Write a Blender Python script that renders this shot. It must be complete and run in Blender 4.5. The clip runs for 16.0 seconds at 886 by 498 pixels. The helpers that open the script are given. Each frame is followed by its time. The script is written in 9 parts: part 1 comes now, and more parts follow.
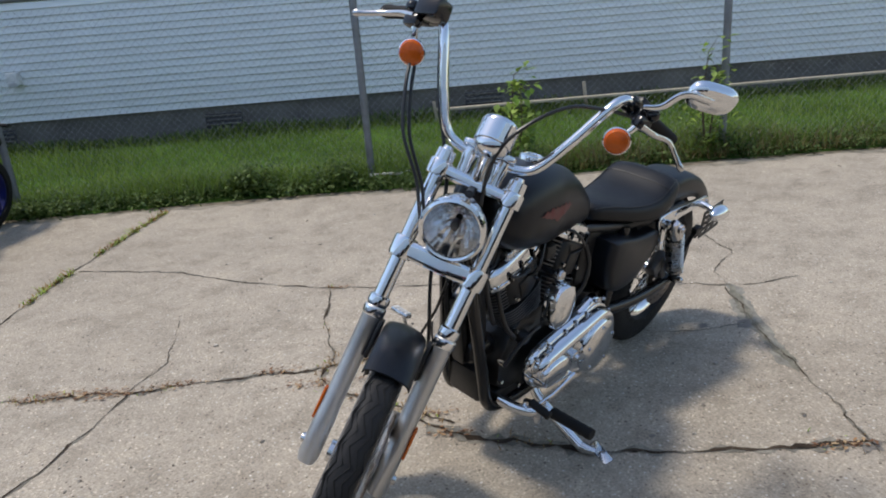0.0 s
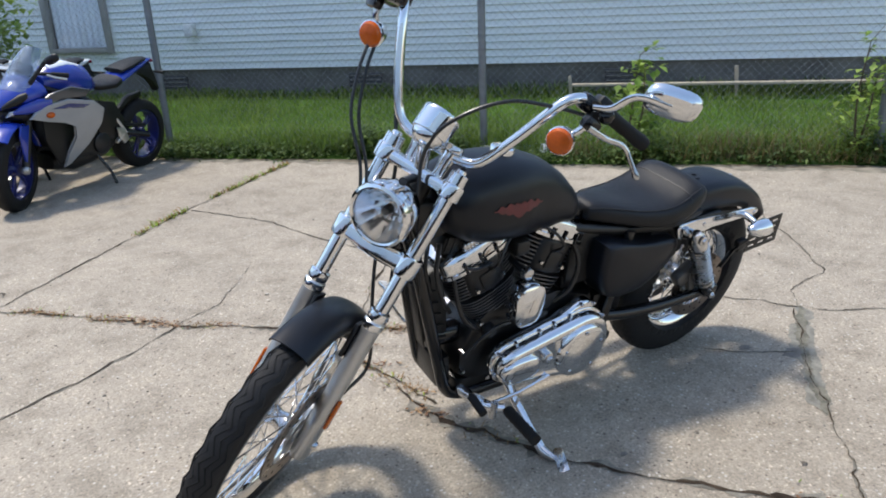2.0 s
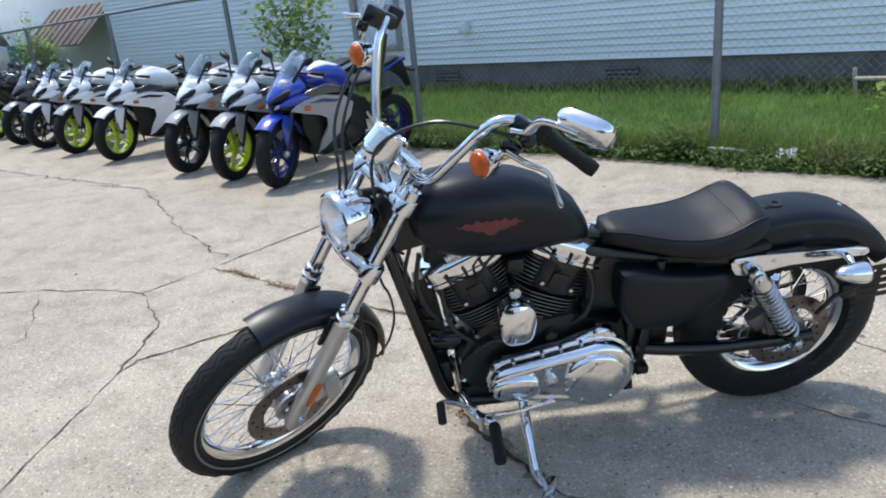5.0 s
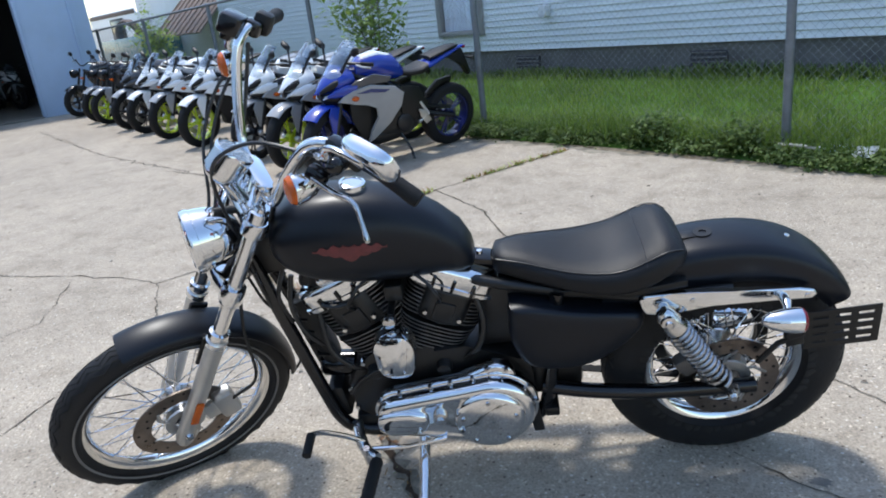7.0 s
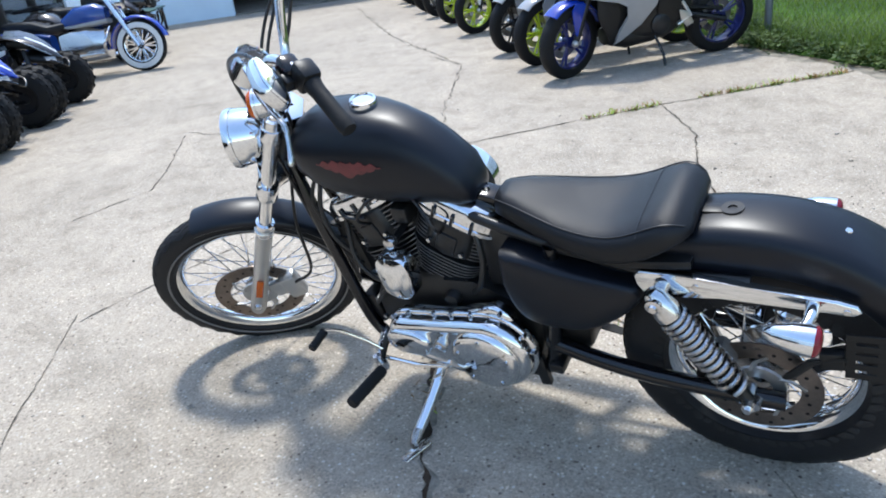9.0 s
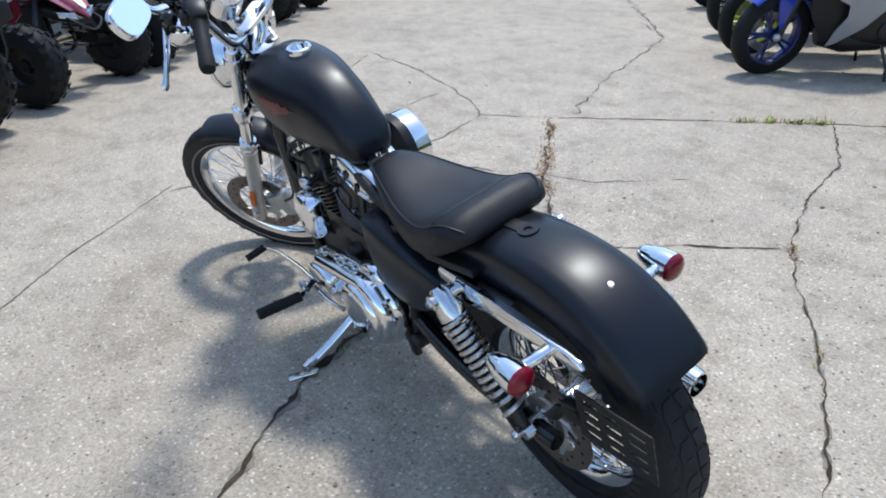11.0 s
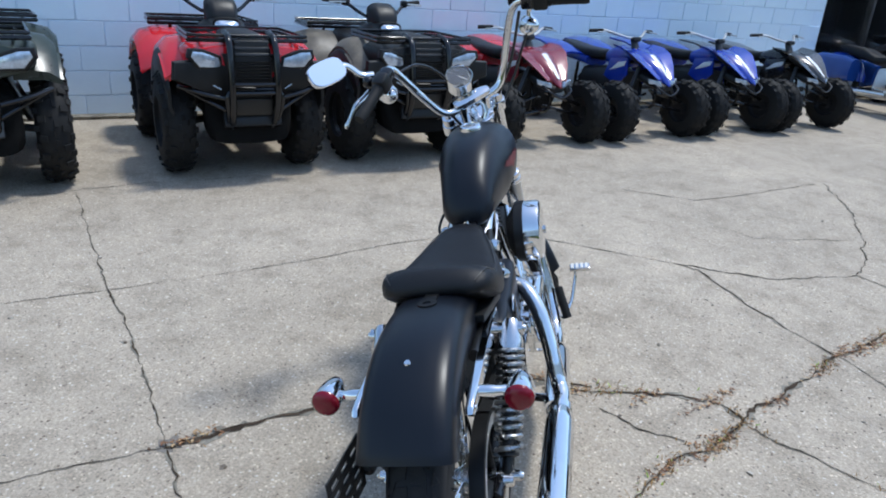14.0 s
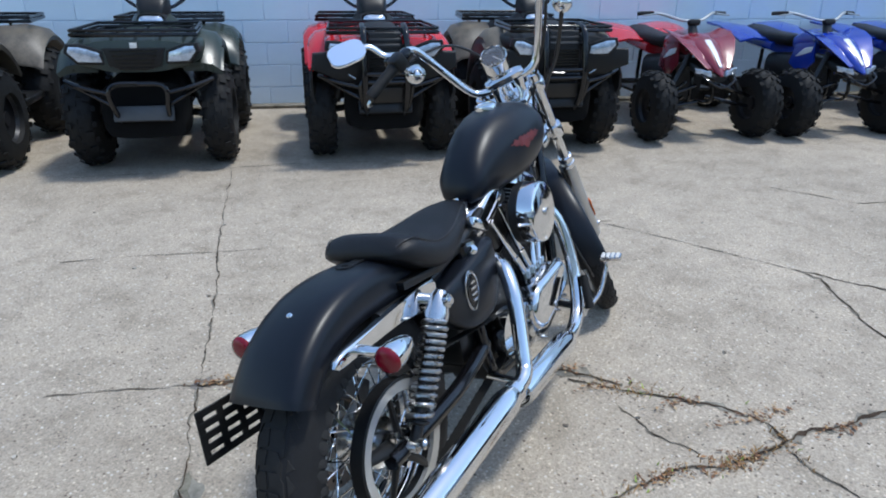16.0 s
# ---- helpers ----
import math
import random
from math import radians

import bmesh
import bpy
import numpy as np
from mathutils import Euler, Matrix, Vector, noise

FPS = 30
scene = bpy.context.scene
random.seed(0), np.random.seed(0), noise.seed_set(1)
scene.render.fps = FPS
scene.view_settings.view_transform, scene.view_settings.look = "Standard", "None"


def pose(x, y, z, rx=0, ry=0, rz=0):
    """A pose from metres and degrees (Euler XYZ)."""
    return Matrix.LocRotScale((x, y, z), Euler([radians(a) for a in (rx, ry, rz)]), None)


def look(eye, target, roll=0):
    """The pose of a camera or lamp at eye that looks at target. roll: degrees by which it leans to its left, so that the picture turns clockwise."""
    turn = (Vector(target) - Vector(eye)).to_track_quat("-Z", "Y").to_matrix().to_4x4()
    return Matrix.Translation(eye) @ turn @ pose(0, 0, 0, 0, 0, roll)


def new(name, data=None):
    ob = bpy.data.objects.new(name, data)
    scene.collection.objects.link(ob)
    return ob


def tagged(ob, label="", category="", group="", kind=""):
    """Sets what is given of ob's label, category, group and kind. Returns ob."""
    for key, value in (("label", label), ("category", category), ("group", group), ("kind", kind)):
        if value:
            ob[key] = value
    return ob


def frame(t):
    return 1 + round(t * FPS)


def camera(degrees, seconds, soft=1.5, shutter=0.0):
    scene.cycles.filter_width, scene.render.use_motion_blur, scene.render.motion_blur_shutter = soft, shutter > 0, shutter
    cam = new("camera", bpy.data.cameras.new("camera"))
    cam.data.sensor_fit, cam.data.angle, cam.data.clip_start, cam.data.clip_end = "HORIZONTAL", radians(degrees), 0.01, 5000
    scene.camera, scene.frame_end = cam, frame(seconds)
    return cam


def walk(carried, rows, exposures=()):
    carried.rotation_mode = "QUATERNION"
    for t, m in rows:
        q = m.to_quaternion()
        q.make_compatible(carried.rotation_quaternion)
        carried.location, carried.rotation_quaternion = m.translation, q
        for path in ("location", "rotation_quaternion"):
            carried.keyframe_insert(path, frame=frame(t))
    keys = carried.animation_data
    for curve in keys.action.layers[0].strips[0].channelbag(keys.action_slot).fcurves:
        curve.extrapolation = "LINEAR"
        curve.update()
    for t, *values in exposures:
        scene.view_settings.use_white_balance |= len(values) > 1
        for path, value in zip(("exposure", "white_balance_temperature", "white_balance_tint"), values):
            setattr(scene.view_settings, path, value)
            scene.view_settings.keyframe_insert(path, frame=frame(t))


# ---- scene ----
cam = camera(64.8, 16.0, 1.9)
PATH = [
    (0, (2.247, 1.506, 1.309), (1.099, -0.01, 0.688), -4.7),
    (0.5, (2.154, 1.637, 1.323), (1.13, 0.026, 0.725), -3.6),
    (1, (2.052, 1.707, 1.331), (1.192, 0.008, 0.719), -2.5),
    (1.5, (1.887, 1.709, 1.309), (1.09, -0.013, 0.676), -2.1),
    (2, (1.761, 1.778, 1.319), (1.034, 0.043, 0.64), -2.4),
    (2.5, (1.649, 1.881, 1.341), (1.157, 0.088, 0.605), -2.7),
    (3, (1.519, 1.895, 1.334), (1.18, 0.042, 0.663), -4.4),
    (3.5, (1.34, 1.871, 1.311), (0.935, 0.036, 0.625), -3.8),
    (4, (1.185, 1.937, 1.345), (0.808, 0.086, 0.689), -2.9),
    (4.5, (1.052, 1.988, 1.343), (0.924, 0.105, 0.68), -3.8),
    (7, (0.299, 1.718, 1.327), (0.771, -0.107, 0.661), -7.1),
    (7.5, (0.15, 1.632, 1.331), (0.629, -0.17, 0.608), -7.1),
    (8, (-0.023, 1.571, 1.323), (0.748, -0.102, 0.544), -8.4),
    (10.5, (-0.755, 0.824, 1.284), (0.724, -0.171, 0.376), -2.4),
    (11, (-0.917, 0.69, 1.308), (0.663, -0.117, 0.383), -1.3),
    (11.5, (-1.031, 0.557, 1.332), (0.668, 0.012, 0.429), -0.6),
    (12, (-1.067, 0.315, 1.335), (0.705, -0.001, 0.464), 0.1),
    (12.5, (-1.167, 0.118, 1.365), (0.671, 0.047, 0.578), 1.3),
    (13, (-1.214, -0.04, 1.374), (0.609, 0.224, 0.596), 1.4),
    (13.5, (-1.154, -0.254, 1.374), (0.642, 0.187, 0.611), 2.9),
    (14, (-1.216, -0.45, 1.395), (0.553, 0.117, 0.654), 4.1),
    (14.5, (-1.25, -0.584, 1.395), (0.445, 0.172, 0.653), 2.7),
    (15, (-1.137, -0.71, 1.358), (0.488, 0.199, 0.626), 1.8),
    (15.5, (-1.012, -0.877, 1.359), (0.564, 0.056, 0.554), 1.5),
    (16, (-0.952, -1.059, 1.375), (0.526, 0.045, 0.602), 0.7),
]
EXPOSURES = [(0.0, -0.26, 6880, 11), (0.5, 0.01, 6800, 10), (1.5, 0.04, 6780, 10), (2.0, 0.10, 6760, 10), (3.5, 0.12, 6650, 10), (4.5, 0.28, 6560, 9), (7.0, 0.18, 6300, 9), (7.5, 0.24, 6250, 8), (8.0, 0.50, 6220, 8), (10.5, 0.42, 6110, 8), (11.0, 0.18, 6120, 8), (11.5, 0.18, 6120, 8), (12.0, 0.03, 6110, 8), (13.0, -0.06, 6050, 7), (14.5, -0.02, 6030, 7), (16.0, -0.08, 6020, 7)]
walk(cam, [(t, look(eye, target, roll)) for t, eye, target, roll in PATH], EXPOSURES)

# ---- daylight ----
SUN = Vector((0.25, -0.28, 1.0)).normalized()
world = bpy.data.worlds.new("sky")
scene.world = world
world.use_nodes = True
wn = world.node_tree.nodes
sky = wn.new("ShaderNodeTexSky")
sky.sky_type = "NISHITA"
sky.sun_disc = False
sky.sun_elevation = math.asin(SUN.z)
sky.sun_rotation = math.atan2(SUN.x, SUN.y)
sky.air_density, sky.dust_density, sky.ozone_density = 1.15, 0.9, 1.0
world.node_tree.links.new(sky.outputs[0], wn["Background"].inputs[0])
wn["Background"].inputs[1].default_value = 0.245
sun_data = bpy.data.lights.new("sun", "SUN")
sun_data.energy, sun_data.angle, sun_data.color = 2.95, radians(7.0), (1.0, 0.965, 0.91)
sun_ob = new("sun", sun_data)
sun_ob.matrix_world = look(SUN * 30, (0, 0, 0))
scene.view_settings.exposure = 0.0


# ---- materials ----
def nodes_of(name):
    m = bpy.data.materials.new(name)
    m.use_nodes = True
    return m, m.node_tree.nodes, m.node_tree.links, m.node_tree.nodes["Principled BSDF"]


def noise_node(n, l, coords, scale, detail=4.0, rough=0.6):
    t = n.new("ShaderNodeTexNoise")
    t.inputs["Scale"].default_value, t.inputs["Detail"].default_value, t.inputs["Roughness"].default_value = scale, detail, rough
    l.new(coords, t.inputs["Vector"])
    return t


def ramp(n, l, src, stops):
    r = n.new("ShaderNodeValToRGB")
    e = r.color_ramp.elements
    while len(e) < len(stops):
        e.new(0.5)
    for el, (p, c) in zip(e, stops):
        el.position, el.color = p, (*c, 1)
    l.new(src, r.inputs[0])
    return r


def mixer(n, l, fac, a, b, mode="MIX"):
    m = n.new("ShaderNodeMix")
    m.data_type, m.blend_type = "RGBA", mode
    for sock, v in ((m.inputs[0], fac), (m.inputs[6], a), (m.inputs[7], b)):
        if isinstance(v, (int, float)):
            sock.default_value = v
        elif isinstance(v, tuple):
            sock.default_value = (*v, 1)
        else:
            l.new(v, sock)
    return m.outputs[2]


def plain(name, base, rough=0.5, metal=0.0, vary=0.12, scale=6.0, fine=90.0, bump=0.05, rough_vary=0.1, coat=0.0, spec=0.5, rand=0.0, bump_dist=0.004):
    """A painted, moulded or cast surface: two scales of variation in colour, gloss and relief."""
    m, n, l, b = nodes_of(name)
    co = n.new("ShaderNodeTexCoord").outputs["Object"]
    big, small = noise_node(n, l, co, scale), noise_node(n, l, co, fine, 3.0)
    lo = tuple(max(0.0, c * (1 - vary)) for c in base)
    hi = tuple(min(1.0, c * (1 + vary)) for c in base)
    c1 = ramp(n, l, big.outputs[0], [(0.3, lo), (0.7, hi)]).outputs[0]
    c2 = ramp(n, l, small.outputs[0], [(0.25, (1 - vary * 0.6,) * 3), (0.75, (1.0, 1.0, 1.0))]).outputs[0]
    col = mixer(n, l, 1.0, c1, c2, "MULTIPLY")
    if rand:
        info = n.new("ShaderNodeObjectInfo")
        rr = ramp(n, l, info.outputs["Random"], [(0.0, (1 - rand,) * 3), (1.0, (1.0, 1.0, 1.0))]).outputs[0]
        col = mixer(n, l, 1.0, col, rr, "MULTIPLY")
    l.new(col, b.inputs["Base Color"])
    b.inputs["Metallic"].default_value = metal
    b.inputs["Specular IOR Level"].default_value = spec
    b.inputs["Coat Weight"].default_value = coat
    b.inputs["Coat Roughness"].default_value = 0.08
    rg = ramp(n, l, big.outputs[0], [(0.3, (max(0.02, rough - rough_vary),) * 3), (0.7, (min(1.0, rough + rough_vary),) * 3)]).outputs[0]
    l.new(rg, b.inputs["Roughness"])
    if bump:
        bp = n.new("ShaderNodeBump")
        bp.inputs["Strength"].default_value, bp.inputs["Distance"].default_value = bump, bump_dist
        l.new(small.outputs[0], bp.inputs["Height"])
        l.new(bp.outputs[0], b.inputs["Normal"])
    return m


def glassy(name, base, rough=0.05, trans=1.0, ior=1.45):
    m, n, l, b = nodes_of(name)
    b.inputs["Base Color"].default_value = (*base, 1)
    b.inputs["Roughness"].default_value = rough
    b.inputs["Transmission Weight"].default_value = trans
    b.inputs["IOR"].default_value = ior
    return m


CHROME = plain("chrome", (0.78, 0.79, 0.8), 0.06, 1.0, vary=0.04, bump=0.0, rough_vary=0.025)
CHROME_WORN = plain("worn_chrome", (0.66, 0.66, 0.66), 0.18, 1.0, vary=0.12, bump=0.02, rough_vary=0.06)
CAST = plain("cast_aluminium", (0.56, 0.56, 0.55), 0.38, 0.85, vary=0.1, bump=0.08)
SPRING = plain("dulled_spring_chrome", (0.50, 0.50, 0.50), 0.28, 1.0, vary=0.25, scale=30, bump=0.02)
DARK_CAST = plain("grimy_cast_alloy", (0.16, 0.155, 0.15), 0.5, 0.6, vary=0.3, scale=18, bump=0.1)
STEEL = plain("brushed_steel", (0.42, 0.41, 0.39), 0.33, 1.0, vary=0.2, bump=0.05)
DISC = plain("brake_disc_steel", (0.23, 0.19, 0.16), 0.36, 0.9, vary=0.3, scale=14, bump=0.05)
SATIN = plain("black_denim_paint", (0.0048, 0.0064, 0.0102), 0.35, 0.0, vary=0.1, bump=0.012, rough_vary=0.03, fine=260, spec=0.32)
GLOSSBLACK = plain("black_gloss_paint", (0.005, 0.005, 0.006), 0.16, 0.0, vary=0.15, bump=0.01, rough_vary=0.05)
POWDER = plain("black_powder_coat", (0.007, 0.007, 0.007), 0.42, 0.0, vary=0.25, bump=0.12, fine=320)
FIN_EDGE = plain("pale_metal_fin_edge", (0.21, 0.205, 0.20), 0.45, 0.8, vary=0.3, scale=25)
RUBBER = plain("tyre_rubber", (0.010, 0.010, 0.010), 0.7, 0.0, vary=0.3, bump=0.2, fine=160, spec=0.3)
TYRE = plain("road_tyre_rubber", (0.017, 0.017, 0.018), 0.62, 0.0, vary=0.3, bump=0.2, fine=160, spec=0.25)
GROOVE = plain("tyre_groove", (0.004, 0.004, 0.004), 0.9, 0.0, vary=0.1, bump=0.0)
VINYL = plain("black_vinyl", (0.0085, 0.0085, 0.0095), 0.45, 0.0, vary=0.12, bump=0.25, fine=420, rough_vary=0.05, spec=0.3)
PLASTIC = plain("black_plastic", (0.008, 0.008, 0.008), 0.45, 0.0, vary=0.15, bump=0.06, fine=300, spec=0.35)
CABLE = plain("black_cable", (0.012, 0.012, 0.012), 0.35, vary=0.1, bump=0.0)
AMBER = plain("amber_lens", (0.55, 0.095, 0.004), 0.12, 0.0, vary=0.18, scale=40, bump=0.25, fine=240)
RED_LENS = plain("red_lens", (0.17, 0.002, 0.012), 0.12, 0.0, vary=0.1, bump=0.1, fine=500)
DECAL = plain("red_tank_graphic", (0.135, 0.022, 0.023), 0.45, 0.0, vary=0.25, scale=40, bump=0.0)
WHITE_LINE = plain("faded_tyre_line", (0.17, 0.16, 0.15), 0.6, vary=0.15)
LENS = glassy("clear_lens", (1, 1, 1), 0.02)
REFLECTOR = plain("lamp_reflector", (0.86, 0.87, 0.88), 0.16, 1.0, vary=0.05, bump=0.0)
MIRROR = plain("mirror_glass", (0.86, 0.9, 0.95), 0.02, 1.0, vary=0.0, bump=0.0, rough_vary=0.005)
DIAL = plain("dial_face", (0.05, 0.05, 0.055), 0.4, vary=0.1, bump=0.0)
WHITE_MARK = plain("white_marks", (0.7, 0.7, 0.68), 0.5, vary=0.05)
ALU_RING = plain("aluminium_ring", (0.55, 0.55, 0.53), 0.42, 0.7, vary=0.15, bump=0.05)


def concrete_material():
    m, n, l, b = nodes_of("old_concrete")
    co = n.new("ShaderNodeTexCoord").outputs["Object"]
    big = noise_node(n, l, co, 0.55, 5.0)
    mid = noise_node(n, l, co, 4.5, 5.0, 0.7)
    fine = noise_node(n, l, co, 125.0, 4.0, 0.75)
    vor = n.new("ShaderNodeTexVoronoi")
    vor.inputs["Scale"].default_value = 62.0
    l.new(co, vor.inputs["Vector"])
    base = ramp(n, l, big.outputs[0], [(0.3, (0.345, 0.302, 0.243)), (0.7, (0.440, 0.385, 0.309))]).outputs[0]
    stain = ramp(n, l, mid.outputs[0], [(0.28, (0.70, 0.69, 0.67)), (0.5, (0.97, 0.97, 0.97)), (0.75, (1.08, 1.07, 1.05))]).outputs[0]
    col = mixer(n, l, 1.0, base, stain, "MULTIPLY")
    grain = ramp(n, l, fine.outputs[0], [(0.26, (0.50, 0.49, 0.48)), (0.46, (0.98, 0.98, 0.98)), (0.74, (1.32, 1.29, 1.24))]).outputs[0]
    col = mixer(n, l, 1.0, col, grain, "MULTIPLY")
    bits = ramp(n, l, vor.outputs["Distance"], [(0.0, (1.0, 1.0, 1.0)), (0.24, (1.0, 1.0, 1.0)), (0.32, (0.0, 0.0, 0.0))]).outputs[0]
    pick = ramp(n, l, vor.outputs["Color"], [(0.60, (0.0, 0.0, 0.0)), (0.64, (1.0, 1.0, 1.0))]).outputs[0]
    tone = ramp(n, l, vor.outputs["Color"], [(0.62, (0.60, 0.56, 0.49)), (0.70, (0.52, 0.47, 0.40)), (0.78, (0.17, 0.14, 0.11)), (0.84, (0.11, 0.085, 0.07)), (0.92, (0.66, 0.62, 0.55)), (1.0, (0.22, 0.17, 0.14))]).outputs[0]
    mask = mixer(n, l, 1.0, bits, pick, "MULTIPLY")
    col = mixer(n, l, mask, col, tone)
    # darker weathered patches and pale worn ones, a hand's width across
    spots = noise_node(n, l, co, 17.0, 5.0, 0.75)
    wear = ramp(n, l, spots.outputs[0], [(0.27, (0.66, 0.645, 0.62)), (0.40, (0.96, 0.955, 0.95)), (0.62, (1.02, 1.02, 1.02)), (0.75, (1.16, 1.155, 1.13))]).outputs[0]
    col = mixer(n, l, 1.0, col, wear, "MULTIPLY")
    # aggregate laid bare
    vor2 = n.new("ShaderNodeTexVoronoi")
    vor2.inputs["Scale"].default_value = 150.0
    l.new(co, vor2.inputs["Vector"])
    speck = ramp(n, l, vor2.outputs["Color"], [(0.0, (0.42, 0.40, 0.38)), (0.2, (0.8, 0.79, 0.78)), (0.6, (0.98, 0.975, 0.975)), (0.84, (1.15, 1.13, 1.12)), (0.93, (1.75, 1.72, 1.68)), (1.0, (1.95, 1.92, 1.86))]).outputs[0]
    col = mixer(n, l, 0.75, col, mixer(n, l, 1.0, col, speck, "MULTIPLY"))
    l.new(col, b.inputs["Base Color"])
    b.inputs["Roughness"].default_value = 0.88
    b.inputs["Specular IOR Level"].default_value = 0.25
    bp = n.new("ShaderNodeBump")
    bp.inputs["Strength"].default_value, bp.inputs["Distance"].default_value = 0.45, 0.006
    l.new(fine.outputs[0], bp.inputs["Height"])
    l.new(bp.outputs[0], b.inputs["Normal"])
    return m


CONCRETE = concrete_material()
CRACK = plain("crack_dirt", (0.062, 0.045, 0.032), 0.95, vary=0.5, scale=12, fine=120, bump=0.6, spec=0.1)
CRACK_EDGE = plain("crack_edge", (0.24, 0.22, 0.18), 0.95, vary=0.4, scale=15, fine=120, bump=0.5, spec=0.1)
DRY_WEED = plain("dry_weed", (0.30, 0.185, 0.08), 0.9, vary=0.4, scale=20, spec=0.1)
SOIL = plain("lawn_soil", (0.06, 0.12, 0.02), 0.95, vary=0.5, scale=3, fine=40, bump=0.8, spec=0.1)


def leafy(name, a, b_, rough=0.55):
    """Leaf and blade colour, varied from island to island."""
    m, n, l, b = nodes_of(name)
    geo = n.new("ShaderNodeNewGeometry")
    co = n.new("ShaderNodeTexCoord").outputs["Object"]
    patch = noise_node(n, l, co, 1.3, 3.0)
    c1 = ramp(n, l, geo.outputs["Random Per Island"], [(0.0, a), (1.0, b_)]).outputs[0]
    c2 = ramp(n, l, patch.outputs[0], [(0.3, (0.7, 0.75, 0.7)), (0.7, (1.15, 1.1, 1.0))]).outputs[0]
    l.new(mixer(n, l, 1.0, c1, c2, "MULTIPLY"), b.inputs["Base Color"])
    b.inputs["Roughness"].default_value = rough
    b.inputs["Specular IOR Level"].default_value = 0.3
    thin = n.new("ShaderNodeBsdfTranslucent")
    l.new(b.inputs["Base Color"].links[0].from_socket, thin.inputs["Color"])
    both = n.new("ShaderNodeMixShader")
    both.inputs[0].default_value = 0.38
    l.new(b.outputs[0], both.inputs[1])
    l.new(thin.outputs[0], both.inputs[2])
    l.new(both.outputs[0], n["Material Output"].inputs["Surface"])
    return m


GRASS = leafy("grass_blades", (0.112, 0.195, 0.032), (0.255, 0.350, 0.080))
DRY_GRASS = leafy("dry_grass_blades", (0.13, 0.095, 0.045), (0.30, 0.24, 0.12))
WEED = leafy("weed_leaves", (0.040, 0.085, 0.022), (0.18, 0.25, 0.075))
LEAF = leafy("sapling_leaves", (0.18, 0.31, 0.05), (0.44, 0.56, 0.14))
BARK = plain("bark", (0.09, 0.065, 0.04), 0.9, vary=0.3, bump=0.4)
SIDING = plain("pale_siding", (0.75, 0.79, 0.80), 0.5, vary=0.04, scale=1.2, fine=25, bump=0.06, rand=0.06)
FOUNDATION = plain("foundation_block", (0.14, 0.135, 0.125), 0.9, vary=0.3, scale=3, fine=50, bump=0.6)
GALV = plain("galvanised_steel", (0.27, 0.285, 0.295), 0.5, 0.7, vary=0.2, scale=10)
GALV_POST = plain("weathered_post", (0.20, 0.215, 0.225), 0.55, 0.5, vary=0.2, scale=10)
BLUE_BLOCK = plain("pale_blue_block", (0.75, 0.88, 0.99), 0.7, vary=0.04, scale=2.5, fine=60, bump=0.35, rand=0.05)
MORTAR = plain("painted_mortar", (0.74, 0.86, 0.97), 0.8, vary=0.06, scale=3, bump=0.3)
# near-black colour that stands in for the shade inside rooms and vents
INDOOR_SHADE = plain("painted_indoor_shade", (0.06, 0.06, 0.064), 0.9, vary=0.3, scale=1.5)
WOOD = plain("weathered_board", (0.42, 0.36, 0.27), 0.8, vary=0.2, scale=6, bump=0.3)


# ---- mesh helpers ----
def part(name, bm, mat, parent=None, label="", sharp=38):
    """Links a bmesh as one mesh object under a thing or a part."""
    me = bpy.data.meshes.new(name)
    bmesh.ops.recalc_face_normals(bm, faces=bm.faces)
    bm.to_mesh(me)
    bm.free()
    for p in me.polygons:
        p.use_smooth = True
    me.set_sharp_from_angle(angle=radians(sharp))
    me.materials.append(mat)
    ob = new(name, me)
    ob.parent = parent
    if label:
        tagged(ob, label)
    return ob


def empty(name, m, label, category, group="", kind=""):
    ob = new(name)
    ob.matrix_world = m
    ob.empty_display_size = 0.1
    return tagged(ob, label, category, group, kind)


def ring_faces(bm, rings, closed=True, caps=True, loop=False):
    """Quads between successive rings of vertices."""
    vs = [[bm.verts.new(p) for p in r] for r in rings]
    k = len(vs[0])
    pairs = list(zip(vs, vs[1:])) + ([(vs[-1], vs[0])] if loop else [])
    for a, b in pairs:
        for i in range(k if closed else k - 1):
            j = (i + 1) % k
            bm.faces.new((a[i], a[j], b[j], b[i]))
    if caps and closed and not loop:
        bm.faces.new(list(reversed(vs[0])))
        bm.faces.new(vs[-1])
    return vs


def smooth_path(pts, per=6):
    """A Catmull-Rom line through the points."""
    p = [Vector(q) for q in pts]
    if len(p) < 3:
        return p
    ext = [2 * p[0] - p[1]] + p + [2 * p[-1] - p[-2]]
    out = []
    for a, b, c, d in zip(ext, ext[1:], ext[2:], ext[3:]):
        for i in range(per):
            t = i / per
            out.append(0.5 * ((2 * b) + (c - a) * t + (2 * a - 5 * b + 4 * c - d) * t * t + (3 * b - a - 3 * c + d) * t ** 3))
    return out + [p[-1]]


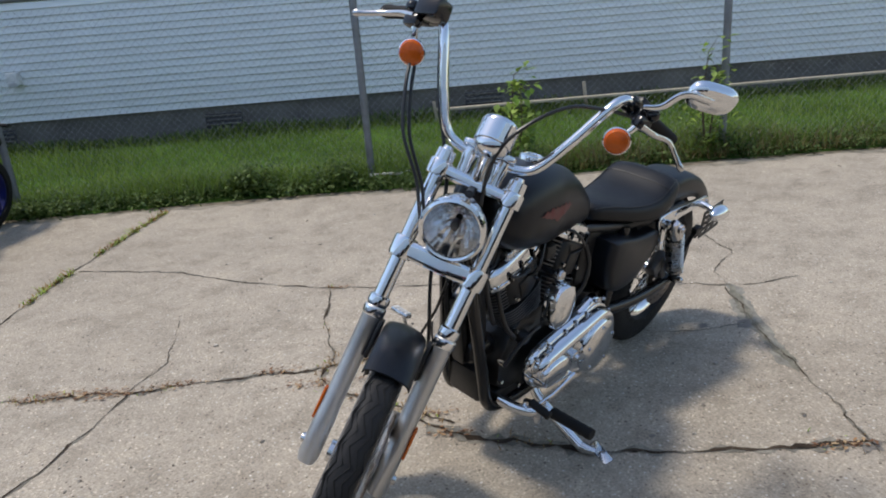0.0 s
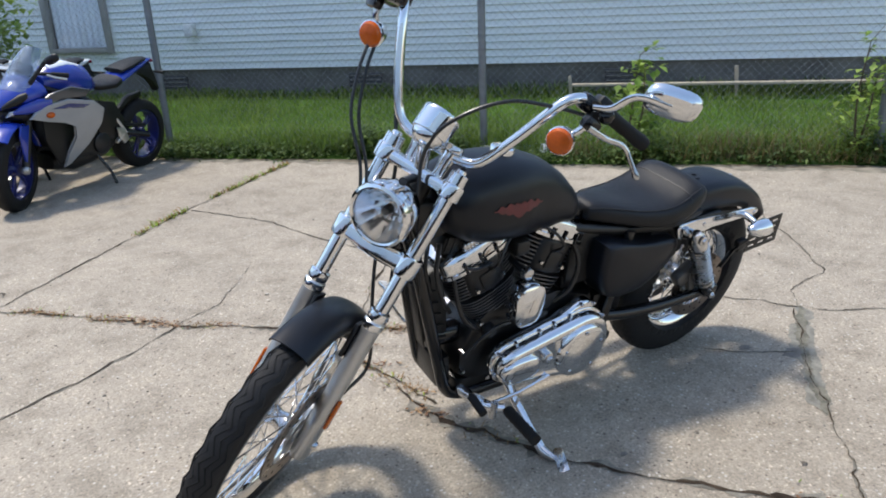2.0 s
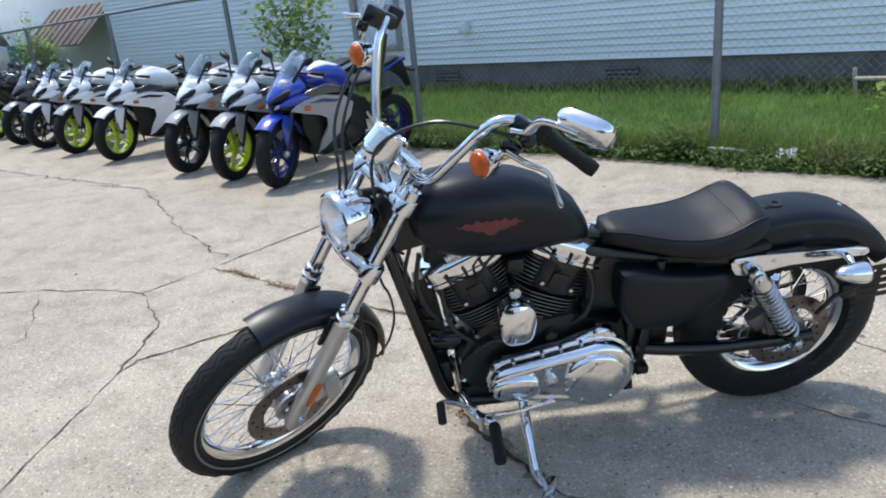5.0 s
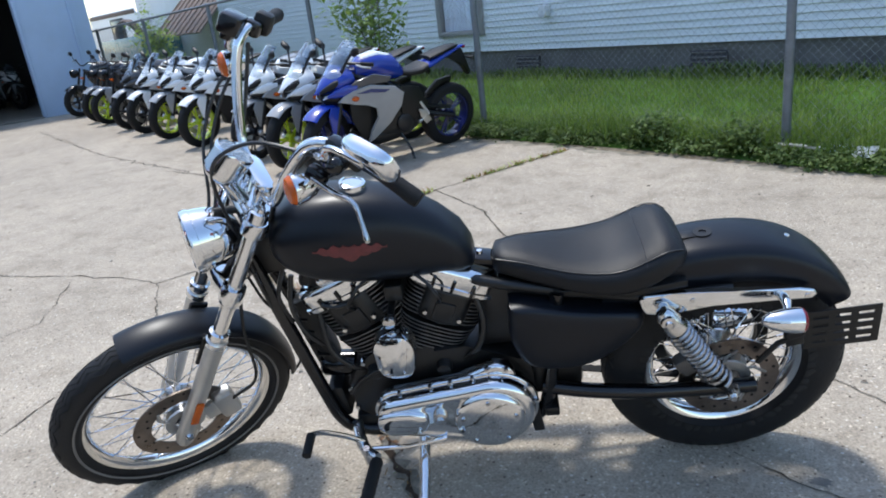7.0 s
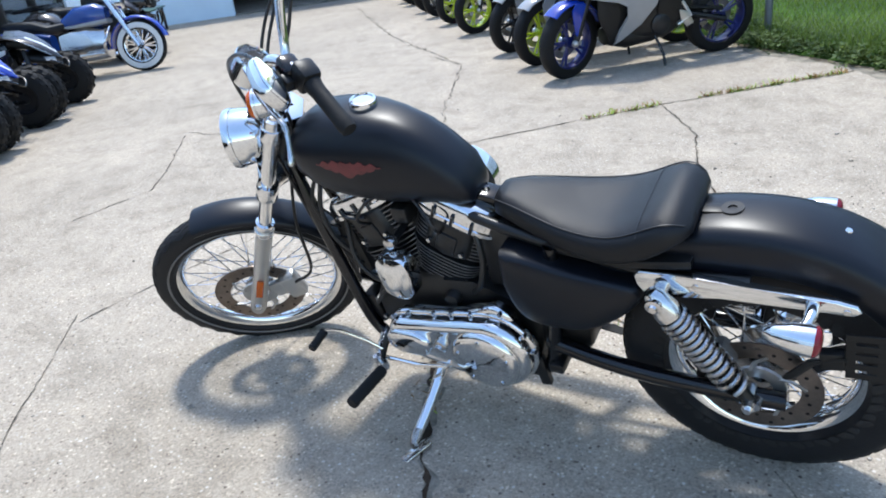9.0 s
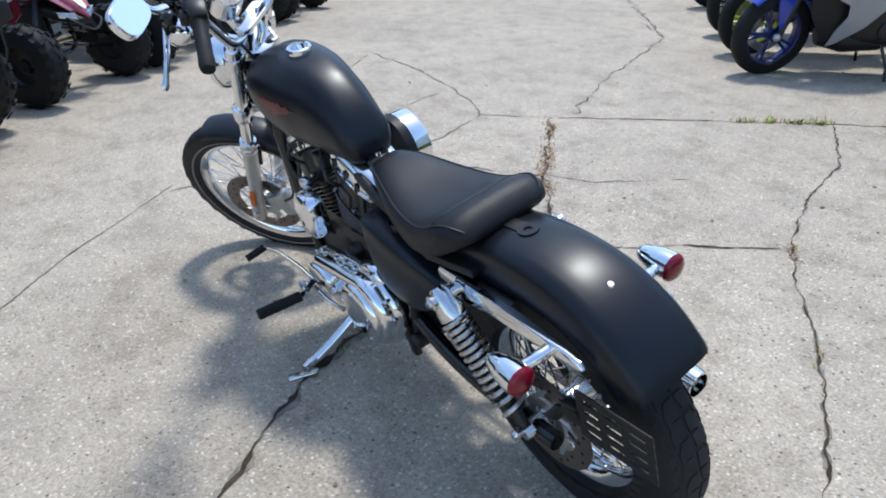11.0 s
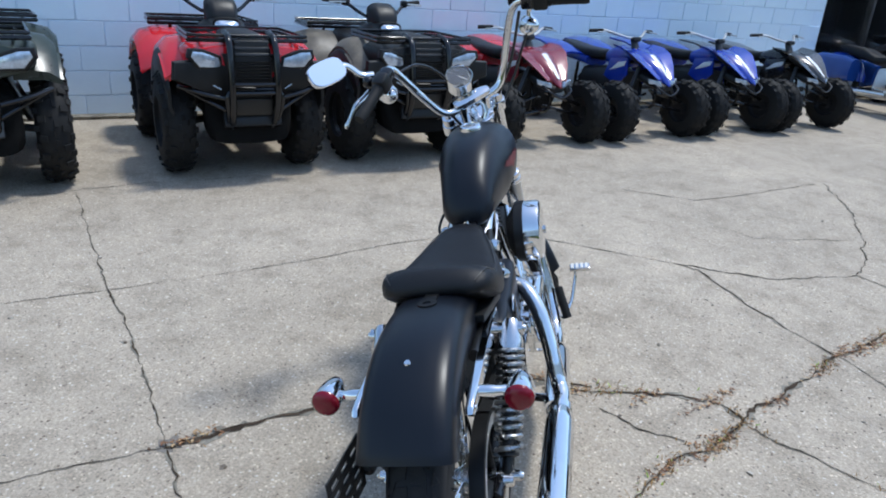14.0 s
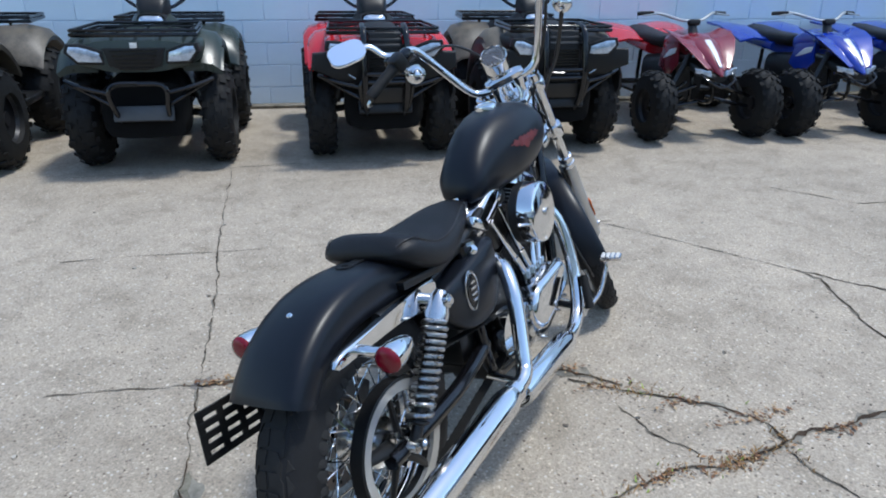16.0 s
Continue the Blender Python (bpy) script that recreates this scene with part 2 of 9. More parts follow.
def tube(bm, pts, r, n=10, caps=True, loop=False, flat=1.0):
    """A round bar along the points; r may be a list."""
    p = [Vector(q) for q in pts]
    k = len(p)
    rr = r if isinstance(r, (list, tuple)) else [r] * k
    tang = [(p[(i + 1) % k] - p[i - 1]) if loop else (p[min(i + 1, k - 1)] - p[max(i - 1, 0)]) for i in range(k)]
    t0 = tang[0].normalized()
    side = t0.orthogonal().normalized()
    rings = []
    for q, t, rad in zip(p, tang, rr):
        t = t.normalized()
        side = (side - t * side.dot(t)).normalized()
        up = t.cross(side)
        rings.append([q + side * (math.cos(a) * rad) + up * (math.sin(a) * rad * flat) for a in (2 * math.pi * i / n for i in range(n))])
    ring_faces(bm, rings, caps=caps, loop=loop)
    return bm


def lathe(bm, prof, m=Matrix.Identity(4), n=28, loop=False):
    """Turns a profile of (radius, height) round the z axis of m. loop: the profile closes on itself."""
    rings = []
    for i in range(n):
        a = 2 * math.pi * i / n
        rings.append([m @ Vector((r * math.cos(a), r * math.sin(a), z)) for r, z in prof])
    ring_faces(bm, rings, closed=loop, caps=False, loop=True)
    bmesh.ops.remove_doubles(bm, verts=bm.verts, dist=1e-6)
    return bm


def box(bm, size, m=Matrix.Identity(4), bev=0.0, seg=2):
    tmp = bmesh.new()
    bmesh.ops.create_cube(tmp, size=1.0, matrix=Matrix.Diagonal((*size, 1)))
    if bev:
        bmesh.ops.bevel(tmp, geom=list(tmp.edges), offset=bev, segments=seg, profile=0.5, affect="EDGES")
    join(bm, tmp, m)
    return bm


def join(bm, tmp, m=Matrix.Identity(4)):
    """Adds the bmesh tmp, moved by m, to bm."""
    made = {v: bm.verts.new(m @ v.co) for v in tmp.verts}
    for f in tmp.faces:
        bm.faces.new([made[v] for v in f.verts])
    tmp.free()
    return bm


def prism(bm, outline, thick, m=Matrix.Identity(4), bev=0.0, seg=2):
    """A flat outline in x, y, thick in z about 0, with rounded edges."""
    tmp = bmesh.new()
    lo = [tmp.verts.new((x, y, -thick / 2)) for x, y in outline]
    hi = [tmp.verts.new((x, y, thick / 2)) for x, y in outline]
    k = len(lo)
    tmp.faces.new(list(reversed(lo)))
    tmp.faces.new(hi)
    for i in range(k):
        tmp.faces.new((lo[i], lo[(i + 1) % k], hi[(i + 1) % k], hi[i]))
    if bev:
        ed = [e for e in tmp.edges if abs(e.verts[0].co.z - e.verts[1].co.z) < 1e-7]
        bmesh.ops.bevel(tmp, geom=ed, offset=bev, segments=seg, profile=0.5, affect="EDGES")
    join(bm, tmp, m)
    return bm


def ball(bm, r, m, u=16, v=10, scale=(1, 1, 1)):
    tmp = bmesh.new()
    bmesh.ops.create_uvsphere(tmp, u_segments=u, v_segments=v, radius=r, matrix=Matrix.Diagonal((*scale, 1)))
    return join(bm, tmp, m)


def rounded(w, h, p, n=28):
    """A rounded rectangle (superellipse) about 0."""
    out = []
    for i in range(n):
        a = 2 * math.pi * i / n
        c, s = math.cos(a), math.sin(a)
        out.append((w * math.copysign(abs(c) ** (2 / p), c), h * math.copysign(abs(s) ** (2 / p), s)))
    return out


def axis_at(p, d):
    """A pose at p whose z axis runs along d."""
    return Matrix.Translation(p) @ Vector(d).to_track_quat("Z", "Y").to_matrix().to_4x4()


def bar(bm, a, b, r, n=10):
    return tube(bm, [a, b], r, n)


XZ = Matrix(((1, 0, 0, 0), (0, 0, -1, 0), (0, 1, 0, 0), (0, 0, 0, 1)))  # outline x, y -> x, z; thickness along y
SIDE = Matrix(((1, 0, 0, 0), (0, 0, 1, 0), (0, 1, 0, 0), (0, 0, 0, 1)))  # axis z -> y

# ---- the lot: x along the buildings, y from the house to the block wall ----
LOT = pose(0, 0, 0, 0, 0, -40)


def at_lot(x, y, z=0.0, turn=0.0):
    return LOT @ pose(x, y, z, 0, 0, turn)


# the house and its fence, and the block wall, stand slightly askew to the yard
HOUSE = LOT @ pose(4.5, -3.0, 0, 0, 0, 3.5) @ Matrix.Translation((-4.5, 3.0, 0))
WALL = LOT @ pose(0, 5.55, 0, 0, 0, -3.5) @ Matrix.Translation((0, -5.55, 0))


def at_house(x, y, z=0.0, turn=0.0):
    return HOUSE @ pose(x, y, z, 0, 0, turn)


def at_wall(x, y, z=0.0, turn=0.0):
    return WALL @ pose(x, y, z, 0, 0, turn)



# ---- ground ----
def ground_sheet():
    bm = bmesh.new()
    xs = [-400, -60, -20, -8, 0, 8, 20, 60, 400]
    grid = [[bm.verts.new((x, y, 0)) for y in xs] for x in xs]
    for i in range(len(xs) - 1):
        for j in range(len(xs) - 1):
            bm.faces.new((grid[i][j], grid[i + 1][j], grid[i + 1][j + 1], grid[i][j + 1]))
    return tagged(part("ground", bm, CONCRETE), "weathered pale concrete yard with exposed aggregate and cracks", "concrete", kind="structure")


ground = ground_sheet()
rng = random.Random(4)


def wander(pts, step=0.05, amp=0.018):
    """A jagged line through the nodes of a crack: slow drift with small kinks on it."""
    out = []
    seed = rng.uniform(0, 100)
    run = 0.0
    for a, b in zip(pts, pts[1:]):
        a, b = Vector(a), Vector(b)
        d = b - a
        k = max(1, int(d.length / (step * 0.45)))
        side = Vector((-d.y, d.x)).normalized()
        for i in range(k):
            f = i / k
            ease = min(1.0, 6 * f, 6 * (1 - f))
            n = noise.noise((seed, (run + f * d.length) * 7.0, 0.0)) * 1.5 + noise.noise((seed, (run + f * d.length) * 26.0, 5.0)) * 0.7
            out.append(a + d * f + side * (n * amp * ease + rng.uniform(-0.0015, 0.0015)))
        run += d.length
    return out + [Vector(pts[-1])]


def crack(pts, width, amp=0.018, step=0.05, weeds=0):
    """A dirt-filled crack: a ragged dark ribbon with a worn, paler lip beside it."""
    line = wander(pts, step, amp)
    for name, mat, grow, z in (("crack_edge", CRACK_EDGE, 2.1, 0.002), ("crack", CRACK, 1.0, 0.004)):
        bm = bmesh.new()
        rows = []
        for i, p in enumerate(line):
            d = (line[min(i + 1, len(line) - 1)] - line[max(i - 1, 0)]).normalized()
            s = Vector((-d.y, d.x))
            end = 0.25 if i in (0, len(line) - 1) else max(0.18, min(1.15, 0.72 + 1.6 * noise.noise((p.x * 6.0, p.y * 6.0, 3.0))))
            a, b = (0.47 * width * grow * end * rng.choice((0.15, 0.4, 0.8, 1.1)) * rng.uniform(0.6, 1.1) for _ in range(2))
            rows.append((bm.verts.new((*(p + s * a), z)), bm.verts.new((*(p - s * b), z))))
        for (a, b), (c, d) in zip(rows, rows[1:]):
            bm.faces.new((a, b, d, c))
        part(name, bm, mat, ground)
    if weeds:
        tufts.append((line, weeds, width))


tufts = []
# wide cracks beside the machine, full of grit and dead leaves
crack([(2.56, -1.86), (2.27, -1.65), (2.00, -1.44), (1.77, -1.26), (1.46, -1.07), (1.25, -0.95), (1.11, -0.86)], 0.023, 0.02, weeds=120)
crack([(1.11, -0.86), (0.97, -0.81), (0.81, -0.67), (0.66, -0.59), (0.50, -0.51)], 0.022, 0.015, weeds=130)
crack([(1.00, -0.16), (1.07, -0.38), (1.16, -0.62), (1.17, -0.76), (1.11, -0.86)], 0.028, 0.015, weeds=80)
crack([(1.06, -0.87), (0.98, -1.05), (0.88, -1.27), (0.74, -1.46)], 0.013, 0.015, weeds=12)
crack([(0.96, -0.37), (0.89, -0.50), (0.88, -0.67)], 0.006)
crack([(1.77, -1.27), (1.57, -1.42), (1.37, -1.85)], 0.005)
# slab joints and cracks between the machine and the parked rows
crack([(1.77, -1.26), (1.88, -1.15), (2.07, -0.99), (2.31, -0.81), (2.49, -0.70), (2.52, -0.57)], 0.014, 0.012)
crack([(2.53, 0.43), (2.54, 0.0), (2.52, -0.57)], 0.006, 0.012)
crack([(2.52, -0.57), (2.56, -1.10), (2.66, -1.25), (2.84, -1.52)], 0.014, 0.02)
crack([(2.84, -1.52), (2.55, -1.87), (2.20, -2.37), (1.94, -2.73)], 0.011, 0.010)
crack([(1.94, -2.73), (1.58, -3.20), (1.13, -3.73), (0.62, -4.31)], 0.011, 0.010, weeds=330)
crack([(2.84, -1.52), (3.04, -1.60), (3.55, -1.68), (4.30, -1.72), (4.95, -1.65)], 0.010, 0.02)
crack([(3.84, -0.14), (3.86, -0.68), (4.20, -1.00), (4.90, -1.58)], 0.008, 0.015)
crack([(3.40, -0.63), (3.20, -1.02), (3.50, -1.62)], 0.005, 0.015)
crack([(2.54, -2.02), (2.70, -2.20), (2.95, -2.55), (3.20, -2.85), (3.60, -3.50), (4.06, -4.22), (4.80, -4.60)], 0.010, 0.03)
crack([(4.06, -4.22), (6.40, -5.75), (10.0, -8.70)], 0.014, 0.05)
# under the side stand and round the rear wheel
crack([(1.08, -0.33), (1.02, -0.08), (0.90, 0.12), (0.79, 0.28), (0.66, 0.42), (0.53, 0.53), (0.38, 0.66), (0.17, 0.83)], 0.040, 0.012, weeds=22)
crack([(0.39, 2.24), (0.64, 2.05), (0.94, 1.76), (1.25, 1.48), (1.68, 1.14), (2.03, 0.90), (2.30, 0.66), (2.61, 0.40)], 0.005, 0.008)
crack([(1.92, 2.92), (1.28, 2.17), (0.94, 1.76), (0.68, 1.41), (0.42, 1.10), (0.17, 0.82)], 0.009, 0.012)
crack([(0.17, 0.82), (0.02, 0.65), (-0.13, 0.46), (-0.30, 0.24), (-0.67, -0.15)], 0.010, 0.014)
crack([(1.11, 3.56), (1.60, 3.15), (1.92, 2.93), (2.22, 2.72), (2.75, 2.20), (3.00, 1.91)], 0.007, 0.012)
crack([(-0.19, 1.18), (-0.01, 1.02), (0.17, 0.83)], 0.008, 0.014)
crack([(-0.02, -0.10), (-0.18, 0.04), (-0.36, 0.13)], 0.008, 0.012)
crack([(-0.70, -0.16), (-0.81, -0.29), (-1.15, -0.39), (-1.36, -0.75), (-1.65, -1.29)], 0.007, 0.014)
crack([(-0.70, -0.15), (-0.78, -0.06), (-1.01, 0.04)], 0.008, 0.014)
crack([(1.56, -3.18), (1.12, -2.63), (0.95, -2.19), (0.69, -1.73), (0.45, -1.45), (0.22, -1.24), (0.02, -1.03), (-0.28, -0.62), (-0.49, -0.40), (-0.70, -0.15)], 0.012, 0.02, weeds=16)
crack([(0.84, -1.32), (0.65, -1.62)], 0.006, 0.012)


def stain(x, y, r, z=0.0015):
    bm = bmesh.new()
    n = 22
    vs = [bm.verts.new((x + r * rng.uniform(0.6, 1.2) * math.cos(2 * math.pi * i / n), y + r * rng.uniform(0.4, 0.9) * math.sin(2 * math.pi * i / n), z)) for i in range(n)]
    bm.faces.new(vs)
    part("stain", bm, OIL, ground)


OIL = plain("dark_stain", (0.20, 0.18, 0.155), 0.85, vary=0.35, scale=18, bump=0.3)
for sx, sy, sr in ((-0.36, 0.13, 0.06), (0.19, 0.83, 0.05), (0.60, 0.35, 0.012), (-0.22, 0.02, 0.03), (0.74, 0.72, 0.008), (0.5, -0.75, 0.012)):
    stain(sx, sy, sr)


def damp_band(pts, width, tone, z):
    """A darker, mossy damp band along a crack, with an uneven soft rim."""
    line = wander(pts, 0.016 if width < 0.05 else 0.06, 0.006)
    bm = bmesh.new()
    rows, n = [], len(line) - 1
    sides = [[1.0, 0.0], [1.0, 0.0]]
    for i, p in enumerate(line):
        d = (line[min(i + 24, n)] - line[max(i - 24, 0)]).normalized()
        s = Vector((-d.y, d.x))
        w = width * min(1.0, 4.0 * math.sin(math.pi * i / n))
        for k in sides:
            k[1] = k[1] * 0.6 + rng.uniform(-0.16, 0.16)
            k[0] = min(1.3, max(0.45, k[0] + k[1] - (k[0] - 0.9) * 0.15))
        rows.append((bm.verts.new((*(p + s * w * sides[0][0]), z)), bm.verts.new((*(p - s * w * sides[1][0]), z))))
    for (a, b), (c, d) in zip(rows, rows[1:]):
        bm.faces.new((a, b, d, c))
    part("stain", bm, tone, ground)


DAMP_RIM = plain("damp_rim", (0.255, 0.240, 0.200), 0.85, vary=0.35, scale=24, fine=140, bump=0.4, spec=0.25)
DAMP = plain("damp_moss_stain", (0.195, 0.182, 0.140), 0.78, vary=0.45, scale=26, fine=140, bump=0.4, spec=0.25)
BAND = [(-0.72, -0.16), (-0.46, 0.07), (-0.28, 0.26), (-0.10, 0.48)]
damp_band(BAND, 0.036, DAMP_RIM, 0.001)
damp_band(BAND, 0.022, DAMP, 0.0016)
DIRT = plain("blown_dirt", (0.235, 0.195, 0.140), 0.95, vary=0.5, scale=14, fine=120, bump=0.5, spec=0.15)
DIRT_PALE = plain("thin_blown_dirt", (0.295, 0.262, 0.205), 0.95, vary=0.45, scale=9, fine=120, bump=0.5, spec=0.15)
VERGE = [tuple((HOUSE @ Vector((x, -2.96, 0))).xy) for x in (-6.5, -4.0, -2.0, 0.0, 2.0, 4.0, 6.0, 9.0, 12.0)]
damp_band(VERGE, 0.17, DIRT_PALE, 0.0012)
damp_band(VERGE, 0.08, DIRT, 0.0018)


def litter():
    """Grit, chips and dead leaves strewn over the concrete."""
    r = random.Random(21)
    bm = bmesh.new()
    for _ in range(1500):
        x, y = r.gauss(0.6, 1.5), r.gauss(-0.7, 1.6)
        s = r.uniform(0.0015, 0.0045) * (2.2 if r.random() < 0.06 else 1.0)
        a = r.uniform(0, 6.28)
        pts = [(x + s * k * math.cos(a + i * 1.257), y + s * k * math.sin(a + i * 1.257)) for i, k in enumerate((1.0, 0.7, 1.1, 0.8, 1.0))]
        top = [bm.verts.new((px, py, s * r.uniform(0.5, 0.9))) for px, py in pts]
        low = [bm.verts.new((px + (px - x) * 0.3, py + (py - y) * 0.3, 0.0)) for px, py in pts]
        bm.faces.new(top)
        for i in range(5):
            j = (i + 1) % 5
            bm.faces.new((low[i], low[j], top[j], top[i]))
    m, n, l, b = nodes_of("grit")
    geo = n.new("ShaderNodeNewGeometry")
    l.new(ramp(n, l, geo.outputs["Random Per Island"], [(0.0, (0.10, 0.08, 0.06)), (0.5, (0.30, 0.26, 0.21)), (1.0, (0.52, 0.48, 0.41))]).outputs[0], b.inputs["Base Color"])
    b.inputs["Roughness"].default_value = 0.9
    tagged(part("grit", bm, m), "loose grit and small chips strewn on concrete", "grit", kind="stuff")


litter()


def leaf_litter():
    """Dead leaf flakes and husks heaped in the widest cracks."""
    r = random.Random(33)
    bm = bmesh.new()
    heaps = [(1.90, -1.37, 0.055, 110), (1.80, -1.28, 0.03, 40), (2.02, -1.47, 0.05, 60), (1.17, -0.74, 0.05, 90), (1.10, -0.52, 0.03, 40), (0.92, -0.77, 0.045, 90), (1.28, -0.98, 0.03, 50),
             (0.72, -0.62, 0.04, 50), (1.03, -0.28, 0.03, 40), (2.36, -1.72, 0.04, 70), (1.60, -1.17, 0.035, 50), (0.60, -1.62, 0.03, 30), (0.24, 0.79, 0.03, 40), (1.04, -0.12, 0.03, 40)]
    for hx, hy, spread, count in heaps:
        for _ in range(count):
            along_it, across = r.gauss(0, spread * 1.6), r.gauss(0, spread * 0.45)
            x, y = hx + 0.80 * along_it - 0.6 * across, hy - 0.6 * along_it - 0.80 * across
            a, ln = r.uniform(0, 6.28), r.uniform(0.004, 0.013)
            w, z, tip = ln * r.uniform(0.25, 0.5), r.uniform(0.004, 0.010), r.uniform(-0.002, 0.006)
            dx, dy = math.cos(a), math.sin(a)
            bm.faces.new([bm.verts.new(q) for q in ((x - dx * ln, y - dy * ln, z), (x - dy * w, y + dx * w, z + tip), (x + dx * ln, y + dy * ln, z + tip * 0.5), (x + dy * w, y - dx * w, z + tip * 0.8))])
    m, n, l, b = nodes_of("dead_leaves")
    geo = n.new("ShaderNodeNewGeometry")
    l.new(ramp(n, l, geo.outputs["Random Per Island"], [(0.0, (0.07, 0.035, 0.018)), (0.45, (0.20, 0.095, 0.045)), (0.8, (0.34, 0.19, 0.085)), (1.0, (0.46, 0.34, 0.19))]).outputs[0], b.inputs["Base Color"])
    b.inputs["Roughness"].default_value = 0.85
    tagged(part("leaf_litter", bm, m), "reddish brown dead leaves heaped in the cracks", "leaf litter", kind="stuff")


leaf_litter()


def tuft_mesh():
    """Dry and green weeds along the open cracks."""
    bm_dry, bm_green = bmesh.new(), bmesh.new()
    r = random.Random(8)
    for line, count, width in tufts:
        centres = [r.randrange(len(line) - 1) for _ in range(max(2, count // 16))]
        for _ in range(count * 2):
            i = min(len(line) - 2, max(0, int(r.gauss(r.choice(centres), 1.6))))
            p = line[i].lerp(line[i + 1], r.random())
            x, y = p.x + r.gauss(0, width), p.y + r.gauss(0, width)
            h, a, w = r.uniform(0.004, 0.02) * (1.0 if y > -1.9 else 2.1), r.uniform(0, 6.28), r.uniform(0.0012, 0.003) * (1.0 if y > -1.9 else 1.8)
            bm = bm_dry if r.random() < (0.86 if y > -2.0 else 0.5) else bm_green
            dx, dy = math.cos(a), math.sin(a)
            lean = r.uniform(0.3, 1.6) * h
            bm.faces.new([bm.verts.new(q) for q in ((x - dy * w, y + dx * w, 0.003), (x + dy * w, y - dx * w, 0.003), (x + dx * lean * 0.6 + dy * w, y + dy * lean * 0.6 - dx * w, h * 0.7), (x + dx * lean, y + dy * lean, h))])
    tagged(part("dry_weeds", bm_dry, DRY_WEED), "dry brown weeds rooted in the concrete cracks", "weeds", kind="stuff")
    tagged(part("green_weeds", bm_green, LEAF), "small green weeds rooted in the concrete joint", "weeds", kind="stuff")


tuft_mesh()

# ---- lawn, fence and house ----
FENCE_Y, HOUSE_Y = -3.20, -5.35


def verge_edge(x):
    """Where the concrete gives way to the weeds."""
    return -2.95 + 0.045 * math.sin(x * 1.7) + 0.03 * math.sin(x * 0.6 + 1.0)


def lawn():
    bm = bmesh.new()
    xs = [-40 + i * 1.0 for i in range(70)]
    r = random.Random(2)
    rows = []
    for x in xs:
        e = verge_edge(x) - 0.02 + r.uniform(-0.03, 0.03)
        rows.append([bm.verts.new(HOUSE @ Vector((x, y, z))) for y, z in ((e, 0.004), (e - 0.12, 0.03), (-3.6, 0.085), (-4.5, 0.17), (-5.42, 0.26), (-30, 0.26))])
    for a, b in zip(rows, rows[1:]):
        for i in range(5):
            bm.faces.new((a[i], b[i], b[i + 1], a[i + 1]))
    return tagged(part("lawn", bm, SOIL), "narrow strip of green lawn between yard and house", "lawn", kind="structure")


lawn()


def lawn_height(y):
    return 0.03 + max(0.0, (-3.0 - y)) * 0.094


def blades(name, label, mat, n, xr, yr, hr, wr, seed, droop=0.5, dense_front=False):
    """Many leaning blades or leaves as one mesh."""
    r = np.random.RandomState(seed)
    x = r.uniform(*xr, n)
    y = yr[1] - (yr[1] - yr[0]) * (r.uniform(0, 1, n) ** (1.6 if dense_front else 1.0))
    clump = 0.6 + 0.8 * (0.5 + 0.5 * np.sin(x * 2.3 + 1.7 * np.sin(x * 0.7)) * np.cos(y * 3.1 + x))
    h = r.uniform(*hr, n) * clump
    w = r.uniform(*wr, n)
    a = r.uniform(0, 2 * np.pi, n)
    le = h * r.uniform(0.1, droop, n) * 1.5
    z = np.array([lawn_height(v) for v in y]) - 0.01
    dx, dy = np.cos(a), np.sin(a)
    m = np.array(HOUSE)
    p = np.stack([np.stack([x - dy * w, y + dx * w, z], 1), np.stack([x + dy * w, y - dx * w, z], 1),
                  np.stack([x + dx * le * 0.5 + dy * w * 0.8, y + dy * le * 0.5 - dx * w * 0.8, z + h * 0.65], 1),
                  np.stack([x + dx * le * 0.5 - dy * w * 0.8, y + dy * le * 0.5 + dx * w * 0.8, z + h * 0.65], 1),
                  np.stack([x + dx * le, y + dy * le, z + h], 1)], 1)
    verts = p.reshape(-1, 3) @ m[:3, :3].T + m[:3, 3]
    k = np.arange(n) * 5
    faces = [f for b in k.tolist() for f in ((b, b + 1, b + 2, b + 3), (b + 3, b + 2, b + 4))]
    me = bpy.data.meshes.new(name)
    me.from_pydata(verts.tolist(), [], faces)
    me.materials.append(mat)
    return tagged(new(name, me), label, "grass", kind="stuff")


blades("grass", "mown green lawn grass between fence and house", GRASS, 52000, (-7, 14), (-5.33, -3.1), (0.05, 0.11), (0.002, 0.0045), 1)
blades("dry_grass", "dead straw-coloured stalks among the verge weeds", DRY_GRASS, 3600, (-7, 0.9), (-3.42, -2.95), (0.05, 0.20), (0.0016, 0.004), 5, 0.95, True)
blades("foundation_weeds", "dark weeds along the foot of the house", WEED, 6500, (-7, 13), (-5.33, -5.10), (0.07, 0.16), (0.006, 0.014), 6, 0.8)
blades("tall_grass", "long uncut grass along the chain link fence", GRASS, 17000, (-7, 13), (-3.60, -3.02), (0.08, 0.21), (0.002, 0.004), 2, 0.7)


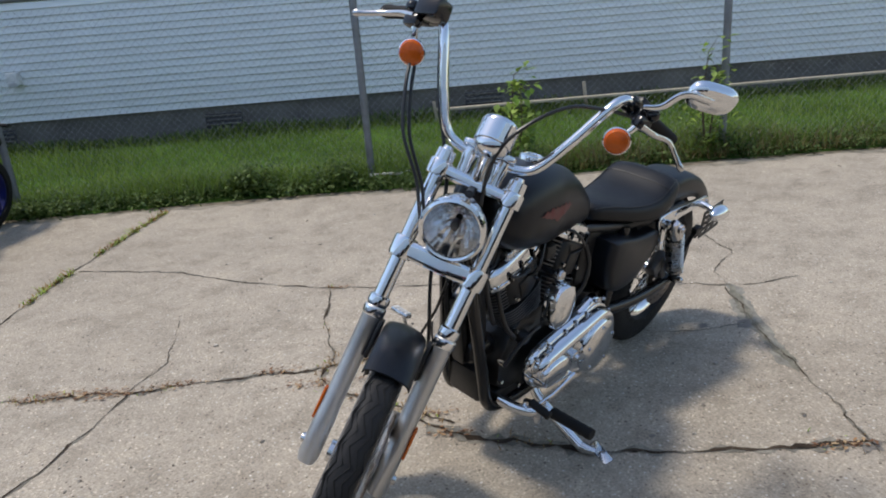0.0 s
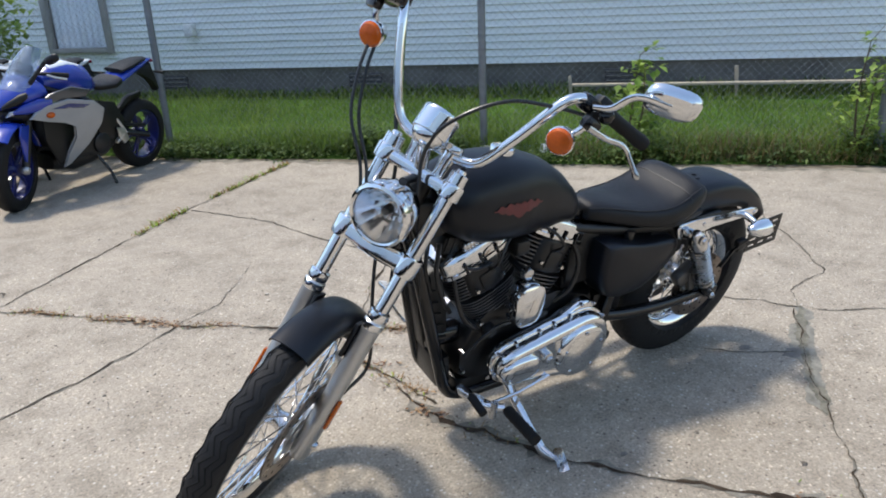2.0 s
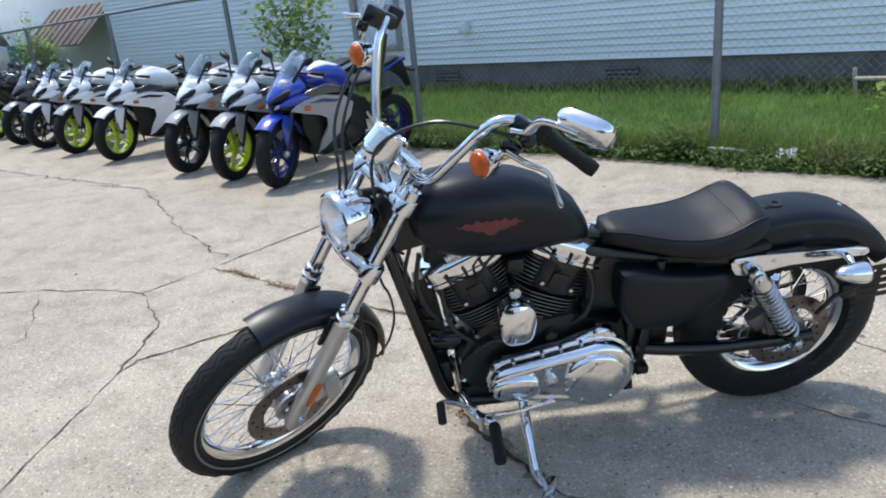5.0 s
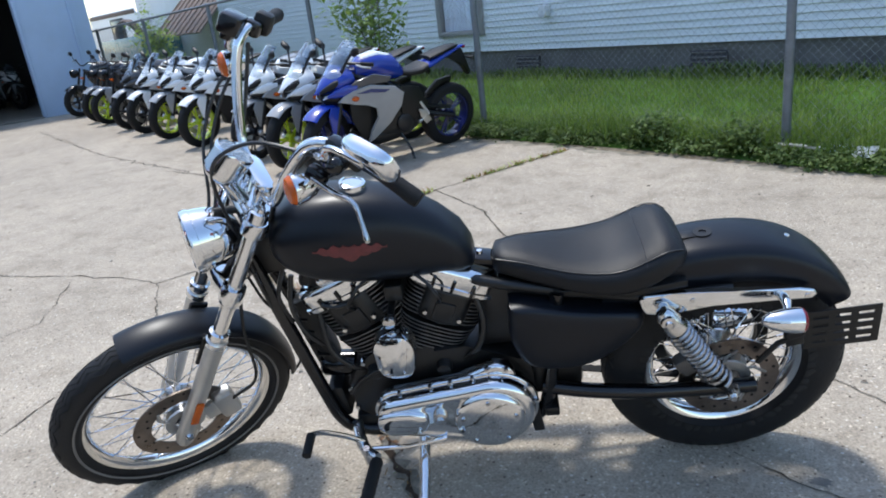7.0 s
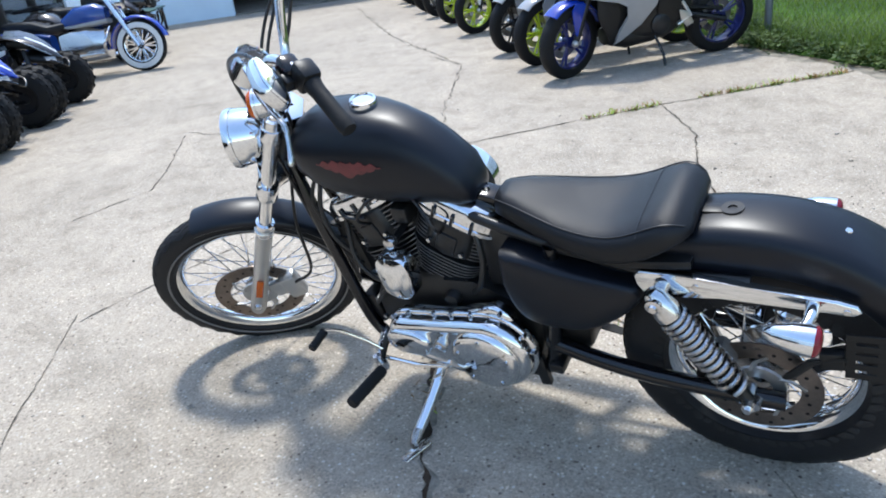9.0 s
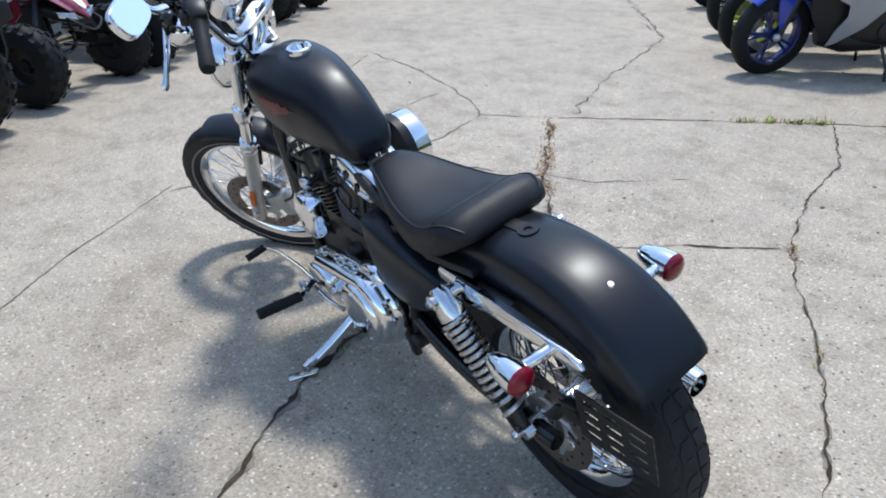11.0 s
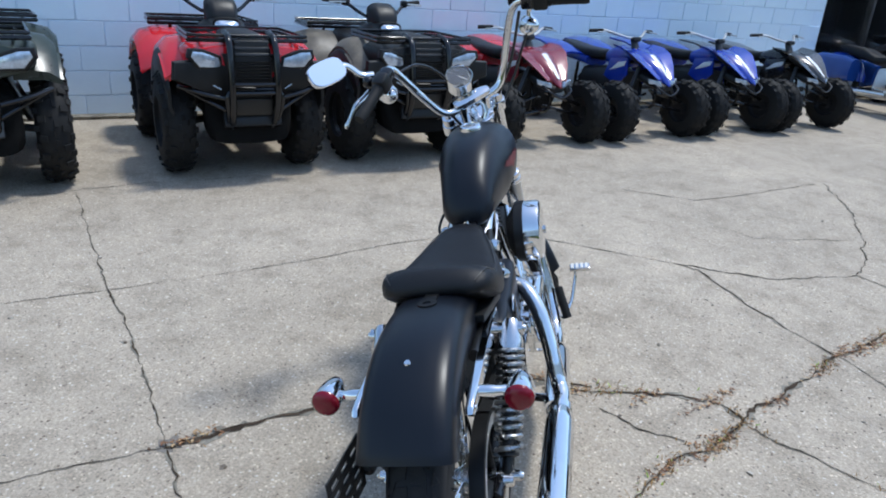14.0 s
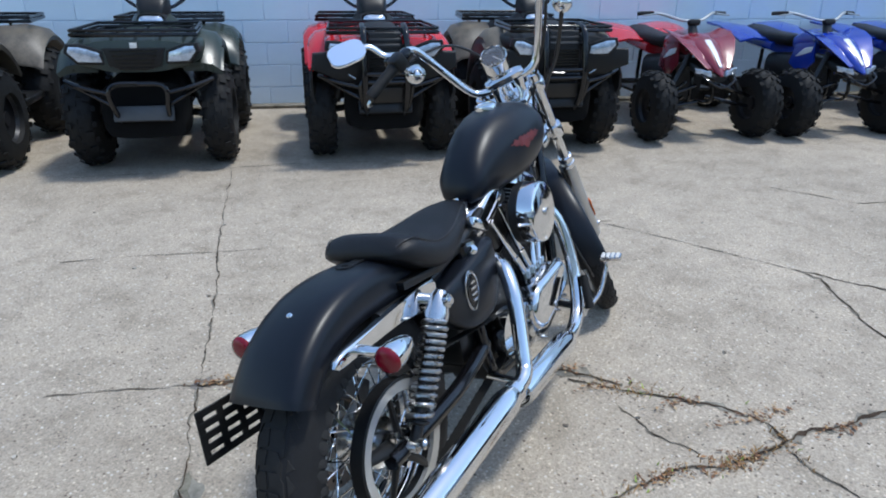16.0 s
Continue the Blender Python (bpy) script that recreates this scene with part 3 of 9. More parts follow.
def leaf_clump(bm, r, p, size, n, spread, flat=0.6):
    """Leaves round a point, each a folded kite."""
    for _ in range(n):
        c = p + Vector((r.gauss(0, spread), r.gauss(0, spread), r.gauss(0, spread * flat)))
        d = Vector((r.uniform(-1, 1), r.uniform(-1, 1), r.uniform(-0.5, 0.6))).normalized()
        s = d.cross(Vector((0, 0, 1))).normalized()
        up = s.cross(d)
        ln = size * r.uniform(0.6, 1.3)
        w = ln * r.uniform(0.25, 0.4)
        a, b, t = c, c + d * ln, c + d * ln * 0.45
        v = [bm.verts.new(q) for q in (a, t + s * w + up * w * 0.3, b - up * ln * 0.1, t - s * w + up * w * 0.3, t)]
        bm.faces.new((v[0], v[1], v[4]))
        bm.faces.new((v[1], v[2], v[4]))
        bm.faces.new((v[2], v[3], v[4]))
        bm.faces.new((v[3], v[0], v[4]))


def verge_weeds():
    r = random.Random(12)
    bm = bmesh.new()
    for _ in range(5600):
        x = r.uniform(-7, 5.2)
        d = abs(r.gauss(0, 0.22))
        lump = (0.5 + 0.5 * math.sin(x * 3.1 + 1.3 * math.sin(x * 1.1))) * (0.55 + 0.45 * math.sin(x * 7.7))
        y = verge_edge(x) - d + 0.035 * math.sin(x * 6.1) + 0.02 * math.sin(x * 17.0)
        leaf_clump(bm, r, HOUSE @ Vector((x, y, lawn_height(y) + r.uniform(0.0, 0.03 + 0.36 * lump * lump * r.random()))), 0.024 + 0.030 * r.random() * r.random() + 0.016 * lump, 6, 0.05)
    tagged(part("verge_weeds", bm, WEED), "broad-leaved green weeds along the edge of the concrete", "weeds", kind="stuff")


verge_weeds()


def sapling(x, y, height, seed, label, full=1.0, leaf=0.06):
    r = random.Random(seed)
    root = empty("sapling", at_house(x, y, lawn_height(y) - 0.02), label, "sapling")
    bm, lf = bmesh.new(), bmesh.new()
    for k in range(max(2, int(3 * full))):
        top = Vector((r.uniform(-0.16, 0.16) * full, r.uniform(-0.12, 0.12), height * r.uniform(0.6, 1.0)))
        mid = top * 0.5 + Vector((r.uniform(-0.05, 0.05), r.uniform(-0.05, 0.05), 0))
        line = smooth_path([(0, 0, 0), mid, top], 6)
        tube(bm, line, [0.011 * (1 - 0.75 * i / (len(line) - 1)) for i in range(len(line))], 6)
        for i, p in enumerate(line[3:]):
            for _ in range(int(2 * full) + 1):
                d = Vector((r.uniform(-1, 1), r.uniform(-1, 1), r.uniform(-0.1, 0.7))).normalized() * r.uniform(0.08, 0.2) * full
                tube(bm, [p, p + d], [0.003, 0.0015], 4)
                leaf_clump(lf, r, p + d, leaf, int(3 * full) + 2, 0.05 * full)
    part("stem", bm, BARK, root)
    part("leaves", lf, LEAF, root)
    return root


sapling(0.39, -3.15, 1.08, 3, "young green sapling with drooping leaves at the fence", 0.72, 0.085)
sapling(-1.31, -3.13, 0.95, 5, "young bushy sapling growing against the fence", 0.85, 0.075)
sapling(6.98, -3.50, 1.75, 7, "tall bright green bushy sapling behind the parked row", 1.8, 0.10)
sapling(14.5, -3.60, 1.9, 9, "bright green bushy sapling beside a fence post", 1.8, 0.09)


def fence():
    root = empty("fence", at_house(0, FENCE_Y), "weathered galvanised chain link fence on steel posts", "fence", kind="structure")
    rail_height = lambda x: 1.73 - 0.016 * max(0.0, x - 9.0)
    for i in range(-3, 11):
        x = 1.60 + 3.08 * i
        bm = bmesh.new()
        zt = rail_height(x)
        tube(bm, [(x, 0, -0.05), (x, 0, zt)], 0.032, 12)
        ball(bm, 0.038, Matrix.Translation((x, 0, zt)), 10, 6)
        part("post", bm, GALV_POST, root)
    bm = bmesh.new()
    tube(bm, [(-7.6, 0, 1.73), (9.0, 0, 1.73), (32.2, 0, rail_height(32.2))], 0.021, 10)
    part("top_rail", bm, GALV_POST, root)
    verts, faces = [], []
    pitch, h, z0, w = 0.062, 1.58, 0.06, 0.0009
    n = int(24.6 / pitch)
    for i in range(-int(h / pitch), n):
        for s in (1, -1):
            x0 = -7.5 + i * pitch + (0 if s > 0 else h)
            a, b = Vector((x0, 0.0025 * s, z0)), Vector((x0 + s * h, 0.0025 * s, z0 + h))
            t = [max(0.0, min(1.0, (q - a.x) / (b.x - a.x))) for q in (-7.5, 17.1)]
            t0, t1 = min(t), max(t)
            if t1 - t0 < 0.02:
                continue
            a, b = a.lerp(b, t0), a.lerp(b, t1)
            d = (b - a).normalized()
            u = Vector((0, 1, 0))
            v = d.cross(u)
            k = len(verts)
            for q in (a, b):
                verts += [tuple(q + v * w), tuple(q + u * w), tuple(q - v * w), tuple(q - u * w)]
            faces += [(k + j, k + (j + 1) % 4, k + 4 + (j + 1) % 4, k + 4 + j) for j in range(4)]
    me = bpy.data.meshes.new("wire_mesh")
    me.from_pydata(verts, [], faces)
    me.materials.append(GALV)
    ob = new("wire_mesh", me)
    ob.parent = root
    ob["kind"] = "stuff"


fence()


def house():
    root = empty("house", at_house(0, HOUSE_Y), "pale grey-blue clapboard house on a grey block foundation", "house", kind="structure")
    x0, x1, base, top = -9.0, 15.2, 0.58, 3.3
    wx0, wx1, wz0 = 6.83, 7.62, 0.88
    bm = bmesh.new()
    box(bm, (x1 - x0 - 0.1, 0.25, base + 0.3), pose((x0 + x1) / 2, -0.17, (base - 0.3) / 2))
    part("foundation", bm, FOUNDATION, root)
    bm = bmesh.new()
    box(bm, (x1 - x0 - 0.1, 0.2, top - base), pose((x0 + x1) / 2, -0.16, (base + top) / 2))
    part("wall", bm, SIDING, root)
    step = 0.0795
    meshes = {}

    def course(xa, xb, z):
        key = (round(xa, 2), round(xb, 2))
        if key not in meshes:
            bm = bmesh.new()
            prof = ((-0.06, 0.0), (0.0, 0.0), (0.004, 0.004), (-0.012, step - 0.004), (-0.012, step + 0.01), (-0.06, step + 0.01))
            ring_faces(bm, [[Vector((x, y, zz)) for y, zz in prof] for x in (xa, xb)])
            ob = part("siding_board", bm, SIDING, root)
            meshes[key] = ob.data
        else:
            ob = new("siding_board", meshes[key])
            ob.parent = root
        ob.location = (0, 0, z)

    for i in range(int((top - base) / step)):
        z = base + i * step
        joint = (1.2, 4.6, -2.4)[i // 2 % 3]
        spans = [(x0, joint - 0.001), (joint + 0.001, x1)]
        if z + step > wz0 - 0.05:
            spans = [(x0, joint - 0.001), (joint + 0.001, wx0 - 0.08), (wx1 + 0.08, x1)]
        for a, b in spans:
            course(a, b, z)
    win = empty("window_1", at_house((wx0 + wx1) / 2, HOUSE_Y, wz0), "house window with grey frame and pale curtain behind glass", "window", kind="structure")
    hw, hh = (wx1 - wx0) / 2, 1.6
    bm = bmesh.new()
    for sx in (-1, 1):
        box(bm, (0.08, 0.09, hh + 0.16), pose(sx * (hw + 0.04), 0.0, hh / 2), 0.006)
    box(bm, (2 * hw, 0.09, 0.07), pose(0, 0, hh + 0.035), 0.006)
    box(bm, (2 * hw, 0.11, 0.06), pose(0, 0.01, -0.032), 0.006)
    part("window_frame", bm, plain("grey_frame", (0.30, 0.29, 0.28), 0.6), win)
    bm = bmesh.new()
    box(bm, (2 * hw, 0.006, hh), pose(0, -0.01, hh / 2))
    pane = part("pane", bm, LENS, win)
    pane.visible_shadow = False
    bm = bmesh.new()
    rings = []
    for i in range(61):
        x = -hw + 2 * hw * i / 60
        y = -0.04 + 0.010 * math.sin(i * 0.9)
        rings.append([Vector((x, y, 0.0)), Vector((x, y, hh))])
    ring_faces(bm, rings, closed=False, caps=False)
    part("curtain", bm, plain("pale_curtain", (0.80, 0.86, 0.93), 0.8, vary=0.08, scale=8), win)
    # small outlet box on the wall
    b = empty("wall_box", at_house(5.60, HOUSE_Y + 0.05, 1.06), "small white utility box mounted on the siding", "utility box")
    bm = bmesh.new()
    box(bm, (0.12, 0.10, 0.14), Matrix.Identity(4), 0.01)
    part("box_body", bm, plain("white_plastic", (0.7, 0.72, 0.73), 0.5), b)
    bm = bmesh.new()
    box(bm, (0.10, 0.03, 0.05), pose(0, 0.05, -0.06), 0.008)
    part("hood", bm, plain("grey_plastic", (0.5, 0.52, 0.53), 0.5), b)
    # crawl-space vents in the foundation
    for x in (0.4, 3.4, 6.0):
        v = empty("foundation_vent", at_house(x, HOUSE_Y - 0.03, 0.40), "dark crawl space vent in the foundation", "vent", "vents in the foundation")
        # flat slab, its colour painting the shade behind the slats
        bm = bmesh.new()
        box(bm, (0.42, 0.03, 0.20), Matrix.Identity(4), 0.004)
        part("vent_back", bm, INDOOR_SHADE, v)
        for i in range(4):
            bm = bmesh.new()
            box(bm, (0.40, 0.02, 0.012), pose(0, 0.018, -0.075 + i * 0.05, 30))
            part("slat", bm, FOUNDATION, v)


house()

bm = bmesh.new()
box(bm, (8.4, 0.10, 0.026), pose(0, 0, 0), 0.005)
plank = tagged(part("plank", bm, WOOD), "long weathered board lying on the lawn", "board")
plank.matrix_world = at_house(-3.25, -5.02, 0.378, 0.6)
for sx, sh in ((-0.72, 0.18), (0.97, 0.10)):
    bm = bmesh.new()
    box(bm, (0.035, 0.03, sh + 0.15), pose(0, 0, sh / 2 - 0.075, 0, 5), 0.004)
    tagged(part("stake", bm, WOOD), "short pale wooden stake behind the lawn board", "stake").matrix_world = at_house(sx, -5.11, 0.36)


# ---- block wall behind the quads, and the workshop end ----
WALL_Y, END_X = 5.55, 15.9


def block_wall():
    root = empty("wall_north", at_wall(0, WALL_Y), "pale blue painted concrete block wall", "wall", kind="structure")
    bm = bmesh.new()
    box(bm, (18.2, 0.18, 3.6), pose(9.25 - 9.1, 0.106, 1.8))
    box(bm, (2.55, 0.18, 3.6), pose(12.75 + 1.275, 0.106, 1.8))
    box(bm, (3.5, 0.18, 0.55), pose(11.0, 0.106, 0.275))
    box(bm, (3.5, 0.18, 1.05), pose(11.0, 0.106, 3.075))
    part("wall_core", bm, MORTAR, root)
    bm = bmesh.new()
    box(bm, (0.399, 0.02, 0.195), Matrix.Identity(4), 0.003, 1)
    first = part("block", bm, BLUE_BLOCK, root)
    first.location = (-4.0, 0.01, 0.1)
    for row in range(15):
        for k in range(48):
            x = -4.0 + k * 0.407 + (0.2035 if row % 2 else 0)
            if 9.05 < x < 12.95 and 0.5 < 0.1 + row * 0.203 < 2.6:
                continue
            ob = new("block", first.data)
            ob.parent = root
            ob.location = (x, 0.0135 + 0.0008 * ((k * 7 + row * 3) % 3), 0.1 + row * 0.203)
            if row == 0 and k == 0:
                ob.location = (-4.407, 0.01, 0.1)
    bm = bmesh.new()
    box(bm, (24.0, 0.05, 0.05), pose(END_X - 12.0, -0.01, 0.012, 20))
    part("wall_foot", bm, CRACK_EDGE, root)
    return root


block_wall()


def shop_window():
    """The wide dark window in the block wall, with a room lined in a shade-dark colour behind it."""
    root = empty("window_2", at_wall(11.0, WALL_Y, 0.55), "wide dark shop window in the blue block wall", "window", kind="structure")
    w, h = 3.5, 2.0
    frame_mat = plain("brown_steel_frame", (0.05, 0.045, 0.04), 0.5, vary=0.2)
    bm = bmesh.new()
    for x in (-w / 2 + 0.03, -0.6, 0.6, w / 2 - 0.03):
        box(bm, (0.06, 0.10, h - 0.12), pose(x, 0.10, h / 2), 0.006)
    for z in (0.03, h - 0.03):
        box(bm, (w, 0.10, 0.06), pose(0, 0.10, z), 0.006)
    part("window_frame", bm, frame_mat, root)
    bm = bmesh.new()
    box(bm, (w - 0.1, 0.008, h - 0.1), pose(0, 0.12, h / 2))
    part("pane", bm, LENS, root).visible_shadow = False
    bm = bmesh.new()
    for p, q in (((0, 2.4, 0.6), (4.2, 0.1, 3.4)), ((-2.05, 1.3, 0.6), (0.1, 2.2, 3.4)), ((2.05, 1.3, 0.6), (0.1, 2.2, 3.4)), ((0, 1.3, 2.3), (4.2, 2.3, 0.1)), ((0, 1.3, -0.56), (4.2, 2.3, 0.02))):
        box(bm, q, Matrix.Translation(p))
    # dimness of the room is put into the lining's colour
    part("room_lining", bm, INDOOR_SHADE, root)
    bm = bmesh.new()
    box(bm, (w + 0.06, 0.14, 0.05), pose(0, -0.02, -0.022), 0.006)
    part("window_sill", bm, frame_mat, root)


shop_window()


def bench():
    root = empty("bench", at_wall(14.5, 4.75, 0, 0), "dark green slatted bench beside the blue wall", "bench")
    green = plain("green_bench_paint", (0.03, 0.09, 0.06), 0.5, vary=0.2)
    for k in range(4):
        part("seat_slat", box(bmesh.new(), (1.5, 0.09, 0.03), pose(0, -0.17 + k * 0.105, 0.45), 0.006), green, root)
    for x in (-0.6, 0.6):
        for y in (-0.17, 0.15):
            part("leg", box(bmesh.new(), (0.05, 0.05, 0.435), pose(x, y, 0.2175), 0.006), POWDER, root)


bench()


def workshop_end():
    root = empty("wall_east", at_lot(END_X, 0), "pale blue workshop wall with an open dark bay", "wall", kind="structure")
    panel = plain("blue_steel_panel", (0.42, 0.53, 0.68), 0.5, vary=0.06, scale=1.5)
    bm = bmesh.new()
    box(bm, (0.2, 2.4, 3.6), pose(0.1, 3.5, 1.8))
    part("wall_panel", bm, BLUE_BLOCK, root)
    bm = bmesh.new()
    box(bm, (0.2, 1.35, 3.6), pose(0.1, -1.43, 1.8))
    part("wall_panel", bm, panel, root)
    bm = bmesh.new()
    for i in range(2):
        box(bm, (0.05, 0.05, 3.5), pose(-0.02, -1.77 + i * 0.98, 1.75), 0.008)
    part("panel_rib", bm, panel, root)
    bm = bmesh.new()
    box(bm, (0.2, 3.05, 0.7), pose(0.1, 0.772, 3.25))
    part("lintel", bm, panel, root)
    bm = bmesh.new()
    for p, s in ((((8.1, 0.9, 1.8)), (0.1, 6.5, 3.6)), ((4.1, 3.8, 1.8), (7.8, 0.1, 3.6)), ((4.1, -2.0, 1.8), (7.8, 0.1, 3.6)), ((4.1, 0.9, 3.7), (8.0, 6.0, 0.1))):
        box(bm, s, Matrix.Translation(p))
    # bay lining coloured almost black to paint its shade
    part("bay_lining", bm, INDOOR_SHADE, root)
    bm = bmesh.new()
    box(bm, (0.10, 3.05, 0.03), pose(-0.02, 0.772, 0.017), 0.006)
    part("threshold", bm, CRACK_EDGE, root)


workshop_end()


def beyond_the_fence():
    """What shows past the end of the house: a pale wall, a brown awning, a camper and a pickup bed."""
    pale = plain("pale_wall_paint", (0.70, 0.71, 0.70), 0.6, vary=0.08, scale=1.0)
    brown = plain("brown_awning_sheet", (0.16, 0.115, 0.09), 0.7, vary=0.25, scale=3, bump=0.2)
    out = empty("outbuilding", at_house(20.0, -7.55), "pale outbuilding with a brown sloping awning", "outbuilding", kind="structure")
    bm = bmesh.new()
    box(bm, (9.6, 0.2, 2.9), pose(2.0, -0.1, 1.45), 0.01)
    part("wall", bm, pale, out)
    bm = bmesh.new()
    box(bm, (3.6, 1.5, 0.05), pose(0.7, 0.62, 1.78, -42), 0.01)
    aw = part("awning", bm, brown, out, "brown sloping awning")
    for k in range(9):
        part("awning_batten", box(bmesh.new(), (0.04, 1.5, 0.03), pose(-0.9 + k * 0.4, 0.645, 1.805, -42), 0.004), brown, aw)
    camper = empty("camper", at_house(32.0, -8.2), "white camper trailer with brown roof stripe and side window", "camper")
    bm = bmesh.new()
    prism(bm, [(-3.2, 0.5), (3.0, 0.5), (3.3, 1.2), (3.1, 2.35), (2.7, 2.5), (-2.9, 2.5), (-3.2, 2.3)], 2.2, Matrix.Translation((0, -1.1, 0)) @ XZ, 0.06)
    body = part("camper_body", bm, plain("camper_white", (0.74, 0.75, 0.76), 0.4, vary=0.05), camper)
    part("roof_stripe", box(bmesh.new(), (6.0, 0.03, 0.16), pose(0, 0.012, 2.36), 0.006), brown, body)
    win = part("window_frame", box(bmesh.new(), (1.7, 0.05, 0.95), pose(-0.6, 0.012, 1.72), 0.03), PLASTIC, body)
    part("pane", box(bmesh.new(), (1.5, 0.02, 0.76), pose(-0.6, 0.04, 1.72), 0.005), GLOSSBLACK, win)
    for x in (-0.5, 0.4):
        bm = lathe(bmesh.new(), [(0.0, -0.10), (0.2, -0.10), (0.33, -0.08), (0.34, 0.0), (0.33, 0.08), (0.2, 0.10), (0.0, 0.10)], pose(x, -0.15, 0.34) @ SIDE, 24)
        part("wheel", bm, RUBBER, camper)
    truck = empty("pickup_bed", at_house(25.6, -6.25), "teal blue pickup bed parked behind the fence", "pickup")
    bm = bmesh.new()
    prism(bm, [(-2.3, 0.50), (2.2, 0.50), (2.3, 0.75), (2.3, 1.34), (-2.3, 1.42)], 1.6, Matrix.Translation((0, -0.8, 0)) @ XZ, 0.05)
    part("bed_side", bm, PAINT_TEAL, truck)
    for x in (-1.2,):
        bm = lathe(bmesh.new(), [(0.0, -0.11), (0.2, -0.11), (0.35, -0.09), (0.36, 0.0), (0.35, 0.09), (0.2, 0.11), (0.0, 0.11)], pose(x, -0.05, 0.36) @ SIDE, 24)
        part("wheel", bm, RUBBER, truck)
    bm = lathe(bmesh.new(), [(0.50, -0.12), (0.62, -0.13), (0.66, 0.0), (0.62, 0.13), (0.50, 0.12)], at_house(26.6, -7.05, 1.38) @ pose(0, 0, 0, 80, 0, 20), 28, loop=True)
    tagged(part("spare_tyre", bm, plain("brown_rubber", (0.09, 0.06, 0.05), 0.7, vary=0.3)), "brownish round tyre lying in the pickup bed", "tyre")


PAINT_TEAL = plain("teal_truck_paint", (0.03, 0.17, 0.24), 0.3, vary=0.1, coat=0.4)
beyond_the_fence()


def verge_rubbish():
    r = random.Random(6)
    white = plain("crumpled_paper", (0.80, 0.81, 0.82), 0.7, vary=0.05)
    paper = bmesh.new()
    rows = [[paper.verts.new(HOUSE @ Vector((0.97 + 0.026 * i, -3.12 + 0.026 * j + r.uniform(-0.008, 0.008), 0.075 + 0.010 * (4 - j) + r.uniform(-0.012, 0.016)))) for j in range(5)] for i in range(6)]
    for a, b in zip(rows, rows[1:]):
        for j in range(4):
            paper.faces.new((a[j], b[j], b[j + 1], a[j + 1]))
    bmesh.ops.solidify(paper, geom=list(paper.faces), thickness=0.004)
    tagged(part("paper_scrap", paper, white, sharp=15), "crumpled white paper scrap lying in the weeds", "paper")
    root = empty("plastic_bottle", at_house(1.22, -3.14, 0.085), "clear plastic bottle lying in the verge weeds", "bottle")
    m = pose(0, 0, 0, 0, 90, 15)
    part("bottle_body", lathe(bmesh.new(), [(0.0, -0.10), (0.028, -0.098), (0.031, -0.08), (0.029, 0.0), (0.031, 0.05), (0.02, 0.085), (0.012, 0.10), (0.012, 0.115), (0.0, 0.115)], m, 16), LENS, root)
    part("bottle_cap", lathe(bmesh.new(), [(0.0, 0.128), (0.0145, 0.128), (0.0145, 0.110), (0.0, 0.110)], m, 12), white, root)
    bm = bmesh.new()
    tube(bm, smooth_path([(1.34, -3.10, 0.085), (1.46, -3.09, 0.10), (1.62, -3.12, 0.09)], 4), 0.012, 7)
    bmesh.ops.transform(bm, matrix=HOUSE, verts=bm.verts)
    tagged(part("stick", bm, plain("bleached_stick", (0.52, 0.49, 0.42), 0.8, vary=0.2)), "pale bleached stick lying along the verge", "stick")


verge_rubbish()

# ---- the motorcycle on its side stand ----
LEAN_DEG, YAW_DEG = 12.74, 8.5
BIKE = pose(0.006, -0.181, 0, 0, 0, YAW_DEG) @ pose(0, 0, 0, -LEAN_DEG)
bike = empty("motorcycle", BIKE, "matte black cruiser with high chrome handlebar leaning on its stand", "motorcycle")
STEER, RAKE = 33.4, 30.6
FORK = pose(1.299, 0, 0.724, 0, -RAKE) @ pose(0, 0, 0, 0, 0, STEER)
REAR = Vector((0.03, 0, 0.323))
AXLE_Z = -0.505
FRONT = FORK @ Matrix.Translation((0.05, 0, AXLE_Z)) @ pose(0, 0, 0, 0, 0, 3)


def P(name, bm, mat, label="", parent=None, m=None, sharp=38):
    """A part of the machine; m moves the mesh first."""
    if m is not None:
        bmesh.ops.transform(bm, matrix=m, verts=bm.verts)
    return part(name, bm, mat, parent or bike, label, sharp)


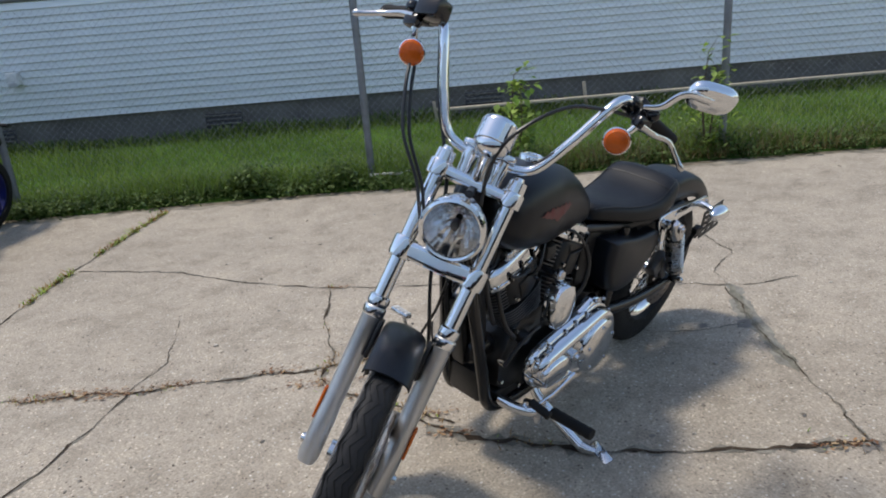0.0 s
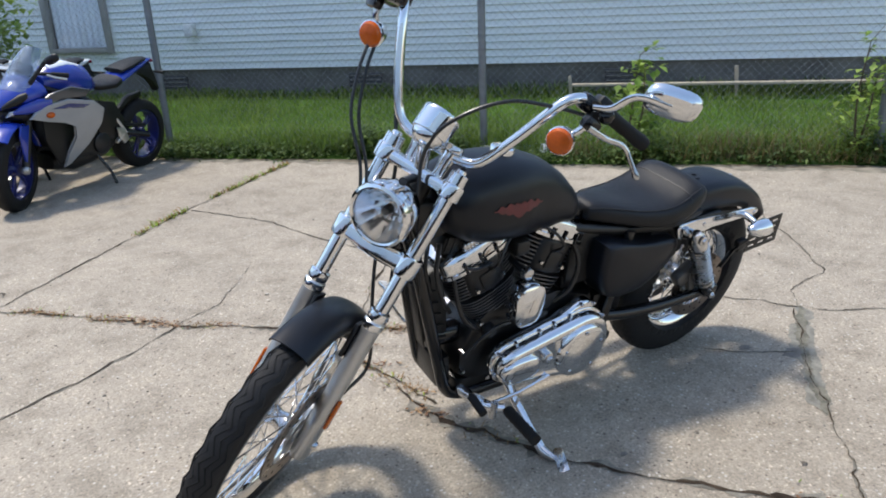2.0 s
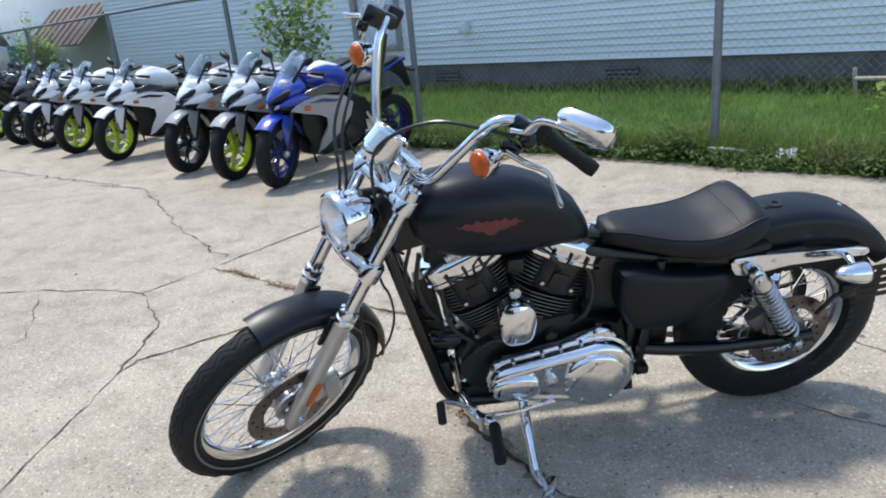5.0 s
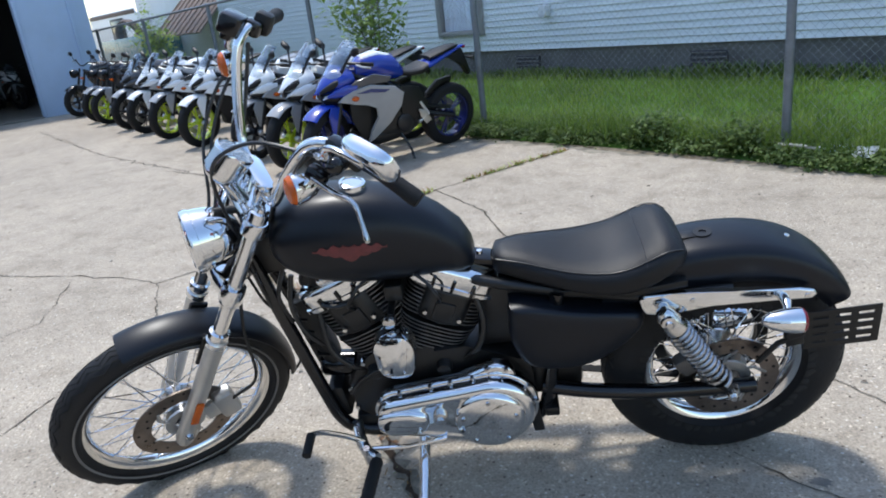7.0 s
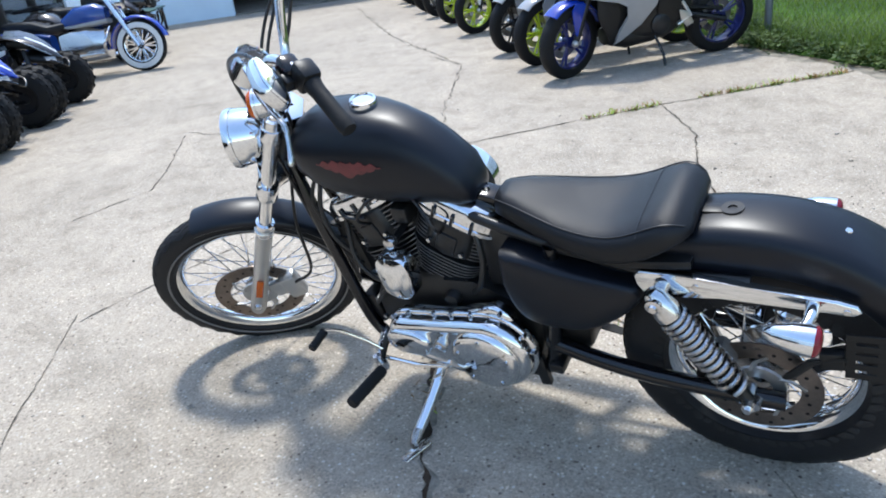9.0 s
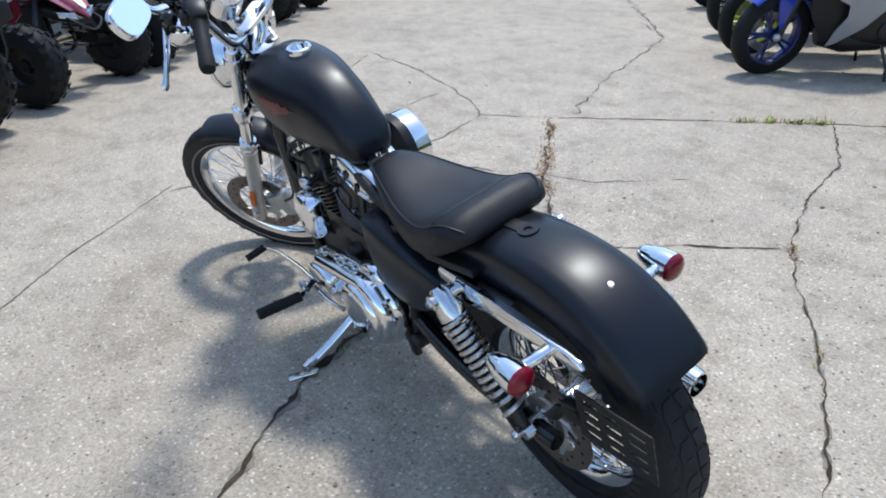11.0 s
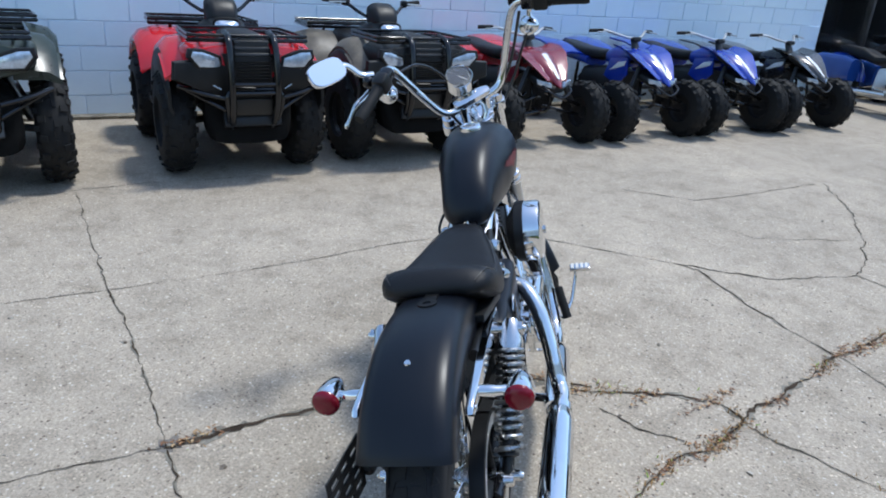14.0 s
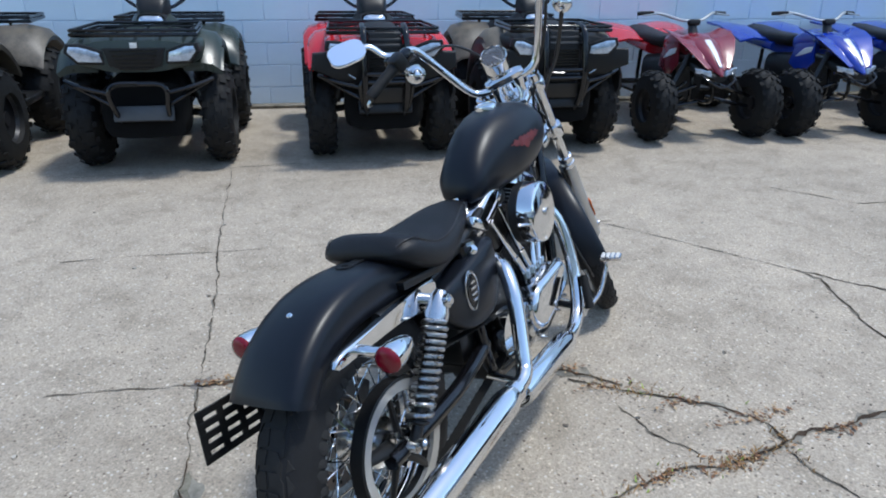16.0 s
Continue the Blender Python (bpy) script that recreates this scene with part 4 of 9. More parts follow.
def wheel(prefix, m, r_tyre, w_tyre, r_rim, w_rim, flange, hub_r, spokes, stripe, grooves):
    """Tyre, chrome rim, hub and laced spokes; m puts the axle along its y axis."""
    rw = w_tyre / 2
    prof = []
    for i in range(17):
        a = math.pi * (i / 16)
        prof.append((r_rim + 0.006 + (r_tyre - r_rim - 0.006) * math.sin(a) ** 0.75, -rw * math.copysign(abs(math.cos(a)) ** 0.7, math.cos(a)) * (0.80 + 0.20 * math.sin(a))))
    prof += [(r_rim - 0.004, w_rim * 0.45), (r_rim - 0.004, -w_rim * 0.45)]
    bm = lathe(bmesh.new(), prof, SIDE, 72, loop=True)
    tyre = P(prefix + "_tyre", bm, TYRE, "black road tyre", m=m)
    if stripe:
        for s in (-1, 1):
            bm = lathe(bmesh.new(), [(r_rim + 0.016, s * (rw * 0.86)), (r_rim + 0.018, s * (rw * 0.90 + 0.001)), (r_rim + 0.0215, s * (rw * 0.925 + 0.001)), (r_rim + 0.023, s * (rw * 0.89))], SIDE, 72)
            P("white_stripe", bm, WHITE_LINE, "thin faded pale sidewall line", tyre, m)
    # tread grooves
    for k, (off, amp, count) in enumerate(grooves):
        pts = []
        for i in range(count):
            a = 2 * math.pi * i / count
            y = off + amp * (1 if i % 2 else -1)
            d = r_tyre - (1 - math.sqrt(max(0.0, 1 - (y / (rw * 1.08)) ** 2))) * (r_tyre - r_rim) * 0.62 - 0.0002
            pts.append(Vector((d * math.cos(a), y, d * math.sin(a))))
        P("tread_groove", tube(bmesh.new(), pts, 0.0028 if r_tyre > 0.33 else 0.0042, 5, loop=True), GROOVE, "", tyre, m)
    w = w_rim / 2
    prof = [(r_rim + 0.008, -w), (r_rim + 0.008, -w + 0.006), (r_rim - 0.004, -w + 0.009), (r_rim - 0.018, -w * 0.45), (r_rim - 0.022, 0), (r_rim - 0.018, w * 0.45), (r_rim - 0.004, w - 0.009), (r_rim + 0.008, w - 0.006), (r_rim + 0.008, w), (r_rim - 0.008, w - 0.004), (r_rim - 0.026, w * 0.4), (r_rim - 0.030, 0), (r_rim - 0.026, -w * 0.4), (r_rim - 0.008, -w + 0.004)]
    rim = P(prefix + "_rim", lathe(bmesh.new(), prof, SIDE, 72, loop=True), CHROME, "chrome spoked wheel rim", m=m)
    prof = [(0.012, -flange - 0.02), (0.028, -flange - 0.02), (0.03, -flange - 0.004), (hub_r, -flange - 0.003), (hub_r, -flange + 0.004), (0.03, -flange + 0.012), (0.024, 0), (0.03, flange - 0.012), (hub_r, flange - 0.004), (hub_r, flange + 0.003), (0.03, flange + 0.004), (0.028, flange + 0.02), (0.012, flange + 0.02)]
    P(prefix + "_hub", lathe(bmesh.new(), prof, SIDE, 32), CHROME_WORN, "chrome wheel hub", m=m)
    base = None
    for i in range(spokes):
        side = 1 if i % 2 else -1
        k = i // 2
        a = 2 * math.pi * (k + (0.25 if side > 0 else 0)) / (spokes / 2)
        twist = radians(38) * (1 if k % 2 else -1)
        q0 = Vector(((hub_r - 0.005) * math.cos(a + twist), side * flange, (hub_r - 0.005) * math.sin(a + twist)))
        q1 = Vector(((r_rim - 0.024) * math.cos(a), side * w * 0.18, (r_rim - 0.024) * math.sin(a)))
        P("spoke", tube(bmesh.new(), [q0, q1.lerp(q0, 0.06), q1.lerp(q0, 0.055), q1], [0.0021, 0.0021, 0.0036, 0.0036], 6), CHROME, "", rim, m)
    return tyre


FRONT_GROOVES = [(-0.004, 0.010, 60), (0.012, 0.008, 60), (-0.020, 0.008, 60), (0.026, 0.006, 60), (-0.031, 0.005, 60)]
wheel("front", FRONT, 0.342, 0.086, 0.272, 0.055, 0.034, 0.05, 40, True, FRONT_GROOVES)
rear_tyre = wheel("rear", Matrix.Translation(REAR), 0.319, 0.146, 0.208, 0.085, 0.045, 0.06, 40, False, [])


def tread_blocks(tyre, r_tyre, w_tyre, r_rim, count):
    """Raised blocks round the rear tyre, cut by curved zigzag grooves; alike blocks share a mesh."""
    rw = w_tyre / 2
    table = []
    for i in range(101):
        a = math.pi * i / 100
        table.append((-rw * math.copysign(abs(math.cos(a)) ** 0.7, math.cos(a)) * (0.80 + 0.20 * math.sin(a)), r_rim + 0.006 + (r_tyre - r_rim - 0.006) * math.sin(a) ** 0.75))
    ys, rs = np.array(table).T

    def skin(a, y, lift):
        d = float(np.interp(y, ys, rs)) + lift
        return Vector((d * math.cos(a), y, d * math.sin(a)))

    pitch = 2 * math.pi / count
    # outlines in parts of the pitch and of the half width
    shapes = (((0.05, 0.04), (0.42, 0.10), (0.47, 0.36), (0.72, 0.46), (0.68, 0.52), (0.30, 0.50), (0.06, 0.34)),
              ((0.55, 0.05), (0.98, 0.02), (1.02, 0.30), (1.22, 0.44), (0.86, 0.46), (0.58, 0.32)),
              ((0.12, 0.57), (0.62, 0.60), (0.78, 0.84), (0.30, 0.88)),
              ((0.74, 0.59), (1.06, 0.56), (1.22, 0.86), (0.90, 0.85)))
    for side in (1, -1):
        for shape in shapes:
            pts = [((u + (0.5 if side < 0 else 0.0)) * pitch, v * rw * side) for u, v in shape]
            ca, cy = sum(p[0] for p in pts) / len(pts), sum(p[1] for p in pts) / len(pts)
            bm = bmesh.new()
            low = [bm.verts.new(skin(a, y, -0.001)) for a, y in pts]
            top = [bm.verts.new(skin(ca + (a - ca) * 0.955, cy + (y - cy) * 0.955, 0.0024)) for a, y in pts]
            mid = bm.verts.new(skin(ca, cy, 0.0027))
            k = len(pts)
            for i in range(k):
                bm.faces.new((low[i], low[(i + 1) % k], top[(i + 1) % k], top[i]))
                bm.faces.new((top[i], top[(i + 1) % k], mid))
            first = P("tread_block", bm, TREAD_FACE, "", tyre, sharp=30)
            for i in range(count):
                ob = first if i == 0 else new("tread_block", first.data)
                ob.parent = tyre
                ob.matrix_local = Matrix.Translation(REAR) @ Matrix.Rotation(pitch * i, 4, "Y")


TREAD_FACE = plain("scuffed_tread_rubber", (0.024, 0.0235, 0.023), 0.75, 0.0, vary=0.3, scale=30, bump=0.2, fine=200, spec=0.25)
tread_blocks(rear_tyre, 0.319, 0.146, 0.208, 24)


def rotor(name, m, r, y, side):
    """A brake disc with its carrier and drilled holes."""
    bm = bmesh.new()
    n = 48
    outer, inner = r, r * 0.66
    lathe(bm, [(inner, -0.0025), (outer, -0.0025), (outer, 0.0025), (inner, 0.0025)], SIDE, n, loop=True)
    ob = P(name, bm, DISC, "drilled steel brake disc", m=m @ Matrix.Translation((0, y, 0)))
    bm = bmesh.new()
    lathe(bm, [(0.03, -0.003), (0.058, -0.003), (0.058, 0.004), (0.03, 0.004)], SIDE, 24, loop=True)
    for i in range(5):
        a = 2 * math.pi * i / 5
        c, s = math.cos(a), math.sin(a)
        c2, s2 = math.cos(a + 0.5), math.sin(a + 0.5)
        tube(bm, [Vector((0.05 * c, 0, 0.05 * s)), Vector((r * 0.55 * math.cos(a + 0.2), 0, r * 0.55 * math.sin(a + 0.2))), Vector((r * 0.72 * c2, 0, r * 0.72 * s2))], 0.010, 8, flat=0.35)
    P("disc_carrier", bm, CAST, "", ob, m @ Matrix.Translation((0, y, 0)))
    for i in range(24):
        a = 2 * math.pi * i / 24
        rr = r * (0.74, 0.82, 0.9)[i % 3]
        bm = lathe(bmesh.new(), [(0.0001, 0.0031), (0.0045, 0.0031), (0.0045, -0.0031), (0.0001, -0.0031)], SIDE, 8)
        P("disc_hole", bm, GROOVE, "", ob, m @ Matrix.Translation((rr * math.cos(a), y, rr * math.sin(a))))
    return ob


rotor("front_brake_disc", FRONT, 0.146, 0.062, 1)
rotor("rear_brake_disc", Matrix.Translation(REAR), 0.13, 0.085, 1)

# fork
for s in (1, -1):
    y = 0.095 * s
    leg = P("fork_tube", tube(bmesh.new(), [(0.05, y, -0.20), (0.05, y, 0.275)], 0.0195, 20), CHROME, "polished fork tube", m=FORK)
    bm = lathe(bmesh.new(), [(0.0, 0.30), (0.012, 0.30), (0.014, 0.292), (0.0235, 0.29), (0.0245, 0.262), (0.0195, 0.26)], Matrix.Translation((0.05, y, 0)), 20)
    P("fork_cap", bm, CHROME, "chrome fork cap nut", leg, FORK)
    bm = lathe(bmesh.new(), [(0.0196, -0.105), (0.026, -0.108), (0.0275, -0.118), (0.0245, -0.128), (0.0285, -0.133), (0.0285, -0.148), (0.025, -0.158), (0.0245, -0.40), (0.0265, -0.43), (0.0265, AXLE_Z - 0.035), (0.021, AXLE_Z - 0.052), (0.0, AXLE_Z - 0.054)], Matrix.Translation((0.05, y, 0)), 22)
    slider = P("fork_slider", bm, CAST, "dull cast alloy fork slider", m=FORK)
    bm = lathe(bmesh.new(), [(0.0198, -0.1), (0.0268, -0.104), (0.0284, -0.118), (0.0252, -0.129), (0.0292, -0.134), (0.0292, -0.150), (0.0252, -0.156)], Matrix.Translation((0.05, y, 0)), 22)
    P("dust_collar", bm, CHROME, "chrome dust collar", slider, FORK)
    bm = bmesh.new()
    box(bm, (0.022, 0.008, 0.085), pose(0.05, y + 0.0275 * s, -0.405), 0.003)
    P("reflector", bm, plain("orange_reflector", (0.55, 0.11, 0.01), 0.2, vary=0.1), "orange side reflector", slider, FORK)
    bm = lathe(bmesh.new(), [(0.0, 0.012), (0.010, 0.012), (0.013, 0.006), (0.013, -0.02)], FORK @ Matrix.Translation((0.05, y + 0.022 * s, AXLE_Z)) @ SIDE @ Matrix.Diagonal((1, 1, s, 1)), 12)
    P("axle_nut", bm, CHROME_WORN, "", slider)
    # clamps
    bm = lathe(bmesh.new(), [(0.0195, 0.002), (0.029, 0.004), (0.031, 0.012), (0.031, 0.048), (0.029, 0.056), (0.0195, 0.058)], Matrix.Translation((0.05, y, 0)), 22)
    P("lower_clamp", bm, CHROME, "", leg, FORK)
    bm = lathe(bmesh.new(), [(0.0195, 0.222), (0.029, 0.224), (0.030, 0.23), (0.030, 0.256), (0.028, 0.262), (0.0195, 0.264)], Matrix.Translation((0.05, y, 0)), 22)
    P("upper_clamp", bm, CHROME, "", leg, FORK)

bm = bmesh.new()
prism(bm, [(0.028, -0.075), (0.075, -0.085), (0.082, -0.03), (0.082, 0.03), (0.075, 0.085), (0.028, 0.075), (-0.01, 0.035), (-0.01, -0.035)], 0.045, Matrix.Translation((0, 0, 0.03)), 0.012)
P("lower_triple_clamp", bm, CHROME, "polished lower fork yoke", m=FORK)
bm = bmesh.new()
prism(bm, [(0.03, -0.075), (0.072, -0.085), (0.072, 0.085), (0.03, 0.075), (-0.025, 0.035), (-0.025, -0.035)], 0.032, Matrix.Translation((0, 0, 0.242)), 0.010)
yoke = P("upper_triple_clamp", bm, CHROME, "polished upper fork yoke", m=FORK)
P("steering_head", tube(bmesh.new(), [(0, 0, 0.02), (0, 0, 0.225)], 0.034, 20), POWDER, m=FORK)
# headlight
HL = FORK @ pose(0.125, 0, 0.127, 0, 90 + RAKE - 6, 0) @ Matrix.Scale(0.92, 4)
bm = lathe(bmesh.new(), [(0.0, -0.108), (0.02, -0.106), (0.04, -0.098), (0.058, -0.083), (0.072, -0.060), (0.081, -0.030), (0.085, 0.0), (0.085, 0.012)], HL, 36)
shell = P("headlight_shell", bm, CHROME, "round chrome headlight shell")
bm = lathe(bmesh.new(), [(0.082, 0.008), (0.0875, 0.010), (0.089, 0.02), (0.086, 0.032), (0.079, 0.036), (0.074, 0.033), (0.074, 0.02)], HL, 40)
P("bezel", bm, CHROME, "chrome headlight bezel", shell)
rings = []
for j in range(9):
    f = j / 8
    rad, dep = 0.010 + 0.064 * f, -0.070 + 0.090 * f * f
    rings.append([HL @ Vector(((rad + 0.0016 * f * (1 - f) * 4 * (i % 2)) * math.cos(2 * math.pi * i / 32), rad * math.sin(2 * math.pi * i / 32), dep + 0.0022 * math.sin(math.pi * f) * (1 if (i // 2 + j // 2) % 2 else -1))) for i in range(32)])
bm = bmesh.new()
ring_faces(bm, rings, caps=False)
P("reflector_bowl", bm, REFLECTOR, "faceted reflector bowl", shell, sharp=8)
bm = lathe(bmesh.new(), [(0.0, 0.0), (0.012, -0.004), (0.014, -0.03), (0.0, -0.04)], HL, 14)
P("bulb_shield", bm, DIAL, "", shell)
bm = lathe(bmesh.new(), [(0.0, 0.042), (0.04, 0.039), (0.074, 0.031), (0.074, 0.028), (0.04, 0.036), (0.0, 0.039)], HL, 32)
P("lens", bm, LENS, "clear headlight lens", shell).visible_shadow = False
P("headlight_bracket", bar(bmesh.new(), (0.03, 0, 0.23), (0.115, 0, 0.21), 0.011), POWDER, m=FORK)

# handlebar: pulled-back high bend
BAR_T = 0.0125
left_side = [(0.035, 0.03, 0.315), (0.03, 0.075, 0.315), (0.035, 0.12, 0.338), (0.055, 0.165, 0.42), (0.068, 0.205, 0.51), (0.064, 0.230, 0.560), (0.036, 0.258, 0.582), (-0.005, 0.295, 0.583), (-0.045, 0.342, 0.577), (-0.095, 0.412, 0.568)]
line = [(x, -y, z) for x, y, z in reversed(left_side)] + left_side
hbar = P("handlebar", tube(bmesh.new(), smooth_path(line, 5), BAR_T, 16), CHROME, "high chrome handlebar with wide bend", m=FORK)
for s in (1, -1):
    bm = bmesh.new()
    lathe(bm, [(0.0, 0.0), (0.016, 0.0), (0.017, 0.03), (0.020, 0.045), (0.020, 0.065), (0.0, 0.07)], FORK @ pose(0.03, 0.042 * s, 0.255), 18)
    P("riser", bm, CHROME, "chrome handlebar riser", yoke)
bm = bmesh.new()
prism(bm, rounded(0.022, 0.07, 4, 24), 0.016, FORK @ pose(0.035, 0, 0.332), 0.005)
P("riser_cap", bm, CHROME, "", yoke)


def along(s, t):
    """A point on the straight outer end of the bar: t metres in from its tip, on side s."""
    a, b = Vector((-0.045, 0.342 * s, 0.577)), Vector((-0.095, 0.412 * s, 0.568))
    d = (a - b).normalized()
    return b + d * t, d


for s in (1, -1):
    p0, d = along(s, -0.004)
    p1, _ = along(s, 0.125)
    k = [p0.lerp(p1, i / 10) for i in range(11)]
    P("grip", tube(bmesh.new(), k, [0.016, 0.0185, 0.0182] + [0.0172] * 6 + [0.0182, 0.0205], 18), RUBBER, "black rubber handlebar grip", hbar, FORK)
    q, _ = along(s, 0.15)
    bm = bmesh.new()
    box(bm, (0.05, 0.045, 0.055), Matrix.Translation(q) @ d.to_track_quat("X", "Z").to_matrix().to_4x4(), 0.01)
    box(bm, (0.03, 0.035, 0.03), Matrix.Translation(q + Vector((0.03, 0, -0.02))) @ d.to_track_quat("X", "Z").to_matrix().to_4x4(), 0.006)
    P("switch_housing", bm, PLASTIC, "black handlebar switch housing", hbar, FORK)
    # lever, perch and its cover
    bm = bmesh.new()
    turn = d.to_track_quat("X", "Z").to_matrix().to_4x4()
    box(bm, (0.050, 0.042, 0.040), Matrix.Translation(along(s, 0.182)[0] + Vector((0.014, 0, -0.010))) @ turn, 0.010)
    box(bm, (0.045, 0.030, 0.030), Matrix.Translation(Vector((0.068, 0.300 * s, 0.536))) @ turn, 0.008)
    ball(bm, 0.019, Matrix.Translation(Vector((0.050, 0.318 * s, 0.570))), 12, 8)
    P("lever_perch", bm, GLOSSBLACK, "black lever perch", hbar, FORK)
    lv = [(0.077, 0.301, 0.527), (0.050, 0.345, 0.527), (0.026, 0.384, 0.533), (0.014, 0.414, 0.513), (0.004, 0.448, 0.486)] if s > 0 else [(0.077, -0.301, 0.545), (0.048, -0.338, 0.546), (0.020, -0.378, 0.538), (0.011, -0.420, 0.522), (0.007, -0.459, 0.507)]
    lv = smooth_path(lv, 5)
    rr = [0.0095 - 0.0028 * min(1.0, 1.6 * i / len(lv)) for i in range(len(lv) - 3)] + [0.0078, 0.0092, 0.0060]
    P("clutch_lever" if s > 0 else "brake_lever", tube(bmesh.new(), lv, rr, 10, flat=0.75), CHROME_WORN, "polished alloy hand lever", hbar, FORK)
q, d = along(-1, 0.19)
bm = bmesh.new()
box(bm, (0.075, 0.055, 0.05), Matrix.Translation((0.078, -0.264, 0.578)) @ d.to_track_quat("X", "Z").to_matrix().to_4x4(), 0.009)
P("brake_reservoir", bm, GLOSSBLACK, "black brake fluid reservoir", hbar, FORK)

# front indicators under the perches
for s in (1, -1):
    c = Vector((0.074, 0.263, 0.476)) if s > 0 else Vector((0.055, -0.272, 0.471))
    bm = tube(bmesh.new(), [(0.068, 0.292 * s, 0.530), (0.068, 0.284 * s, 0.510), c + Vector((-0.012, 0.002 * s, 0.010))], [0.010, 0.008, 0.008], 10)
    sig = P("front_indicator", bm, CHROME, "chrome bullet turn signal with amber lens", m=FORK)
    face = FORK @ Matrix.Translation(c) @ Matrix.Rotation(radians(90 + RAKE - 8), 4, "Y")
    P("indicator_housing", lathe(bmesh.new(), [(0.0, -0.045), (0.012, -0.042), (0.022, -0.03), (0.030, -0.008), (0.0315, 0.008)], face, 24), CHROME, "", sig)
    P("lens_rim", lathe(bmesh.new(), [(0.0305, 0.006), (0.0335, 0.007), (0.0335, 0.013), (0.0305, 0.0145)], face, 28), CHROME, "", sig)
    P("amber_lens", lathe(bmesh.new(), [(0.0315, 0.008), (0.031, 0.016), (0.026, 0.024), (0.014, 0.028), (0.0, 0.029)], face, 24), AMBER, "amber turn signal lens", sig)

# mirror on the left
MC = Vector((0.803, 0.389, 1.198))
long_ax = Vector((-0.74, 0.64, -0.20)).normalized()
back = Vector((0.63, 0.62, -0.42))
back = (back - long_ax * back.dot(long_ax)).normalized()
up_ax = back.cross(long_ax)
MR = Matrix.Translation(MC) @ Matrix((up_ax, long_ax, back)).transposed().to_4x4()
mp = [FORK @ Vector((0.073, 0.288, 0.570)), FORK @ Vector((0.080, 0.325, 0.588)), MC + back * 0.022 - long_ax * 0.080 + up_ax * 0.004, MC + back * 0.016 - long_ax * 0.005]
stem = P("mirror_stem", tube(bmesh.new(), smooth_path(mp, 6), [0.0115] * 19, 12, flat=0.6), CHROME, "chrome mirror stem")
rings = []
for g, dz in ((0.55, 0.019), (0.82, 0.016), (0.96, 0.008), (1.0, 0.0), (0.985, -0.008)):
    rings.append([MR @ Vector((x * g, y * g, dz)) for x, y in rounded(0.038, 0.063, 3.2, 32)])
bm = bmesh.new()
ring_faces(bm, rings)
mh = P("mirror_housing", bm, CHROME, "chrome mirror housing", stem)
bm = bmesh.new()
prism(bm, [(x * 0.93, y * 0.95) for x, y in rounded(0.038, 0.063, 3.2, 32)], 0.004, MR @ Matrix.Translation((0, 0, -0.0105)))
P("mirror_glass", bm, MIRROR, "clear mirror glass", mh)

# speedometer
SP = FORK @ pose(0.110, 0, 0.366, 0, -17, 0)
bm = lathe(bmesh.new(), [(0.0, -0.064), (0.020, -0.062), (0.032, -0.055), (0.039, -0.045), (0.0415, -0.037), (0.0415, -0.034), (0.0455, -0.033), (0.0465, -0.030), (0.0465, 0.012), (0.0475, 0.015), (0.0475, 0.022), (0.045, 0.026), (0.042, 0.02)], SP, 40)
sp = P("speedometer", bm, CHROME, "round chrome speedometer")
P("dial", lathe(bmesh.new(), [(0.0, 0.017), (0.0425, 0.017), (0.0425, 0.012), (0.0, 0.012)], SP, 32), DIAL, "dark speedometer dial", sp)
for i in range(17):
    a = radians(-210 + i * 15)
    bm = box(bmesh.new(), (0.006 if i % 2 else 0.009, 0.0012, 0.001), SP @ pose(0.035 * math.cos(a), 0.035 * math.sin(a), 0.0185, 0, 0, math.degrees(a)))
    P("dial_mark", bm, WHITE_MARK, "", sp)
bm = box(bmesh.new(), (0.030, 0.0022, 0.001), SP @ pose(-0.012, -0.006, 0.020, 0, 0, 210))
P("needle", bm, WHITE_MARK, "", sp)
P("dial_glass", lathe(bmesh.new(), [(0.0, 0.0245), (0.0425, 0.023), (0.0425, 0.0215), (0.0, 0.023)], SP, 28), LENS, "", sp).visible_shadow = False
P("speedometer_bracket", bar(bmesh.new(), (0.05, 0, 0.25), (0.118, 0, 0.315), 0.018), CHROME, m=FORK)

# front mudguard
rings = []
for i in range(21):
    a = radians(8 + 106 * i / 20)
    r0 = 0.354
    ring = []
    for j in range(13):
        b = math.pi * j / 12
        y = -0.057 * math.cos(b)
        rise = 0.026 * math.sin(b) ** 0.8
        ring.append(Vector((-(r0 - 0.02 + rise) * math.cos(a + radians(20)), y, (r0 - 0.02 + rise) * math.sin(a + radians(20)))))
    for j in range(12, -1, -1):
        b = math.pi * j / 12
        y = -0.054 * math.cos(b)
        rise = 0.026 * math.sin(b) ** 0.8 - 0.004
        ring.append(Vector((-(r0 - 0.02 + rise) * math.cos(a + radians(20)), y, (r0 - 0.02 + rise) * math.sin(a + radians(20)))))
    rings.append(ring)
bm = bmesh.new()
ring_faces(bm, rings)
ff = P("front_mudguard", bm, SATIN, "matte black front mudguard", m=FRONT @ pose(0, 0, 0, 0, -6))
for s in (1, -1):
    bm = bmesh.new()
    box(bm, (0.05, 0.012, 0.10), pose(0.05, 0.066 * s, AXLE_Z + 0.30), 0.004)
    P("mudguard_bracket", bm, POWDER, "", ff, FORK)
